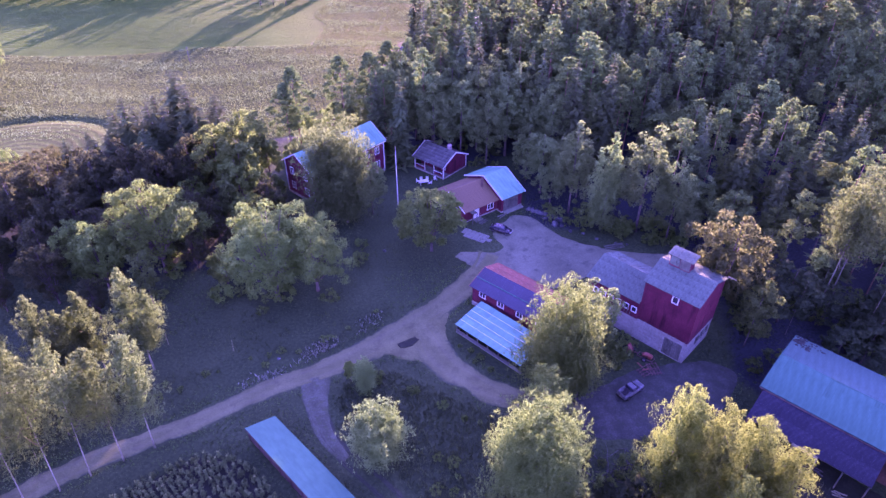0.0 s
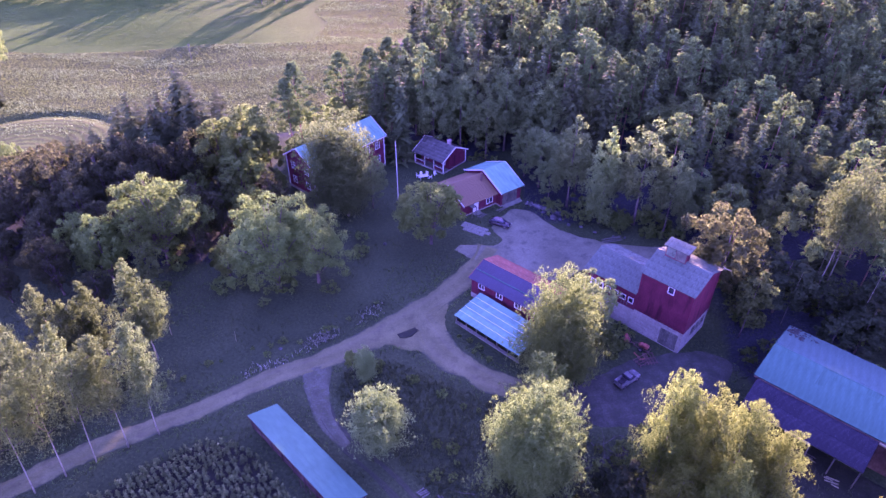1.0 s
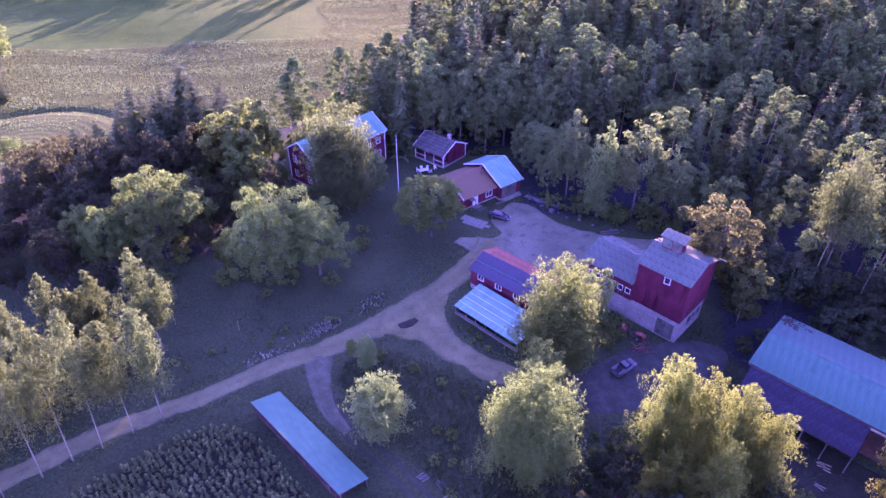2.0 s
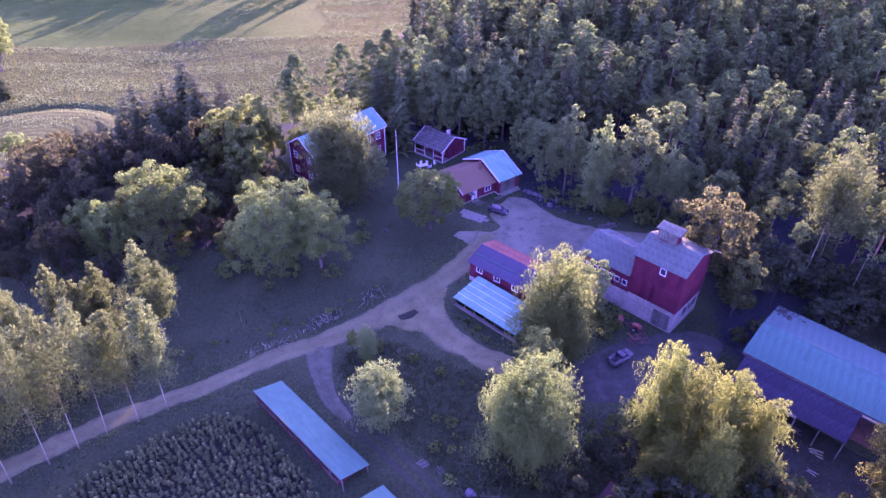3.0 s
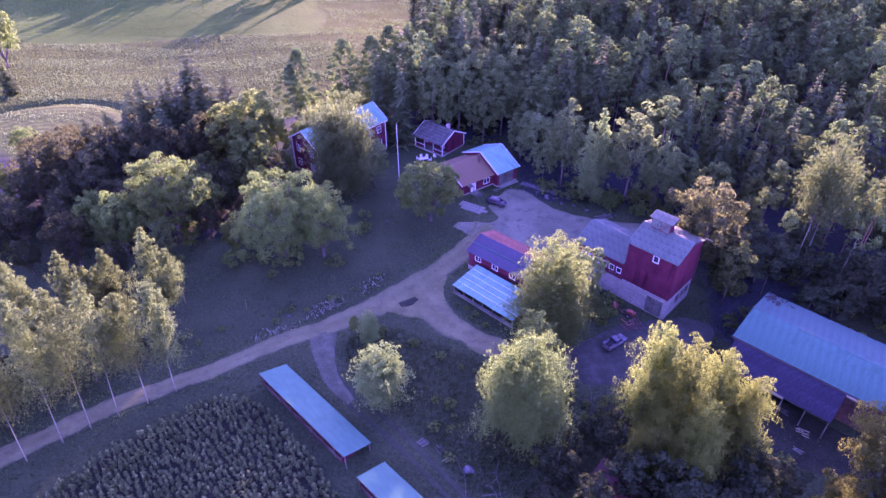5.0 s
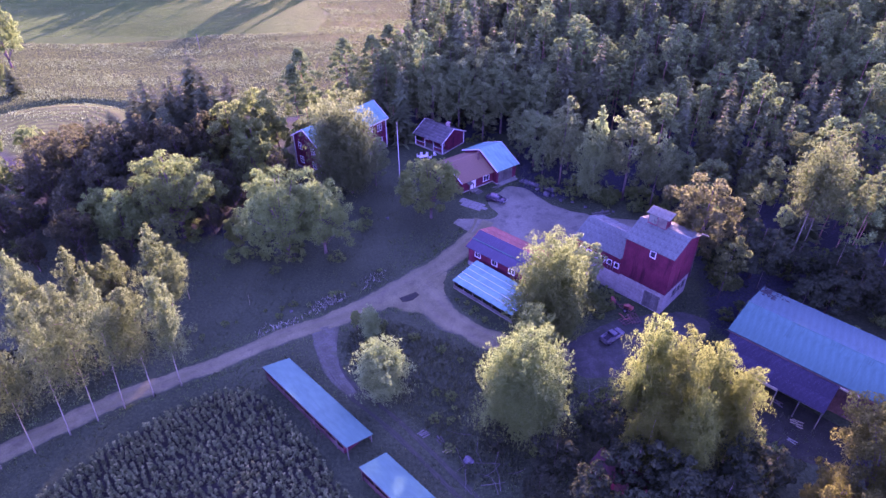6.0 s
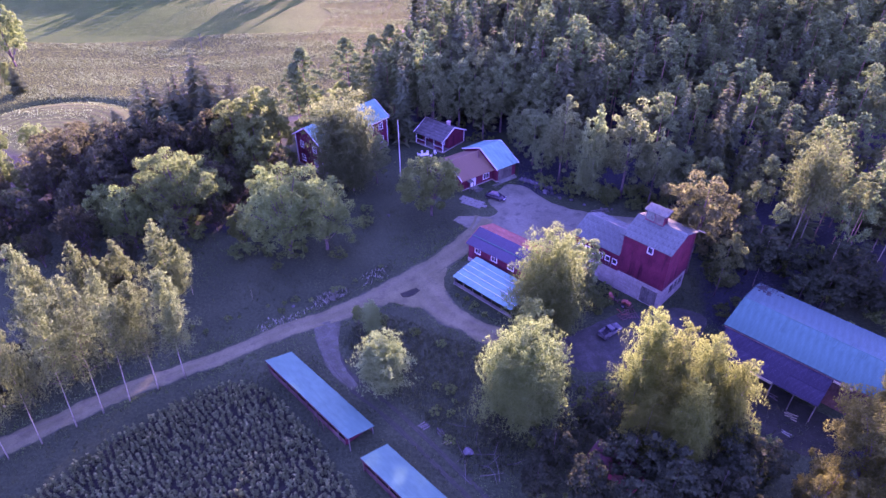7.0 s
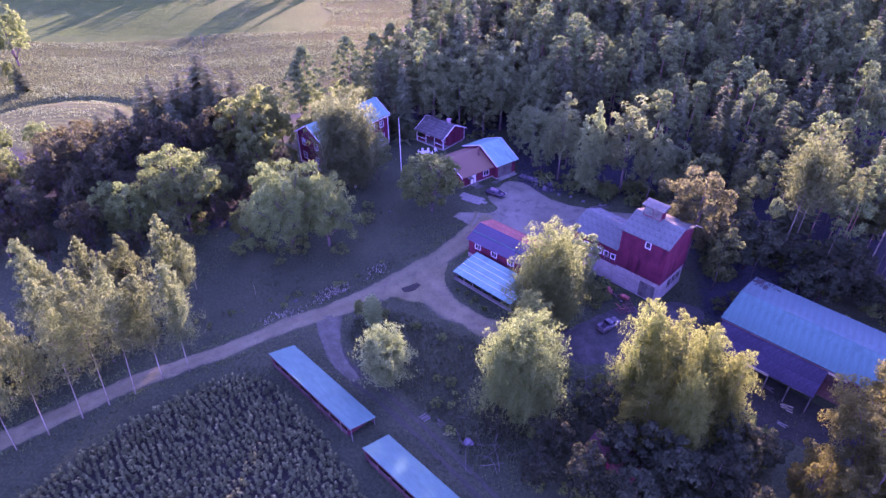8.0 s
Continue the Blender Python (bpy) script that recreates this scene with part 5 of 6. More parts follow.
    part("chimney", boxes((7.1, d / 2 - 1.75, 4.0, 7.45, d / 2 - 1.4, 6.3), (7.02, d / 2 - 1.83, 6.3, 7.53, d / 2 - 1.32, 6.42)), M["iron"], w, "thin dark metal flue")
    part("stovepipe", boxes((7.2, d / 2 - 1.7, 6.32, 7.4, d / 2 - 1.5, 6.9)), M["iron"], w)


def cow_house():
    t = thing("cow_house", at(4.9, 79.9, -40.9), "red wooden cow house with half dark, half rusty roof", "barn")
    l, d, e, r = 16.5, 7.3, 4.3, 5.6
    part("plinth", boxes((-0.06, -0.06, -0.3, l + 0.06, d + 0.06, 0.9)), M["stone"], t)
    wins = [(x, 2.7, 1.1, 0.95) for x in (1.6, 5.4, 9.2, 13.0)]
    four_walls(t, l, d, 0.9, e, "red", {0: wins, 3: [(3.4, 2.4, 1.0, 1.0)]}, bars=(1, 0))
    gable(t, 0.003, d - 0.003, r, (e, r), 0.11, l - 0.11, "red")
    (f, b), c, n = roof_pair(t, l, d, e, r, 0.5, ("dark_roof", "rust_roof"))
    sheets(f, 10, 2, c / 10, n / 2, M["dark_roof"], 2, lift=0.1, thick=0.03)
    sheets(b, 14, 2, c / 14, n / 2, M["rust_roof"], 3, lift=0.1, thick=0.03)
    part("roof_batten", boxes((0, n / 2 - 0.06, 0.16, c, n / 2 + 0.06, 0.22)), M["steel"], f)
    for x in (-0.38, l + 0.38):
        verge(t, x, -0.52, e - 0.12, d / 2, r + 0.1, "rust_roof", 0.12)
        verge(t, x, d + 0.52, e - 0.12, d / 2, r + 0.1, "rust_roof", 0.12)
    for i in range(12):
        part("rafter_end", boxes((0.2 + i * 1.42, -0.45, e - 0.32, 0.32 + i * 1.42, -0.01, e - 0.16)), M["red"], t)
    c2 = thing("lean_to_canopy", at(1.8, 72.7, -43.5), "low lean-to with a pale corrugated metal roof on wooden posts", "canopy")
    l, run, za, zb = 13.4, 6.5, 2.75, 1.95
    n = math.hypot(run, za - zb)
    roof = part("roof", slab(l, n, 0.05), M["canopy_steel"], c2, "pale corrugated metal roof", slope(0, 0, zb, za - zb, run))
    sheets(roof, 12, 3, l / 12, n / 3, M["canopy_steel"], 4, lift=0.05, thick=0.02)
    for i in range(1, 5):
        part("roof_lap", boxes((0, n * i / 5 - 0.03, 0.125, l, n * i / 5 + 0.03, 0.14)), M["white"], roof, "pale lap between the sheets")
    for i in range(7):
        x = 0.2 + i * (l - 0.4) / 6
        part("post", boxes((x - 0.07, 0.3, -0.2, x + 0.07, 0.44, zb + 0.03)), M["old_wood"], c2)
        part("rafter", boxes((x - 0.05, 0.1, -0.14, x + 0.05, n - 0.1, -0.003)), M["old_wood"], c2, m=slope(0, 0, zb, za - zb, run))
    part("beam", boxes((0, 0.29, zb - 0.16, l, 0.45, zb + 0.03)), M["old_wood"], c2)
    part("sill_beam", boxes((0, 0.26, 0.0, l, 0.48, 0.22)), M["concrete"], c2)
    for i in range(3):
        part("front_board", boxes((0.1, 0.25, 0.3 + i * 0.19, l - 0.1, 0.285, 0.44 + i * 0.19)), M["old_wood"], c2)
    part("side_wall", boxes((0.05, 0.5, 0, 0.12, run - 0.1, 1.9)), M["old_wood"], c2)


def barn_tower():
    t = thing("barn_tower", at(30.9, 71.75, -44.2), "tall red granary on a whitewashed stone base with turret", "barn")
    l, d, b0, e, r = 8.45, 8.6, 4.2, 12.1, 13.7
    holes = {0: [(4.85, 0.05, 3.0, 3.3)], 1: [(3.4, 1.9, 0.9, 1.3), (5.0, 1.9, 0.9, 1.3), (6.6, 1.9, 0.9, 1.3)]}
    for i, m in enumerate(sides(l, d)):
        w = l if i % 2 == 0 else d
        ins = 0 if i % 2 == 0 else 0.403
        bm = wall(w - 2 * ins, -0.4, b0, [(x - ins, z, x + a - ins, z + h) for x, z, a, h in holes.get(i, ())], 0.4)
        bmesh.ops.translate(bm, vec=(ins, 0, 0), verts=bm.verts)
        part("stone_base", bm, M["stone"], t, "whitewashed stone base", m)
        if i == 1:
            for x, z, a, h in holes[1]:
                window(t, x, z, a, h, m, "old_wood", bars=(0, 1))
    part("gate_leaf", boxes((4.87, 0.1, 0.06, 6.33, 0.18, 3.32), (4.87, 0.06, 0.5, 6.33, 0.1, 0.66), (4.87, 0.06, 2.5, 6.33, 0.1, 2.66)), M["old_wood"], t, "grey board gate leaf")
    part("gate_leaf", boxes((6.37, 0.1, 0.06, 7.83, 0.18, 3.32), (6.37, 0.06, 0.5, 7.83, 0.1, 0.66), (6.37, 0.06, 2.5, 7.83, 0.1, 2.66)), M["old_wood"], t, "grey board gate leaf")
    up = Matrix.Translation((-0.06, -0.06, 0))
    l2, d2 = l + 0.12, d + 0.12
    for i, m in enumerate(sides(l2, d2)):
        w = l2 if i % 2 == 0 else d2
        ins = 0 if i % 2 == 0 else 0.223
        hole = [(4.6, 10.4, 5.4, 11.5)] if i == 0 else []
        bm = wall(w - 2 * ins, b0, e, hole, 0.22)
        bmesh.ops.translate(bm, vec=(ins, 0, 0), verts=bm.verts)
        part("wall", bm, M["red"], t, m=up @ m)
        if i == 0:
            window(t, 4.6, 10.4, 0.8, 1.1, up @ m, bars=(0, 0))
    gable(t, -0.05, d + 0.05, r, (e, r), 0.06, l - 0.06, "red")
    (f, b), c, n = roof_pair(t, l, d, e, r, 0.55, ("fibre", "fibre"), names=("roof", "roof"))
    for s, seed in ((f, 21), (b, 22)):
        sheets(s, 9, 4, c / 9, n / 4, M["fibre"], seed, lift=0.1, thick=0.02)
    part("rain_gutter", boxes((l + 0.2, d + 0.1, e + 0.3, l + 1.5, d + 0.28, e + 0.42)), M["pale_wood"], t, "loose pale boards at the eave")
    # the turret on the ridge
    x0, x1, y0, y1 = 1.2, 4.5, 3.75, 5.3
    tw = part("turret", boxes((x0, y0, 12.6, x1, y1, 15.65)), M["red"], t)
    part("turret_panel", boxes((x0 + 1.7, y0 - 0.05, 13.8, x1 - 0.05, y0 - 0.005, 15.55)), M["old_wood"], tw, "grey board shutter")
    part("turret_panel", boxes((x0 + 0.1, y0 - 0.045, 13.9, x0 + 1.6, y0 - 0.004, 15.5)), M["fibre"], tw)
    rf = part("turret_roof", slab(4.1, 2.2, 0.08), M["fibre"], t, "weathered sheet roof", slope(x0 - 0.4, y0 - 0.3, 15.6, 0.35, 2.15))
    sheets(rf, 4, 2, 1.025, 1.1, M["fibre"], 23, lift=0.08, thick=0.02)
    # the lower annex
    a = thing("barn_annex", at(30.9, 71.75, -44.2), "lower red granary wing with a row of white-framed windows", "barn")
    L, e2, r2 = 9.5, 7.6, 9.5
    m0 = Matrix.Translation((-L, 0, 0))
    for i, m in enumerate(sides(L - 0.02, d)):
        if i == 1:
            continue
        w = (L - 0.02) if i % 2 == 0 else d
        ins = 0 if i % 2 == 0 else 0.403
        bm = boxes((ins, 0, -0.4, w - ins, 0.4, 3.9))
        part("stone_base", bm, M["stone"], a, "whitewashed stone base", m0 @ m)
        hole = [(x, 5.05, x + 0.75, 5.95) for x in (1.2, 2.6, 4.0, 5.4, 6.8, 8.2)] if i == 0 else []
        ins = 0 if i % 2 == 0 else 0.223
        bm = wall(w - 2 * ins, 3.9, e2, hole, 0.22)
        bmesh.ops.translate(bm, vec=(ins, -0.05, 0), verts=bm.verts)
        part("wall", bm, M["red"], a, m=m0 @ m)
        for x0h, z0h, x1h, z1h in hole:
            window(a, x0h, z0h, x1h - x0h, z1h - z0h, m0 @ m @ Matrix.Translation((0, -0.05, 0)), bars=(0, 0))
    g = prism([(0.0, e2), (d, e2), (d / 2, r2)], -L + 0.02, -L + 0.22, "x")
    part("gable", g, M["red"], a)
    k = (r2 - e2) / (d / 2)
    run = d / 2 + 0.5
    n2 = math.hypot(run, run * k)
    rs = part("roof", slab(L + 0.3, n2, 0.1), M["fibre"], a, m=slope(-L - 0.4, -0.5, e2 - 0.5 * k + 0.03, run * k, run))
    sheets(rs, 9, 4, (L + 0.3) / 9, n2 / 4, M["fibre"], 31, lift=0.1, thick=0.02)
    part("roof", slab(L + 0.3, n2, 0.1), M["fibre"], a, m=Matrix.Translation((-0.1, d + 0.5, e2 - 0.5 * k + 0.03)) @ Matrix.Rotation(math.pi, 4, "Z") @ Matrix.Rotation(math.atan2(k, 1), 4, "X"))
    for i in range(3):
        part("leaning_ladder_rail", boxes((-2.4 + i * 0.5, -0.32, 4.35, -2.3 + i * 0.5, -0.24, 5.9)), M["old_wood"], a, "pale boards fixed to the wall")


def machine_hall():
    t = thing("machine_hall", at(44.3, 56.5, -43.8), "long machine hall with a low pale metal roof", "barn")
    l, d, e, r = 33.0, 13.0, 5.5, 6.6
    # dark wood colour stands in for the shade on the hall's walls
    four_walls(t, l, d, -0.3, e, "shade_brown_wood", {})
    gable(t, 0.003, d - 0.003, r, (e, r), 0.11, l - 0.11, "shade_brown_wood")
    (f, b), c, n = roof_pair(t, l, d, e, r, 0.35, ("steel", "far_steel"))
    for s, mat in ((f, "steel"), (b, "far_steel")):
        sheets(s, 30, 1, c / 30, n, M[mat], 44, lift=0.1, thick=0.02, gap=0.015)
    for x in (-0.37, l + 0.37):
        verge(t, x, -0.36, e - 0.05, d / 2, r + 0.12, "steel")
        verge(t, x, d + 0.36, e - 0.05, d / 2, r + 0.12, "steel")
    moss = bmesh.new()
    rng = random.Random(12)
    for _ in range(46):
        u, w = abs(rng.gauss(0, 1.6)), rng.uniform(0.3, 2.6) ** 1.1
        a = rng.uniform(0.12, 0.42)
        bmesh.ops.create_icosphere(moss, subdivisions=1, radius=1, matrix=Matrix.Translation((c - 0.2 - u, w, 0.15)) @ Matrix.Diagonal((a, a * rng.uniform(0.6, 1.3), 0.03, 1)))
    part("moss", moss, M["moss"], b, "dark moss cushions on the roof's corner")["kind"] = "stuff"
    # this dark strip stands for the shadow line under the eave
    part("gutter", boxes((-0.3, -0.5, 5.32, l, -0.38, 5.43)), M["iron"], t)
    s = thing("lean_to_shed", at(44.3, 56.5, -43.8), "dark sheet-roofed lean-to full of stored farm things", "shed")
    x0, x1, dep, za, zb = 0.2, 15.6, 4.6, 5.2, 3.6
    n = math.hypot(dep, za - zb)
    roof = part("roof", slab(x1 - x0, n, 0.05), M["lean_roof"], s, "dull dark sheet roof", slope(x0, -0.5 - dep, zb, za - zb, dep))
    sheets(roof, 14, 2, (x1 - x0) / 14, n / 2, M["lean_roof"], 41, lift=0.05, thick=0.02)
    for i in range(6):
        x = x0 + 0.2 + i * (x1 - x0 - 0.4) / 5
        part("post", boxes((x - 0.08, -0.4 - dep, -0.2, x + 0.08, -0.24 - dep, zb + 0.02)), M["old_wood"], s)
    part("beam", boxes((x0, -0.4 - dep, zb - 0.18, x1, -0.24 - dep, zb - 0.003)), M["old_wood"], s)
    part("fascia", boxes((x0 + 6.0, -0.62 - dep, zb - 0.25, x0 + 9.2, -0.56 - dep, zb + 0.2)), M["pale_wood"], s, "pale bare board on the eave")
    part("end_wall", boxes((x0, -0.4 - dep, 0, x0 + 0.06, -0.5, 3.0)), M["red"], s)
    part("fascia", boxes((x1 + 0.05, -0.75, 5.15, x1 + 2.6, -0.62, 5.45)), M["pale_wood"], s, "pale bare board on the eave")


def open_shed(x, y, l, label):
    t = thing("open_shed", at(x, y, -44.6), label, "shed", "long low sheds")
    w, zf, zb = 4.2, 2.95, 1.6
    fall = math.atan2(zf - zb, w)
    lean = Matrix.Translation((0, 0, zf)) @ Matrix.Rotation(-fall, 4, "X")
    roof = part("roof", boxes((0, -0.15, 0, l, math.hypot(w, zf - zb) + 0.15, 0.05)), M["shed_steel"], t, "pale smooth metal roof", lean)
    for i in range(1, int(l / 3.3)):
        part("roof_lap", boxes((i * 3.3 - 0.02, -0.15, 0.05, i * 3.3 + 0.02, math.hypot(w, zf - zb) + 0.15, 0.056)), M["shed_steel"], roof)
    n = int(l / 2.5)
    for i in range(n + 1):
        px = 0.15 + i * (l - 0.3) / n
        # all but the last posts darkened in colour for the roof's shade
        part("post", boxes((px - 0.06, 0.05, -0.2, px + 0.06, 0.17, zf - 0.06)), M["old_wood" if i >= n - 1 else "shade_brown_wood"], t)
        part("post", boxes((px - 0.06, w - 0.17, -0.2, px + 0.06, w - 0.05, zb + 0.0)), M["old_wood"], t)
        part("rafter", boxes((px - 0.05, 0.18, -0.16, px + 0.05, w - 0.1, -0.03)), M["old_wood"], t, m=lean)
    # back wall, low wall and fascia: shade below the roof put into the colour
    part("back_wall", boxes((0.2, w - 0.03, 0.05, l - 0.2, w, zb - 0.05)), M["shade_brown_wood"], t)
    for ex in (0.04, l - 1.35):
        part("end_wall", prism([(0.3, 0.02), (w - 0.2, 0.02), (w - 0.2, zb - 0.02), (0.3, zf - 0.18)], ex, ex + 0.06, "x"), M["red"], t, "dark red board end wall")
    part("low_wall", boxes((0.3, 0.2, 0.0, l - 1.3, 0.24, 1.1)), M["shade_brown_wood"], t)
    part("fascia", boxes((0, -0.2, zf - 0.12, l, -0.155, zf + 0.1)), M["shade_brown_wood"], t)
    for i in range(3):
        part("prop", boxes((l * 0.62 + i * 1.1, -0.5, -0.05, l * 0.62 + i * 1.1 + 0.07, -0.42, 1.9)), M["shade_brown_wood"], t)
    return t


def red_shed():
    t = thing("garden_shed", at(19.6, 35.4, -49), "small dark red shed with a dull red roof under the trees", "shed")
    l, d, e, r = 6.5, 3.6, 2.3, 3.3
    four_walls(t, l, d, -0.2, e, "red", {0: [(1.0, 1.0, 0.9, 0.8)]})
    gable(t, 0.003, d - 0.003, r, (e, r), 0.11, l - 0.11, "red")
    roof_pair(t, l, d, e, r, 0.35, ("old_red_roof", "old_red_roof"), thick=0.06)
    part("door", boxes((3.6, -0.06, 0.02, 4.5, -0.01, 2.0)), M["shade_brown_wood"], t)


farmhouse()
hut()
garage()
cow_house()
barn_tower()
machine_hall()
open_shed(-26.7, 51.4, 20.1, "long low shed with a smooth pale metal roof beside the crop")
open_shed(-10.4, 34.4, 18.2, "second long low shed with a smooth pale metal roof")
red_shed()

# ---- loose things ----
def wheel(parent, x, y, r=0.33, w=0.22):
    bm = bmesh.new()
    bmesh.ops.create_cone(bm, cap_ends=True, segments=16, radius1=r, radius2=r, depth=w, matrix=Matrix.Translation((x, y, r)) @ Matrix.Rotation(math.pi / 2, 4, "X"))
    wh = part("wheel", bm, M["rubber"], parent)
    bm = bmesh.new()
    bmesh.ops.create_cone(bm, cap_ends=True, segments=12, radius1=r * 0.6, radius2=r * 0.5, depth=w + 0.03, matrix=Matrix.Translation((x, y, r)) @ Matrix.Rotation(math.pi / 2, 4, "X"))
    part("rim", bm, M["silver_paint"], wh)


def loft(sections):
    """A closed hull through cross-sections (x, half-width, z0, z1), with rounded shoulders."""
    bm = bmesh.new()
    rings = []
    for x, w, z0, z1 in sections:
        h = z1 - z0
        prof = [(-w * 0.92, z0), (-w, z0 + h * 0.3), (-w, z0 + h * 0.65), (-w * 0.9, z1 - h * 0.08), (-w * 0.72, z1), (w * 0.72, z1), (w * 0.9, z1 - h * 0.08), (w, z0 + h * 0.65), (w, z0 + h * 0.3), (w * 0.92, z0)]
        rings.append([bm.verts.new((x, y, z)) for y, z in prof])
    for a, b in zip(rings, rings[1:]):
        for i in range(len(a)):
            j = (i + 1) % len(a)
            bm.faces.new((a[i], a[j], b[j], b[i]))
    bm.faces.new(rings[0])
    bm.faces.new(rings[-1][::-1])
    return bm


def car(m, label, paint):
    t = thing("car", m, label, "car")
    part("body", loft([(-2.2, 0.72, 0.45, 0.85), (-2.1, 0.82, 0.3, 0.98), (-1.2, 0.88, 0.25, 1.0), (0.9, 0.88, 0.25, 0.97), (1.9, 0.84, 0.3, 0.85), (2.2, 0.7, 0.4, 0.72)]), M[paint], t, smooth=True)
    part("cabin", loft([(-1.95, 0.66, 0.92, 1.02), (-1.35, 0.7, 0.92, 1.4), (-0.2, 0.72, 0.92, 1.48), (0.5, 0.7, 0.92, 1.4), (1.2, 0.7, 0.9, 0.98)]), M["glass"], t, smooth=True)
    part("roof", boxes((-1.25, -0.56, 1.42, 0.35, 0.56, 1.5), bevel=0.03), M[paint], t)
    for x in (-1.35, 1.35):
        for y in (-0.78, 0.78):
            wheel(t, x, y)
    for y in (-0.55, 0.55):
        part("headlight", boxes((2.02, y - 0.16, 0.6, 2.2, y + 0.16, 0.74), bevel=0.02), M["white"], t)
        part("tail_light", boxes((-2.21, y - 0.14, 0.66, -2.1, y + 0.14, 0.82), bevel=0.02), M["orange"], t)
    part("number_plate", boxes((2.16, -0.25, 0.42, 2.22, 0.25, 0.53)), M["white"], t)


def pickup(m):
    t = thing("pickup_truck", m, "dull silver pickup with an open load bed, parked by the barn", "car")
    part("body", loft([(-2.15, 0.74, 0.45, 0.9), (-2.05, 0.82, 0.35, 0.92), (0.0, 0.84, 0.3, 0.92), (1.2, 0.84, 0.3, 0.94), (1.9, 0.8, 0.35, 0.86), (2.15, 0.7, 0.42, 0.76)]), M["silver_paint"], t, smooth=True)
    part("cabin", loft([(-0.45, 0.72, 0.88, 1.3), (-0.35, 0.74, 0.88, 1.5), (0.45, 0.72, 0.88, 1.5), (1.15, 0.7, 0.86, 0.96)]), M["glass"], t, smooth=True)
    part("roof", boxes((-0.38, -0.6, 1.46, 0.42, 0.6, 1.54), bevel=0.03), M["silver_paint"], t)
    part("load_bed", boxes((-2.1, -0.78, 0.9, -0.5, -0.7, 1.2), (-2.1, 0.7, 0.9, -0.5, 0.78, 1.2), (-2.14, -0.78, 0.9, -2.06, 0.78, 1.2), (-2.05, -0.69, 0.93, -0.5, 0.69, 0.96)), M["silver_paint"], t)
    part("load", boxes((-1.9, -0.5, 0.97, -1.2, 0.3, 1.15), (-1.1, -0.4, 0.97, -0.6, 0.5, 1.1), bevel=0.03), M["rubber"], t)
    for x in (-1.35, 1.35):
        for y in (-0.74, 0.74):
            wheel(t, x, y, 0.34)
    for y in (-0.52, 0.52):
        part("headlight", boxes((2.0, y - 0.15, 0.6, 2.16, y + 0.15, 0.74), bevel=0.02), M["white"], t)


car(at(11.5, 101.8, -26) @ Matrix.Translation((0, 0, 0.09)), "black estate car parked on the gravel yard", "black_paint")
pickup(at(27.6, 60.0, 36) @ Matrix.Translation((0, 0, 0.1)))


def flagpole():
    t = thing("flagpole", at(-9.9, 112.1, 0), "tall white flagpole without a flag on the lawn", "flagpole")
    bm = bmesh.new()
    tube(bm, [(0, 0, -0.2), (0, 0, 6), (0, 0, 13.7)], [0.11, 0.09, 0.05], 10)
    part("pole", bm, M["white"], t)
    bm = bmesh.new()
    bmesh.ops.create_uvsphere(bm, u_segments=10, v_segments=8, radius=0.12, matrix=Matrix.Translation((0, 0, 13.8)))
    part("knob", bm, M["pale_wood"], t)
    part("footing", boxes((-0.3, -0.3, -0.2, 0.3, 0.3, 0.12)), M["concrete"], t)


flagpole()


def garden_seat(m, label, chair=True):
    t = thing("garden_chair" if chair else "garden_table", m, label, "chair" if chair else "table", "garden furniture by the hut")
    if chair:
        part("seat", boxes((-0.28, -0.28, 0.4, 0.28, 0.28, 0.46)), M["white"], t)
        part("backrest", boxes((-0.28, 0.22, 0.46, 0.28, 0.28, 0.95)), M["white"], t)
        legs, h = ((-0.24, -0.24), (0.24, -0.24), (-0.24, 0.24), (0.24, 0.24)), 0.4
    else:
        part("tabletop", boxes((-1.1, -0.6, 0.7, 1.1, 0.6, 0.76), bevel=0.02), M["white"], t)
        legs, h = ((-0.9, -0.5), (0.9, -0.5), (-0.9, 0.5), (0.9, 0.5)), 0.7
    for x, y in legs:
        part("leg", boxes((x - 0.04, y - 0.04, -0.03, x + 0.04, y + 0.04, h)), M["white"], t)


garden_seat(at(-4.6, 121.0, 20), "white garden table on the grass", False)
for x, y, a in ((-6.0, 121.6, 80), (-5.2, 122.3, 10), (-3.9, 122.4, -10), (-3.0, 121.0, -100), (-2.0, 122.6, 30)):
    garden_seat(at(x, y, a), "white garden chair on the grass")


def boulder(x, y, s, seed, label="grey granite boulder at the yard's edge"):
    rng = random.Random(seed)
    bm = bmesh.new()
    bmesh.ops.create_icosphere(bm, subdivisions=3, radius=1)
    off = Vector((seed * 3.1, seed * 1.7, 0))
    for v in bm.verts:
        v.co *= 1 + 0.35 * noise.noise(v.co * 1.3 + off)
        v.co = Vector((v.co.x * s * rng.uniform(0.99, 1.01), v.co.y * s * 0.8, v.co.z * s * 0.62))
    ob = new("boulder", done("boulder", bm, M["rock"], True))
    ob.matrix_basis = pose(x, y, s * 0.3, 0, 0, rng.uniform(0, 360))
    tagged(ob, label, "rock", "boulders")


for i, (x, y, s) in enumerate(((22.8, 104.4, 0.8), (25.6, 101.9, 0.45), (30.4, 99.2, 0.4), (33.8, 97.8, 0.3), (28.0, 101.2, 0.4), (36, 97.4, 0.3), (24.2, 103.8, 0.4), (3.6, 37.2, 0.7), (21.0, 106.5, 0.5), (-11.5, 95.2, 0.4), (-26, 66.8, 0.3))):
    boulder(x, y, s, i + 2, "pale granite boulder in the weeds" if i == 7 else "grey granite boulder in the grass")


def terrace():
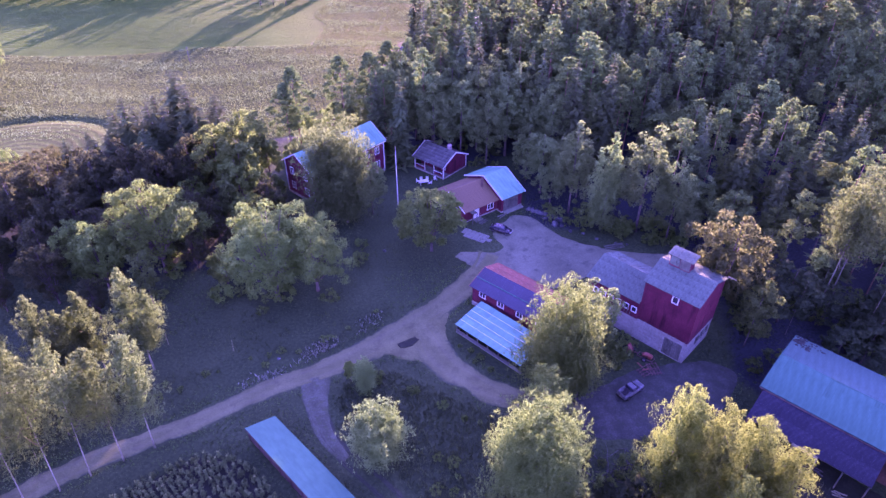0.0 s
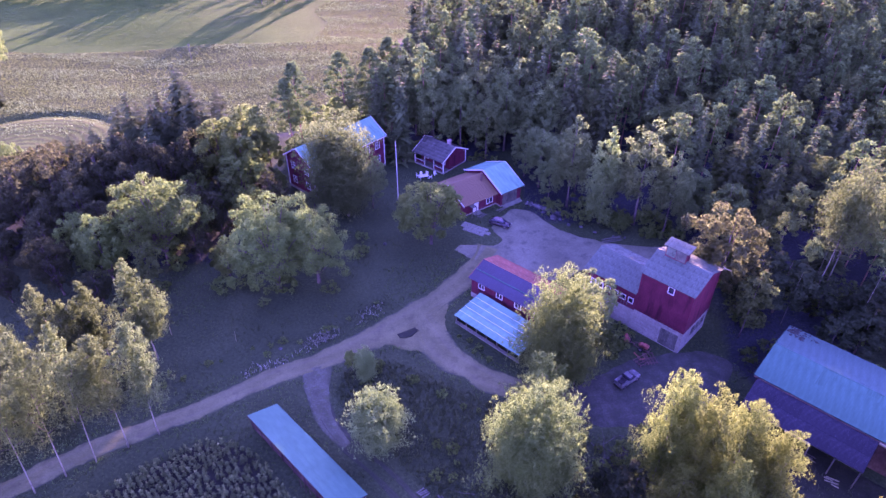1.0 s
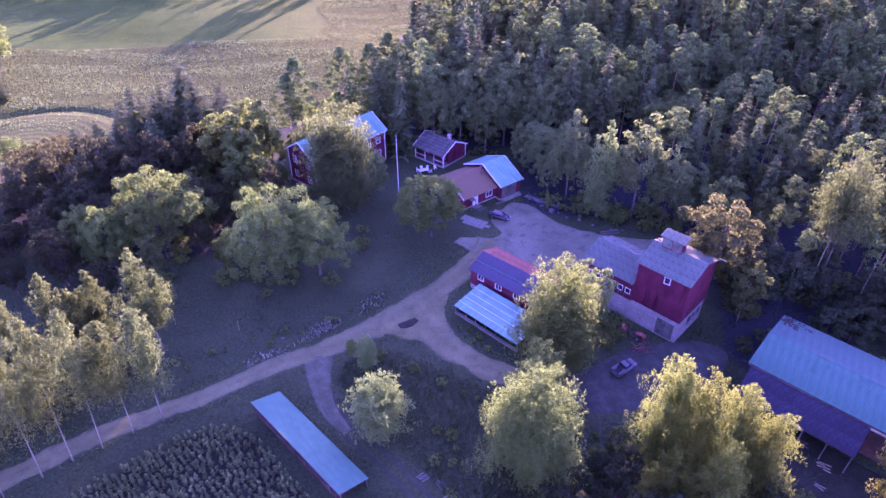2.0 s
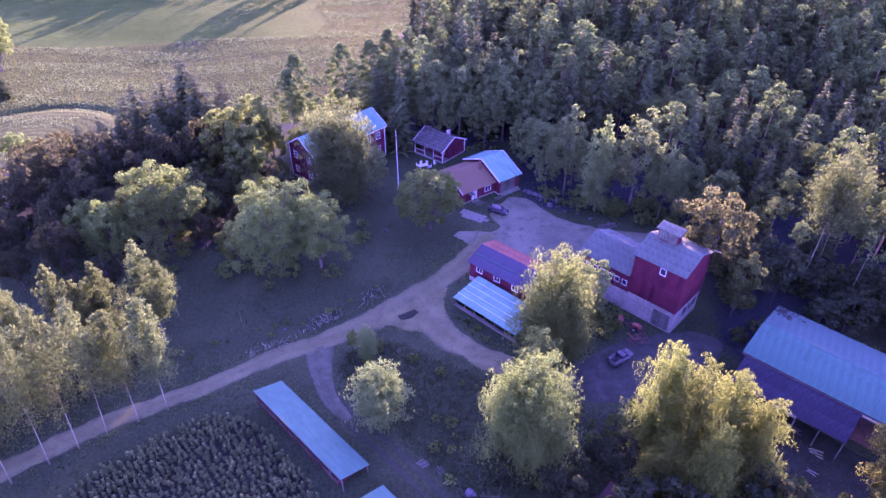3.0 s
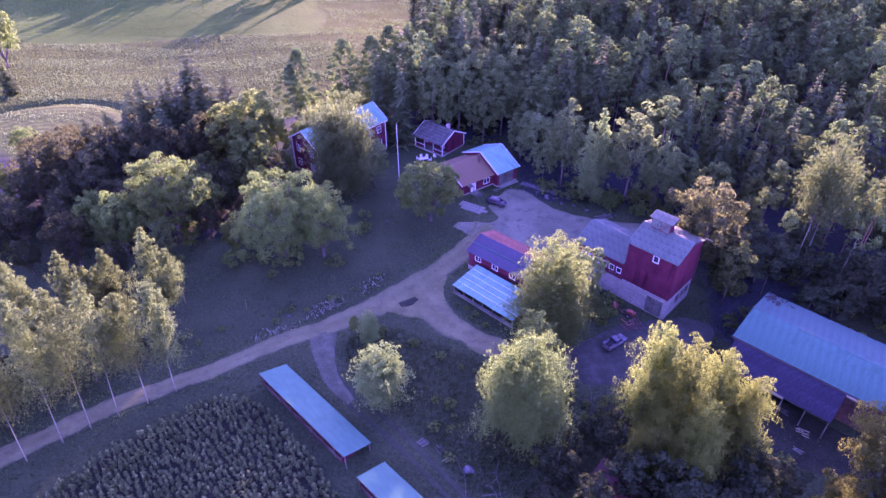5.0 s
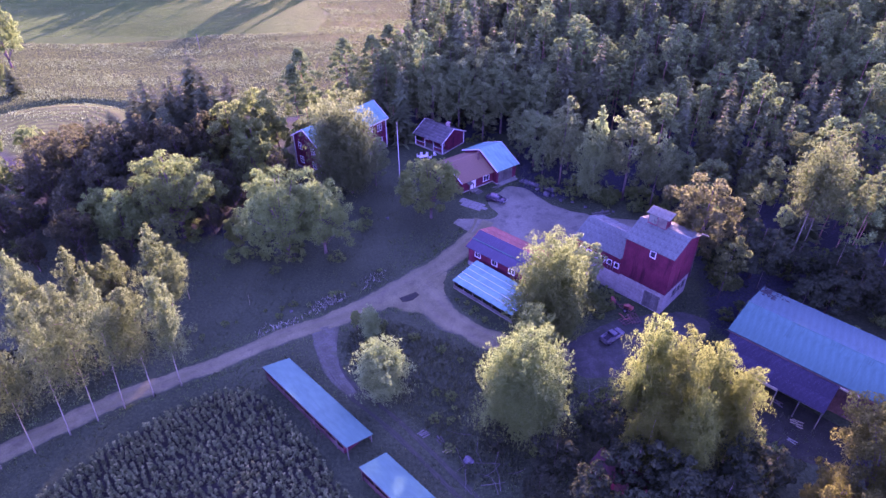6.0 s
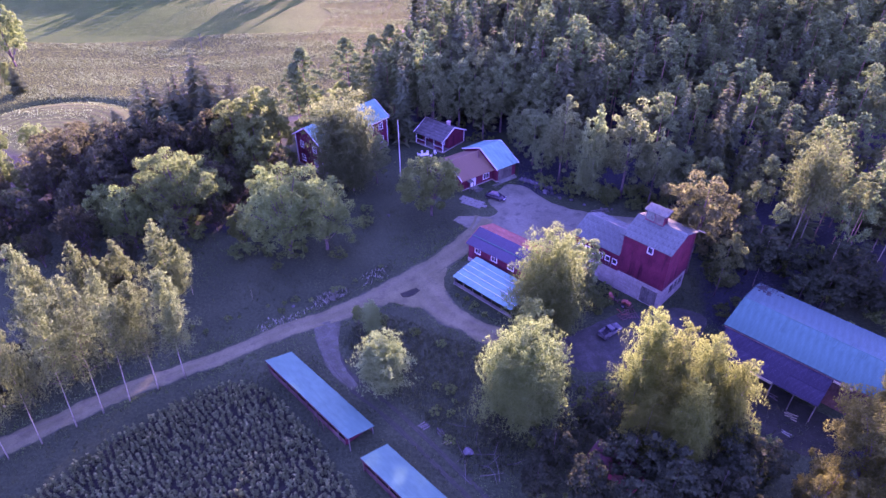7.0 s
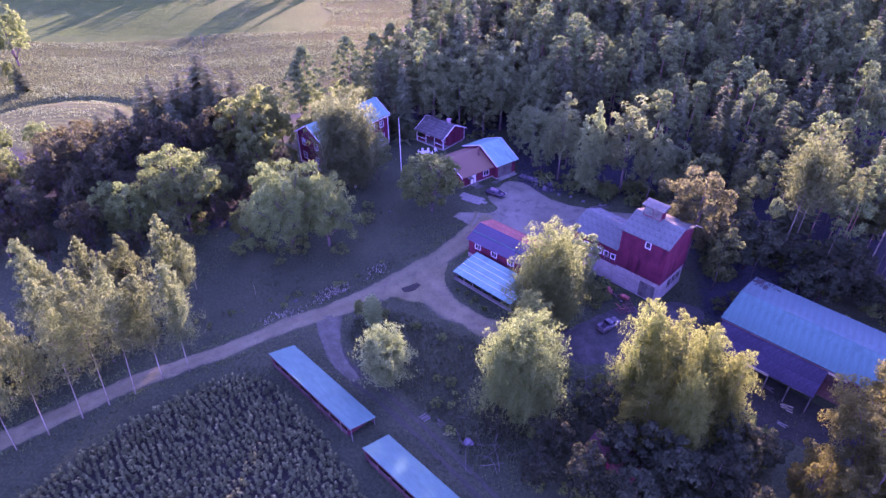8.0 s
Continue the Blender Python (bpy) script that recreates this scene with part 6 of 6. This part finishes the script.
    t = thing("paved_terrace", at(4.2, 102.9, -31), "terrace of pale concrete slabs before the red wing", "terrace")
    rng = random.Random(6)
    me = done("slab", boxes((0.02, 0.02, 0, 0.93, 0.93, 0.09), bevel=0.012), M["concrete"])
    for i in range(7):
        for j in range(3):
            if (i, j) not in ((0, 2), (6, 0), (6, 2)):
                part("slab", me, None, t, m=Matrix.Translation((i * 0.95, -0.95 * j - 0.6, 0.02)) @ pose(0, 0, 0, rng.uniform(-1, 1), rng.uniform(-1, 1), rng.uniform(-1.5, 1.5)))


terrace()


def stone_wall():
    rng = random.Random(4)
    t = thing("stone_wall", at(17.8, 110.0, -32), "low dry stone wall of grey boulders at the yard's edge", "wall")
    bm = bmesh.new()
    bmesh.ops.create_icosphere(bm, subdivisions=1, radius=0.5)
    for v in bm.verts:
        v.co *= 1 + 0.3 * noise.noise(v.co * 2.2)
    me = done("stone", bm, M["rock"])
    for i in range(26):
        part("stone", me, None, t, m=Matrix.Translation((i * 0.33, rng.uniform(-0.25, 0.25), 0.15 + 0.3 * (i % 2))) @ pose(0, 0, 0, rng.uniform(0, 360), rng.uniform(0, 360), 0) @ Matrix.Diagonal((rng.uniform(0.8, 1.3), rng.uniform(0.7, 1.1), 0.8, 1)))


stone_wall()


def tilted_planks(x, y, turn, n, label, mat="pale_wood", length=2.2):
    t = thing("plank_stack", at(x, y, turn), label, "planks")
    rng = random.Random(int(x * 10 + y))
    for i in range(n):
        part("plank", boxes((-length / 2, i * 0.32 - 0.09, 0, length / 2, i * 0.32 + 0.09, 0.05)), M[mat], t, m=pose(rng.uniform(-0.2, 0.2), 0, 0.03 + 0.05 * (i % 2), rng.uniform(-4, 4), rng.uniform(-3, 3), rng.uniform(-12, 12)))


tilted_planks(-2.2, 41.2, 35, 4, "grey boards lying in the weeds", "old_wood", length=1.2)
tilted_planks(-0.5, 40.4, -60, 3, "grey boards lying in the weeds", "old_wood", length=1.3)
tilted_planks(0.8, 38.6, 20, 2, "pale boards lying in the weeds", length=0.9)
tilted_planks(47.5, 47.3, -43, 4, "grey planks stored by the lean-to", "old_wood", 4)
tilted_planks(49.8, 42.8, -35, 4, "pale boards and scrap beside the lean-to", "pale_wood", 1.6)
tilted_planks(47.9, 40.2, -40, 3, "pale sheet scrap lying under the trees", "concrete", 1.2)
tilted_planks(12.5, 107.6, 36, 3, "boards leaning by the garage wall", "old_wood", 2.4)
tilted_planks(33.5, 96.2, 10, 5, "loose timber by the yard's edge", "old_wood", 4)
tilted_planks(8.3, 105.2, 36, 3, "bench boards below the window", "old_wood", 2.0)


def fallen_branches(x, y, n, seed, label):
    rng = random.Random(seed)
    t = thing("fallen_branch", at(x, y, 0), label, "branches", kind="stuff")
    bm = bmesh.new()
    for _ in range(n):
        a, l = rng.uniform(0, 6.28), rng.uniform(1.2, 4.2)
        p = Vector((rng.uniform(-3, 3), rng.uniform(-2.5, 2.5), 0.1))
        d = Vector((math.cos(a), math.sin(a), rng.uniform(-0.02, 0.25)))
        s = Vector((-d.y, d.x, 0)) * rng.uniform(-0.3, 0.3)
        tube(bm, [p, p + d * l * 0.5 + s, p + d * l], [0.05, 0.04, 0.015], 5)
    part("branches", bm, M["old_wood"], t)


fallen_branches(22.5, 47.8, 26, 3, "heap of bare grey branches on the ground")
fallen_branches(18.5, 44.5, 20, 4, "heap of bare grey branches on the ground")
fallen_branches(6.0, 34.5, 12, 5, "fallen bare branches in the weeds")
fallen_branches(4.8, 40.0, 8, 6, "fallen bare branches in the weeds")


def farm_implement(m, label, seed):
    """An old implement: drum, frame, drawbar and spoked wheels."""
    t = thing("farm_implement", m, label, "machine", "old farm implements")
    bm = bmesh.new()
    bmesh.ops.create_cone(bm, cap_ends=True, segments=14, radius1=0.62, radius2=0.62, depth=0.5, matrix=Matrix.Translation((0, 0, 0.95)) @ pose(0, 0, 0, 60, 0, 20))
    part("drum", bm, M["orange"], t, "orange-red painted drum")
    part("hopper", boxes((-1.0, -0.4, 0.7, -0.35, 0.4, 1.25), bevel=0.08), M["orange"], t)
    part("frame", boxes((-1.3, -0.5, 0.45, 1.3, -0.4, 0.55), (-1.3, 0.4, 0.45, 1.3, 0.5, 0.55), (-1.3, -0.5, 0.46, -1.2, 0.5, 0.54), (1.2, -0.5, 0.46, 1.3, 0.5, 0.54)), M["iron"], t)
    part("drawbar", boxes((1.3, -0.06, 0.4, 2.6, 0.06, 0.52)), M["iron"], t)
    for y in (-0.65, 0.65):
        wheel(t, 0.0, y, 0.42, 0.16)


farm_implement(at(29.6, 68.6, 70), "old orange-red farm implement in the long grass", 1)
farm_implement(at(31.6, 66.8, 140), "old orange-red farm implement beside the barn gate", 2)


def harrow(m):
    t = thing("harrow", m, "rusty red harrow frame leaning in the grass", "machine", "old farm implements")
    for i in range(4):
        part("bar", boxes((-1.2, i * 0.5 - 0.04, 0.35, 1.2, i * 0.5 + 0.04, 0.43)), M["iron"], t)
    for x in (-1.0, 0, 1.0):
        part("crossbar", boxes((x - 0.04, -0.1, 0.43, x + 0.04, 1.6, 0.5)), M["iron"], t)
    for i in range(12):
        x, y = -1.0 + (i % 3), (i // 3) * 0.5
        part("tine", boxes((x - 0.02, y - 0.02, -0.05, x + 0.02, y + 0.02, 0.35)), M["iron"], t)
    part("hitch", boxes((-0.06, 1.5, 0.4, 0.06, 2.6, 0.52)), M["orange"], t)


harrow(at(31.3, 63.4, 30))
harrow(at(33.0, 64.6, 100))


def tarp(x, y):
    bm = bmesh.new()
    bmesh.ops.create_grid(bm, x_segments=16, y_segments=12, size=1)
    for v in bm.verts:
        r = max(abs(v.co.x), abs(v.co.y))
        v.co = Vector((v.co.x * 1.6, v.co.y * 1.2, 0.05 + (1 - r ** 3) * 1.0 + 0.12 * noise.noise(v.co * 3)))
    ob = new("tarpaulin", done("tarpaulin", bm, M["blue_tarp"], True))
    ob.matrix_basis = at(x, y, 25)
    tagged(ob, "pale blue tarpaulin over a heap under the trees", "tarpaulin")


tarp(35.2, 44.2)


def field_post(x, y, h=6.5):
    t = thing("utility_pole", at(x, y, 0) @ Matrix.Translation((0, 0, float(rise(x, y)))), "thin grey wooden pole in the dry meadow", "pole")
    bm = bmesh.new()
    tube(bm, [(0, 0, -0.3), (0, 0, h)], [0.14, 0.09], 8)
    part("post", bm, M["old_wood"], t)
    part("crossarm", boxes((-0.6, -0.05, h - 0.5, 0.6, 0.05, h - 0.38)), M["old_wood"], t)


field_post(-82.8, 197.6)


def sapling_stake(x, y):
    t = thing("garden_stake", at(x, y, 0), "thin pale stake in the lawn", "stake")
    bm = bmesh.new()
    tube(bm, [(0, 0, -0.1), (0.05, 0, 1.2), (0.1, 0, 2.4)], [0.04, 0.035, 0.02], 6)
    part("pole", bm, M["pale_wood"], t)


sapling_stake(-33.5, 68.5)
sapling_stake(-44.5, 70.0)


# ---- bushes and undergrowth ----
def bushes(n, poly, seed, h=(1.0, 2.6), label=None):
    rng = random.Random(seed)
    xs, ys = [p[0] for p in poly], [p[1] for p in poly]
    made = 0
    for _ in range(n * 20):
        x, y = rng.uniform(min(xs), max(xs)), rng.uniform(min(ys), max(ys))
        if made >= n:
            return
        if not inside(poly, np.array(x), np.array(y)) or not bool(clear(x, y, 0.8)):
            continue
        plant(K["bush", rng.randrange(3)], x, y, rng.uniform(*h), rng.uniform(0, 6.28), rng.uniform(0.8, 1.3), label, "bush")
        made += 1


ISLAND = [(-15, 62), (-9, 64.5), (-3, 62), (1.5, 59), (8, 55.5), (14, 53), (14, 42), (10, 34), (4, 33.5), (-2, 42), (-8, 48), (-13, 53), (-16, 58)]
bushes(30, ISLAND, 1, (0.7, 1.8), "low weedy bush on the grassy island")
bushes(34, [(20, 110), (24, 103), (34, 97.5), (46, 96), (52, 97), (50, 104), (36, 106), (26, 112)], 2, (1.5, 3.5), "bush at the foot of the lindens")
bushes(40, [(-56, 80), (-20, 76), (-14, 82), (-16, 98), (-30, 106), (-56, 100), (-90, 100), (-90, 84)], 3, (1.2, 3.4), "garden bush below the trees")
bushes(46, [(18, 50), (34, 52), (42, 48), (46, 38), (40, 26), (20, 26), (10, 30), (12, 44)], 4, (1.0, 2.6), "undergrowth bush below the birches")
bushes(18, [(23, 76), (28, 72), (31, 70), (29, 66), (24, 66), (20, 70)], 5, (1.2, 3.0), "elder bush at the barn's foot")
bushes(40, [(46, 64), (60, 57), (80, 52), (88, 62), (70, 82), (50, 86)], 6, (1.5, 4.5), "young growth in the shade of the wood")
bushes(14, [(1, 80), (-1, 76), (0.2, 69), (6, 64), (12, 61), (17, 60), (18, 64), (10, 66)], 7, (0.6, 1.2), "low weeds beside the canopy")
bushes(16, [(-46, 56.5), (-20, 68.5), (-8, 77.5), (-10, 79.5), (-22, 71), (-46, 59.5)], 8, (0.5, 1.1), "pale weeds along the lawn's edge")
bushes(24, [(-36, 130), (-20, 136), (-8, 130), (-4, 136), (12, 124), (16, 130), (0, 140), (-36, 140)], 9, (1.5, 3.5), "bush behind the house")


def blades(name, pts, h, w, per, mat, label, seed, lean=0.5):
    """Grass as bent pointed blades in tufts, joined."""
    rng = np.random.default_rng(seed)
    p = np.repeat(pts, per, 0)
    n = len(p)
    hh = rng.uniform(0.5, 1.3, n) * h
    a, b = rng.uniform(0, 6.28, n), rng.uniform(0, 6.28, n)
    foot = p[:, :2] + rng.normal(0, w * 0.9, (n, 2))
    z = p[:, 2] - 0.03
    sx, sy = np.cos(a) * w * 0.5, np.sin(a) * w * 0.5
    tip = foot + np.stack([np.cos(b), np.sin(b)], 1) * (hh * rng.uniform(0.1, lean, n))[:, None]
    v = np.stack([np.column_stack([foot[:, 0] - sx, foot[:, 1] - sy, z]), np.column_stack([foot[:, 0] + sx, foot[:, 1] + sy, z]), np.column_stack([tip, z + hh])], 1).reshape(-1, 3)
    tagged(new(name, mesh_arrays(name, v, np.arange(len(v)).reshape(-1, 3), M[mat])), label, "grass", kind="stuff")


def scatter(n, box_, seed, keep=None, road=0.15):
    rng = np.random.default_rng(seed)
    x, y = rng.uniform(box_[0], box_[2], n), rng.uniform(box_[1], box_[3], n)
    ok = clear(x, y, road)
    if keep is not None:
        ok &= keep(x, y, rng)
    x, y = x[ok], y[ok]
    return np.column_stack([x, y, rise(x, y)])


CROP = [(-27.6, 48.9), (-24, 46.2), (-18.2, 40.0), (-13.6, 34.5), (-10.6, 30.1), (-4, 20), (-30, 10), (-55, 14), (-62, 22), (-53, 30), (-48, 36), (-44, 41), (-38, 46), (-33.0, 49)]
not_crop = lambda x, y: ~inside(CROP, x, y)
patchy = lambda x, y: np.sin(x / 3.1 + 1.7 * np.sin(y / 4.3)) + np.sin(y / 2.7 + 1.3 * np.sin(x / 5.1))
blades("lawn_grass", scatter(42000, (-75, 25, 60, 125), 1, lambda x, y, g: not_crop(x, y)), 0.22, 0.12, 2, "grass", "short dull green lawn grass", 2)
blades("rough_grass", scatter(16000, (-75, 22, 60, 118), 3, lambda x, y, g: not_crop(x, y) & (patchy(x, y) > 0.3)), 0.55, 0.14, 2, "grass", "rough tufted grass between the buildings", 4)
blades("island_weeds", scatter(9000, (-17, 32, 18, 66), 5, lambda x, y, g: inside(ISLAND, x, y)), 0.6, 0.2, 2, "grass", "rank weeds on the island", 6)
blades("dry_stalks", scatter(5000, (-70, 30, 50, 110), 7, lambda x, y, g: not_crop(x, y) & (patchy(x + 9, y) > 1.1)), 0.6, 0.08, 2, "dry_grass", "dry straw-coloured stalks in the grass", 8)
open_field = lambda x, y, g: (zones(x, y)[0] > 0.5) & (zones(x, y)[1] < 0.5) & (zones(x, y)[2] < 0.4)
blades("meadow_grass", scatter(230000, (-190, 118, 10, 285), 9, lambda x, y, g: open_field(x, y, g)), 0.34, 0.26, 1, "dry_grass", "dull dry meadow grass", 10, lean=0.9)
blades("meadow_straw", scatter(120000, (-190, 118, 10, 285), 11, lambda x, y, g: (zones(x, y)[0] > 0.5) & (zones(x, y)[1] < 0.5) & ((zones(x, y)[2] < 0.4) | (g.uniform(0, 1, len(x)) < 0.5)) & (patchy(x * 0.33 + 3, y * 1.2) > g.uniform(-0.6, 1.2, len(x)))), 0.42, 0.24, 2, "straw", "pale straw tussocks lying in swathes over the meadow", 12, lean=0.9)
blades("roadside_weeds", scatter(15000, (-56, 52, -6, 82), 17, lambda x, y, g: inside([(-30, 60), (-20.5, 67), (-13, 73), (-9.4, 76.2), (-10.4, 78.2), (-14, 75.8), (-21.5, 69.4), (-31, 63)], x, y) & (patchy(x * 1.5, y * 1.5) > g.uniform(-1.2, 1.6, len(x)))), 0.55, 0.18, 2, "pale_weed", "pale tall weeds along the road", 18)
blades("sown_grass", scatter(40000, (-200, 215, -30, 285), 13, lambda x, y, g: zones(x, y)[1] > 0.5), 0.16, 0.2, 2, "fresh_grass", "short green sown field", 14)


def by_the_road(x, y, near, far):
    """True between two distances from the edge of road and drive."""
    gap = np.full(np.shape(x), 99.0)
    for a in np.concatenate([main_line, branch_line])[::3]:
        gap = np.minimum(gap, np.hypot(x - a[0], y - a[1]) - a[2] / 2)
    return (gap > near) & (gap < far)


blades("verge_grass", scatter(40000, (-75, 26, 24, 92), 21, lambda x, y, g: not_crop(x, y) & by_the_road(x, y, -0.35, 1.7) & (patchy(x * 1.1, y * 1.1) > g.uniform(-2, 1, len(x)))), 0.36, 0.13, 2, "fresh_grass", "fresh green grass on the road's verges", 22)
blades("green_tufts", scatter(26000, (-75, 30, 60, 112), 23, lambda x, y, g: not_crop(x, y) & (patchy(x * 0.45 + 2, y * 0.45) > 0.7)), 0.28, 0.13, 2, "fresh_grass", "greener tufts in the lawn", 24)


def crop():
    """Bushy crop plants in loose rows, leafy to the ground, and pale tops painted as sunlit."""
    rng = np.random.default_rng(15)
    a = radians(-45)
    g = np.stack(np.meshgrid(np.arange(-60, 60, 0.9), np.arange(-60, 60, 0.66)), -1).reshape(-1, 2)
    g = g + rng.normal(0, 0.15, g.shape)
    x = g[:, 0] * math.cos(a) - g[:, 1] * math.sin(a) - 30
    y = g[:, 0] * math.sin(a) + g[:, 1] * math.cos(a) + 30
    ok = inside(CROP, x, y) & clear(x, y) & (y > 16) & (rng.uniform(0, 1, len(x)) < 0.93)
    x, y = x[ok], y[ok]
    n, per = len(x), 30
    h = rng.uniform(0.8, 1.6, n) * (0.9 + 0.2 * np.sin(x / 4) * np.sin(y / 5))
    q = rng.uniform(0.08, 1.0, n * per)
    az = rng.uniform(0, 6.28, n * per)
    spread = 0.36 * np.sqrt(1 - 0.75 * q) * rng.uniform(0.4, 1.0, n * per)
    c = np.repeat(np.column_stack([x, y, h * 0]), per, 0)
    c += np.column_stack([np.cos(az) * spread, np.sin(az) * spread, np.repeat(h, per) * q])
    nrm = unit(np.column_stack([np.cos(az) * 0.5, np.sin(az) * 0.5, np.ones(n * per)]) + rng.normal(0, 0.5, (n * per, 3)))
    k = rng.uniform(0.1, 0.2, n * per) * (0.75 + 0.5 * q)
    v, f = leaves(c, nrm, np.column_stack([np.cos(az), np.sin(az), rng.uniform(-0.5, 0.3, n * per)]), k * 1.3, k * 0.7)
    tagged(new("crop", mesh_arrays("crop", v, f, M["crop_leaf"])), "dense leafy field crop beside the sheds", "crop", kind="stuff")
    # pale leaves on the plant tops: sunlight put into their colour
    pick = rng.uniform(0, 1, n) < 0.7
    m = int(pick.sum())
    c = np.repeat(np.column_stack([x, y, h])[pick], 4, 0) + rng.normal(0, 0.09, (m * 4, 3))
    k = rng.uniform(0.08, 0.17, m * 4)
    v, f = leaves(c, unit(rng.normal(0, 1, (m * 4, 3))), rng.normal(0, 1, (m * 4, 3)), k, k)
    tagged(new("crop_tops", mesh_arrays("crop_tops", v, f, M["sunlit_tip"])), "pale crop tips, sunlight put into their colour", "crop", kind="stuff")


patch("crop_soil", CROP, 0.0, M["soil_and_shade"], "dark soil under the field crop", 12)
crop()
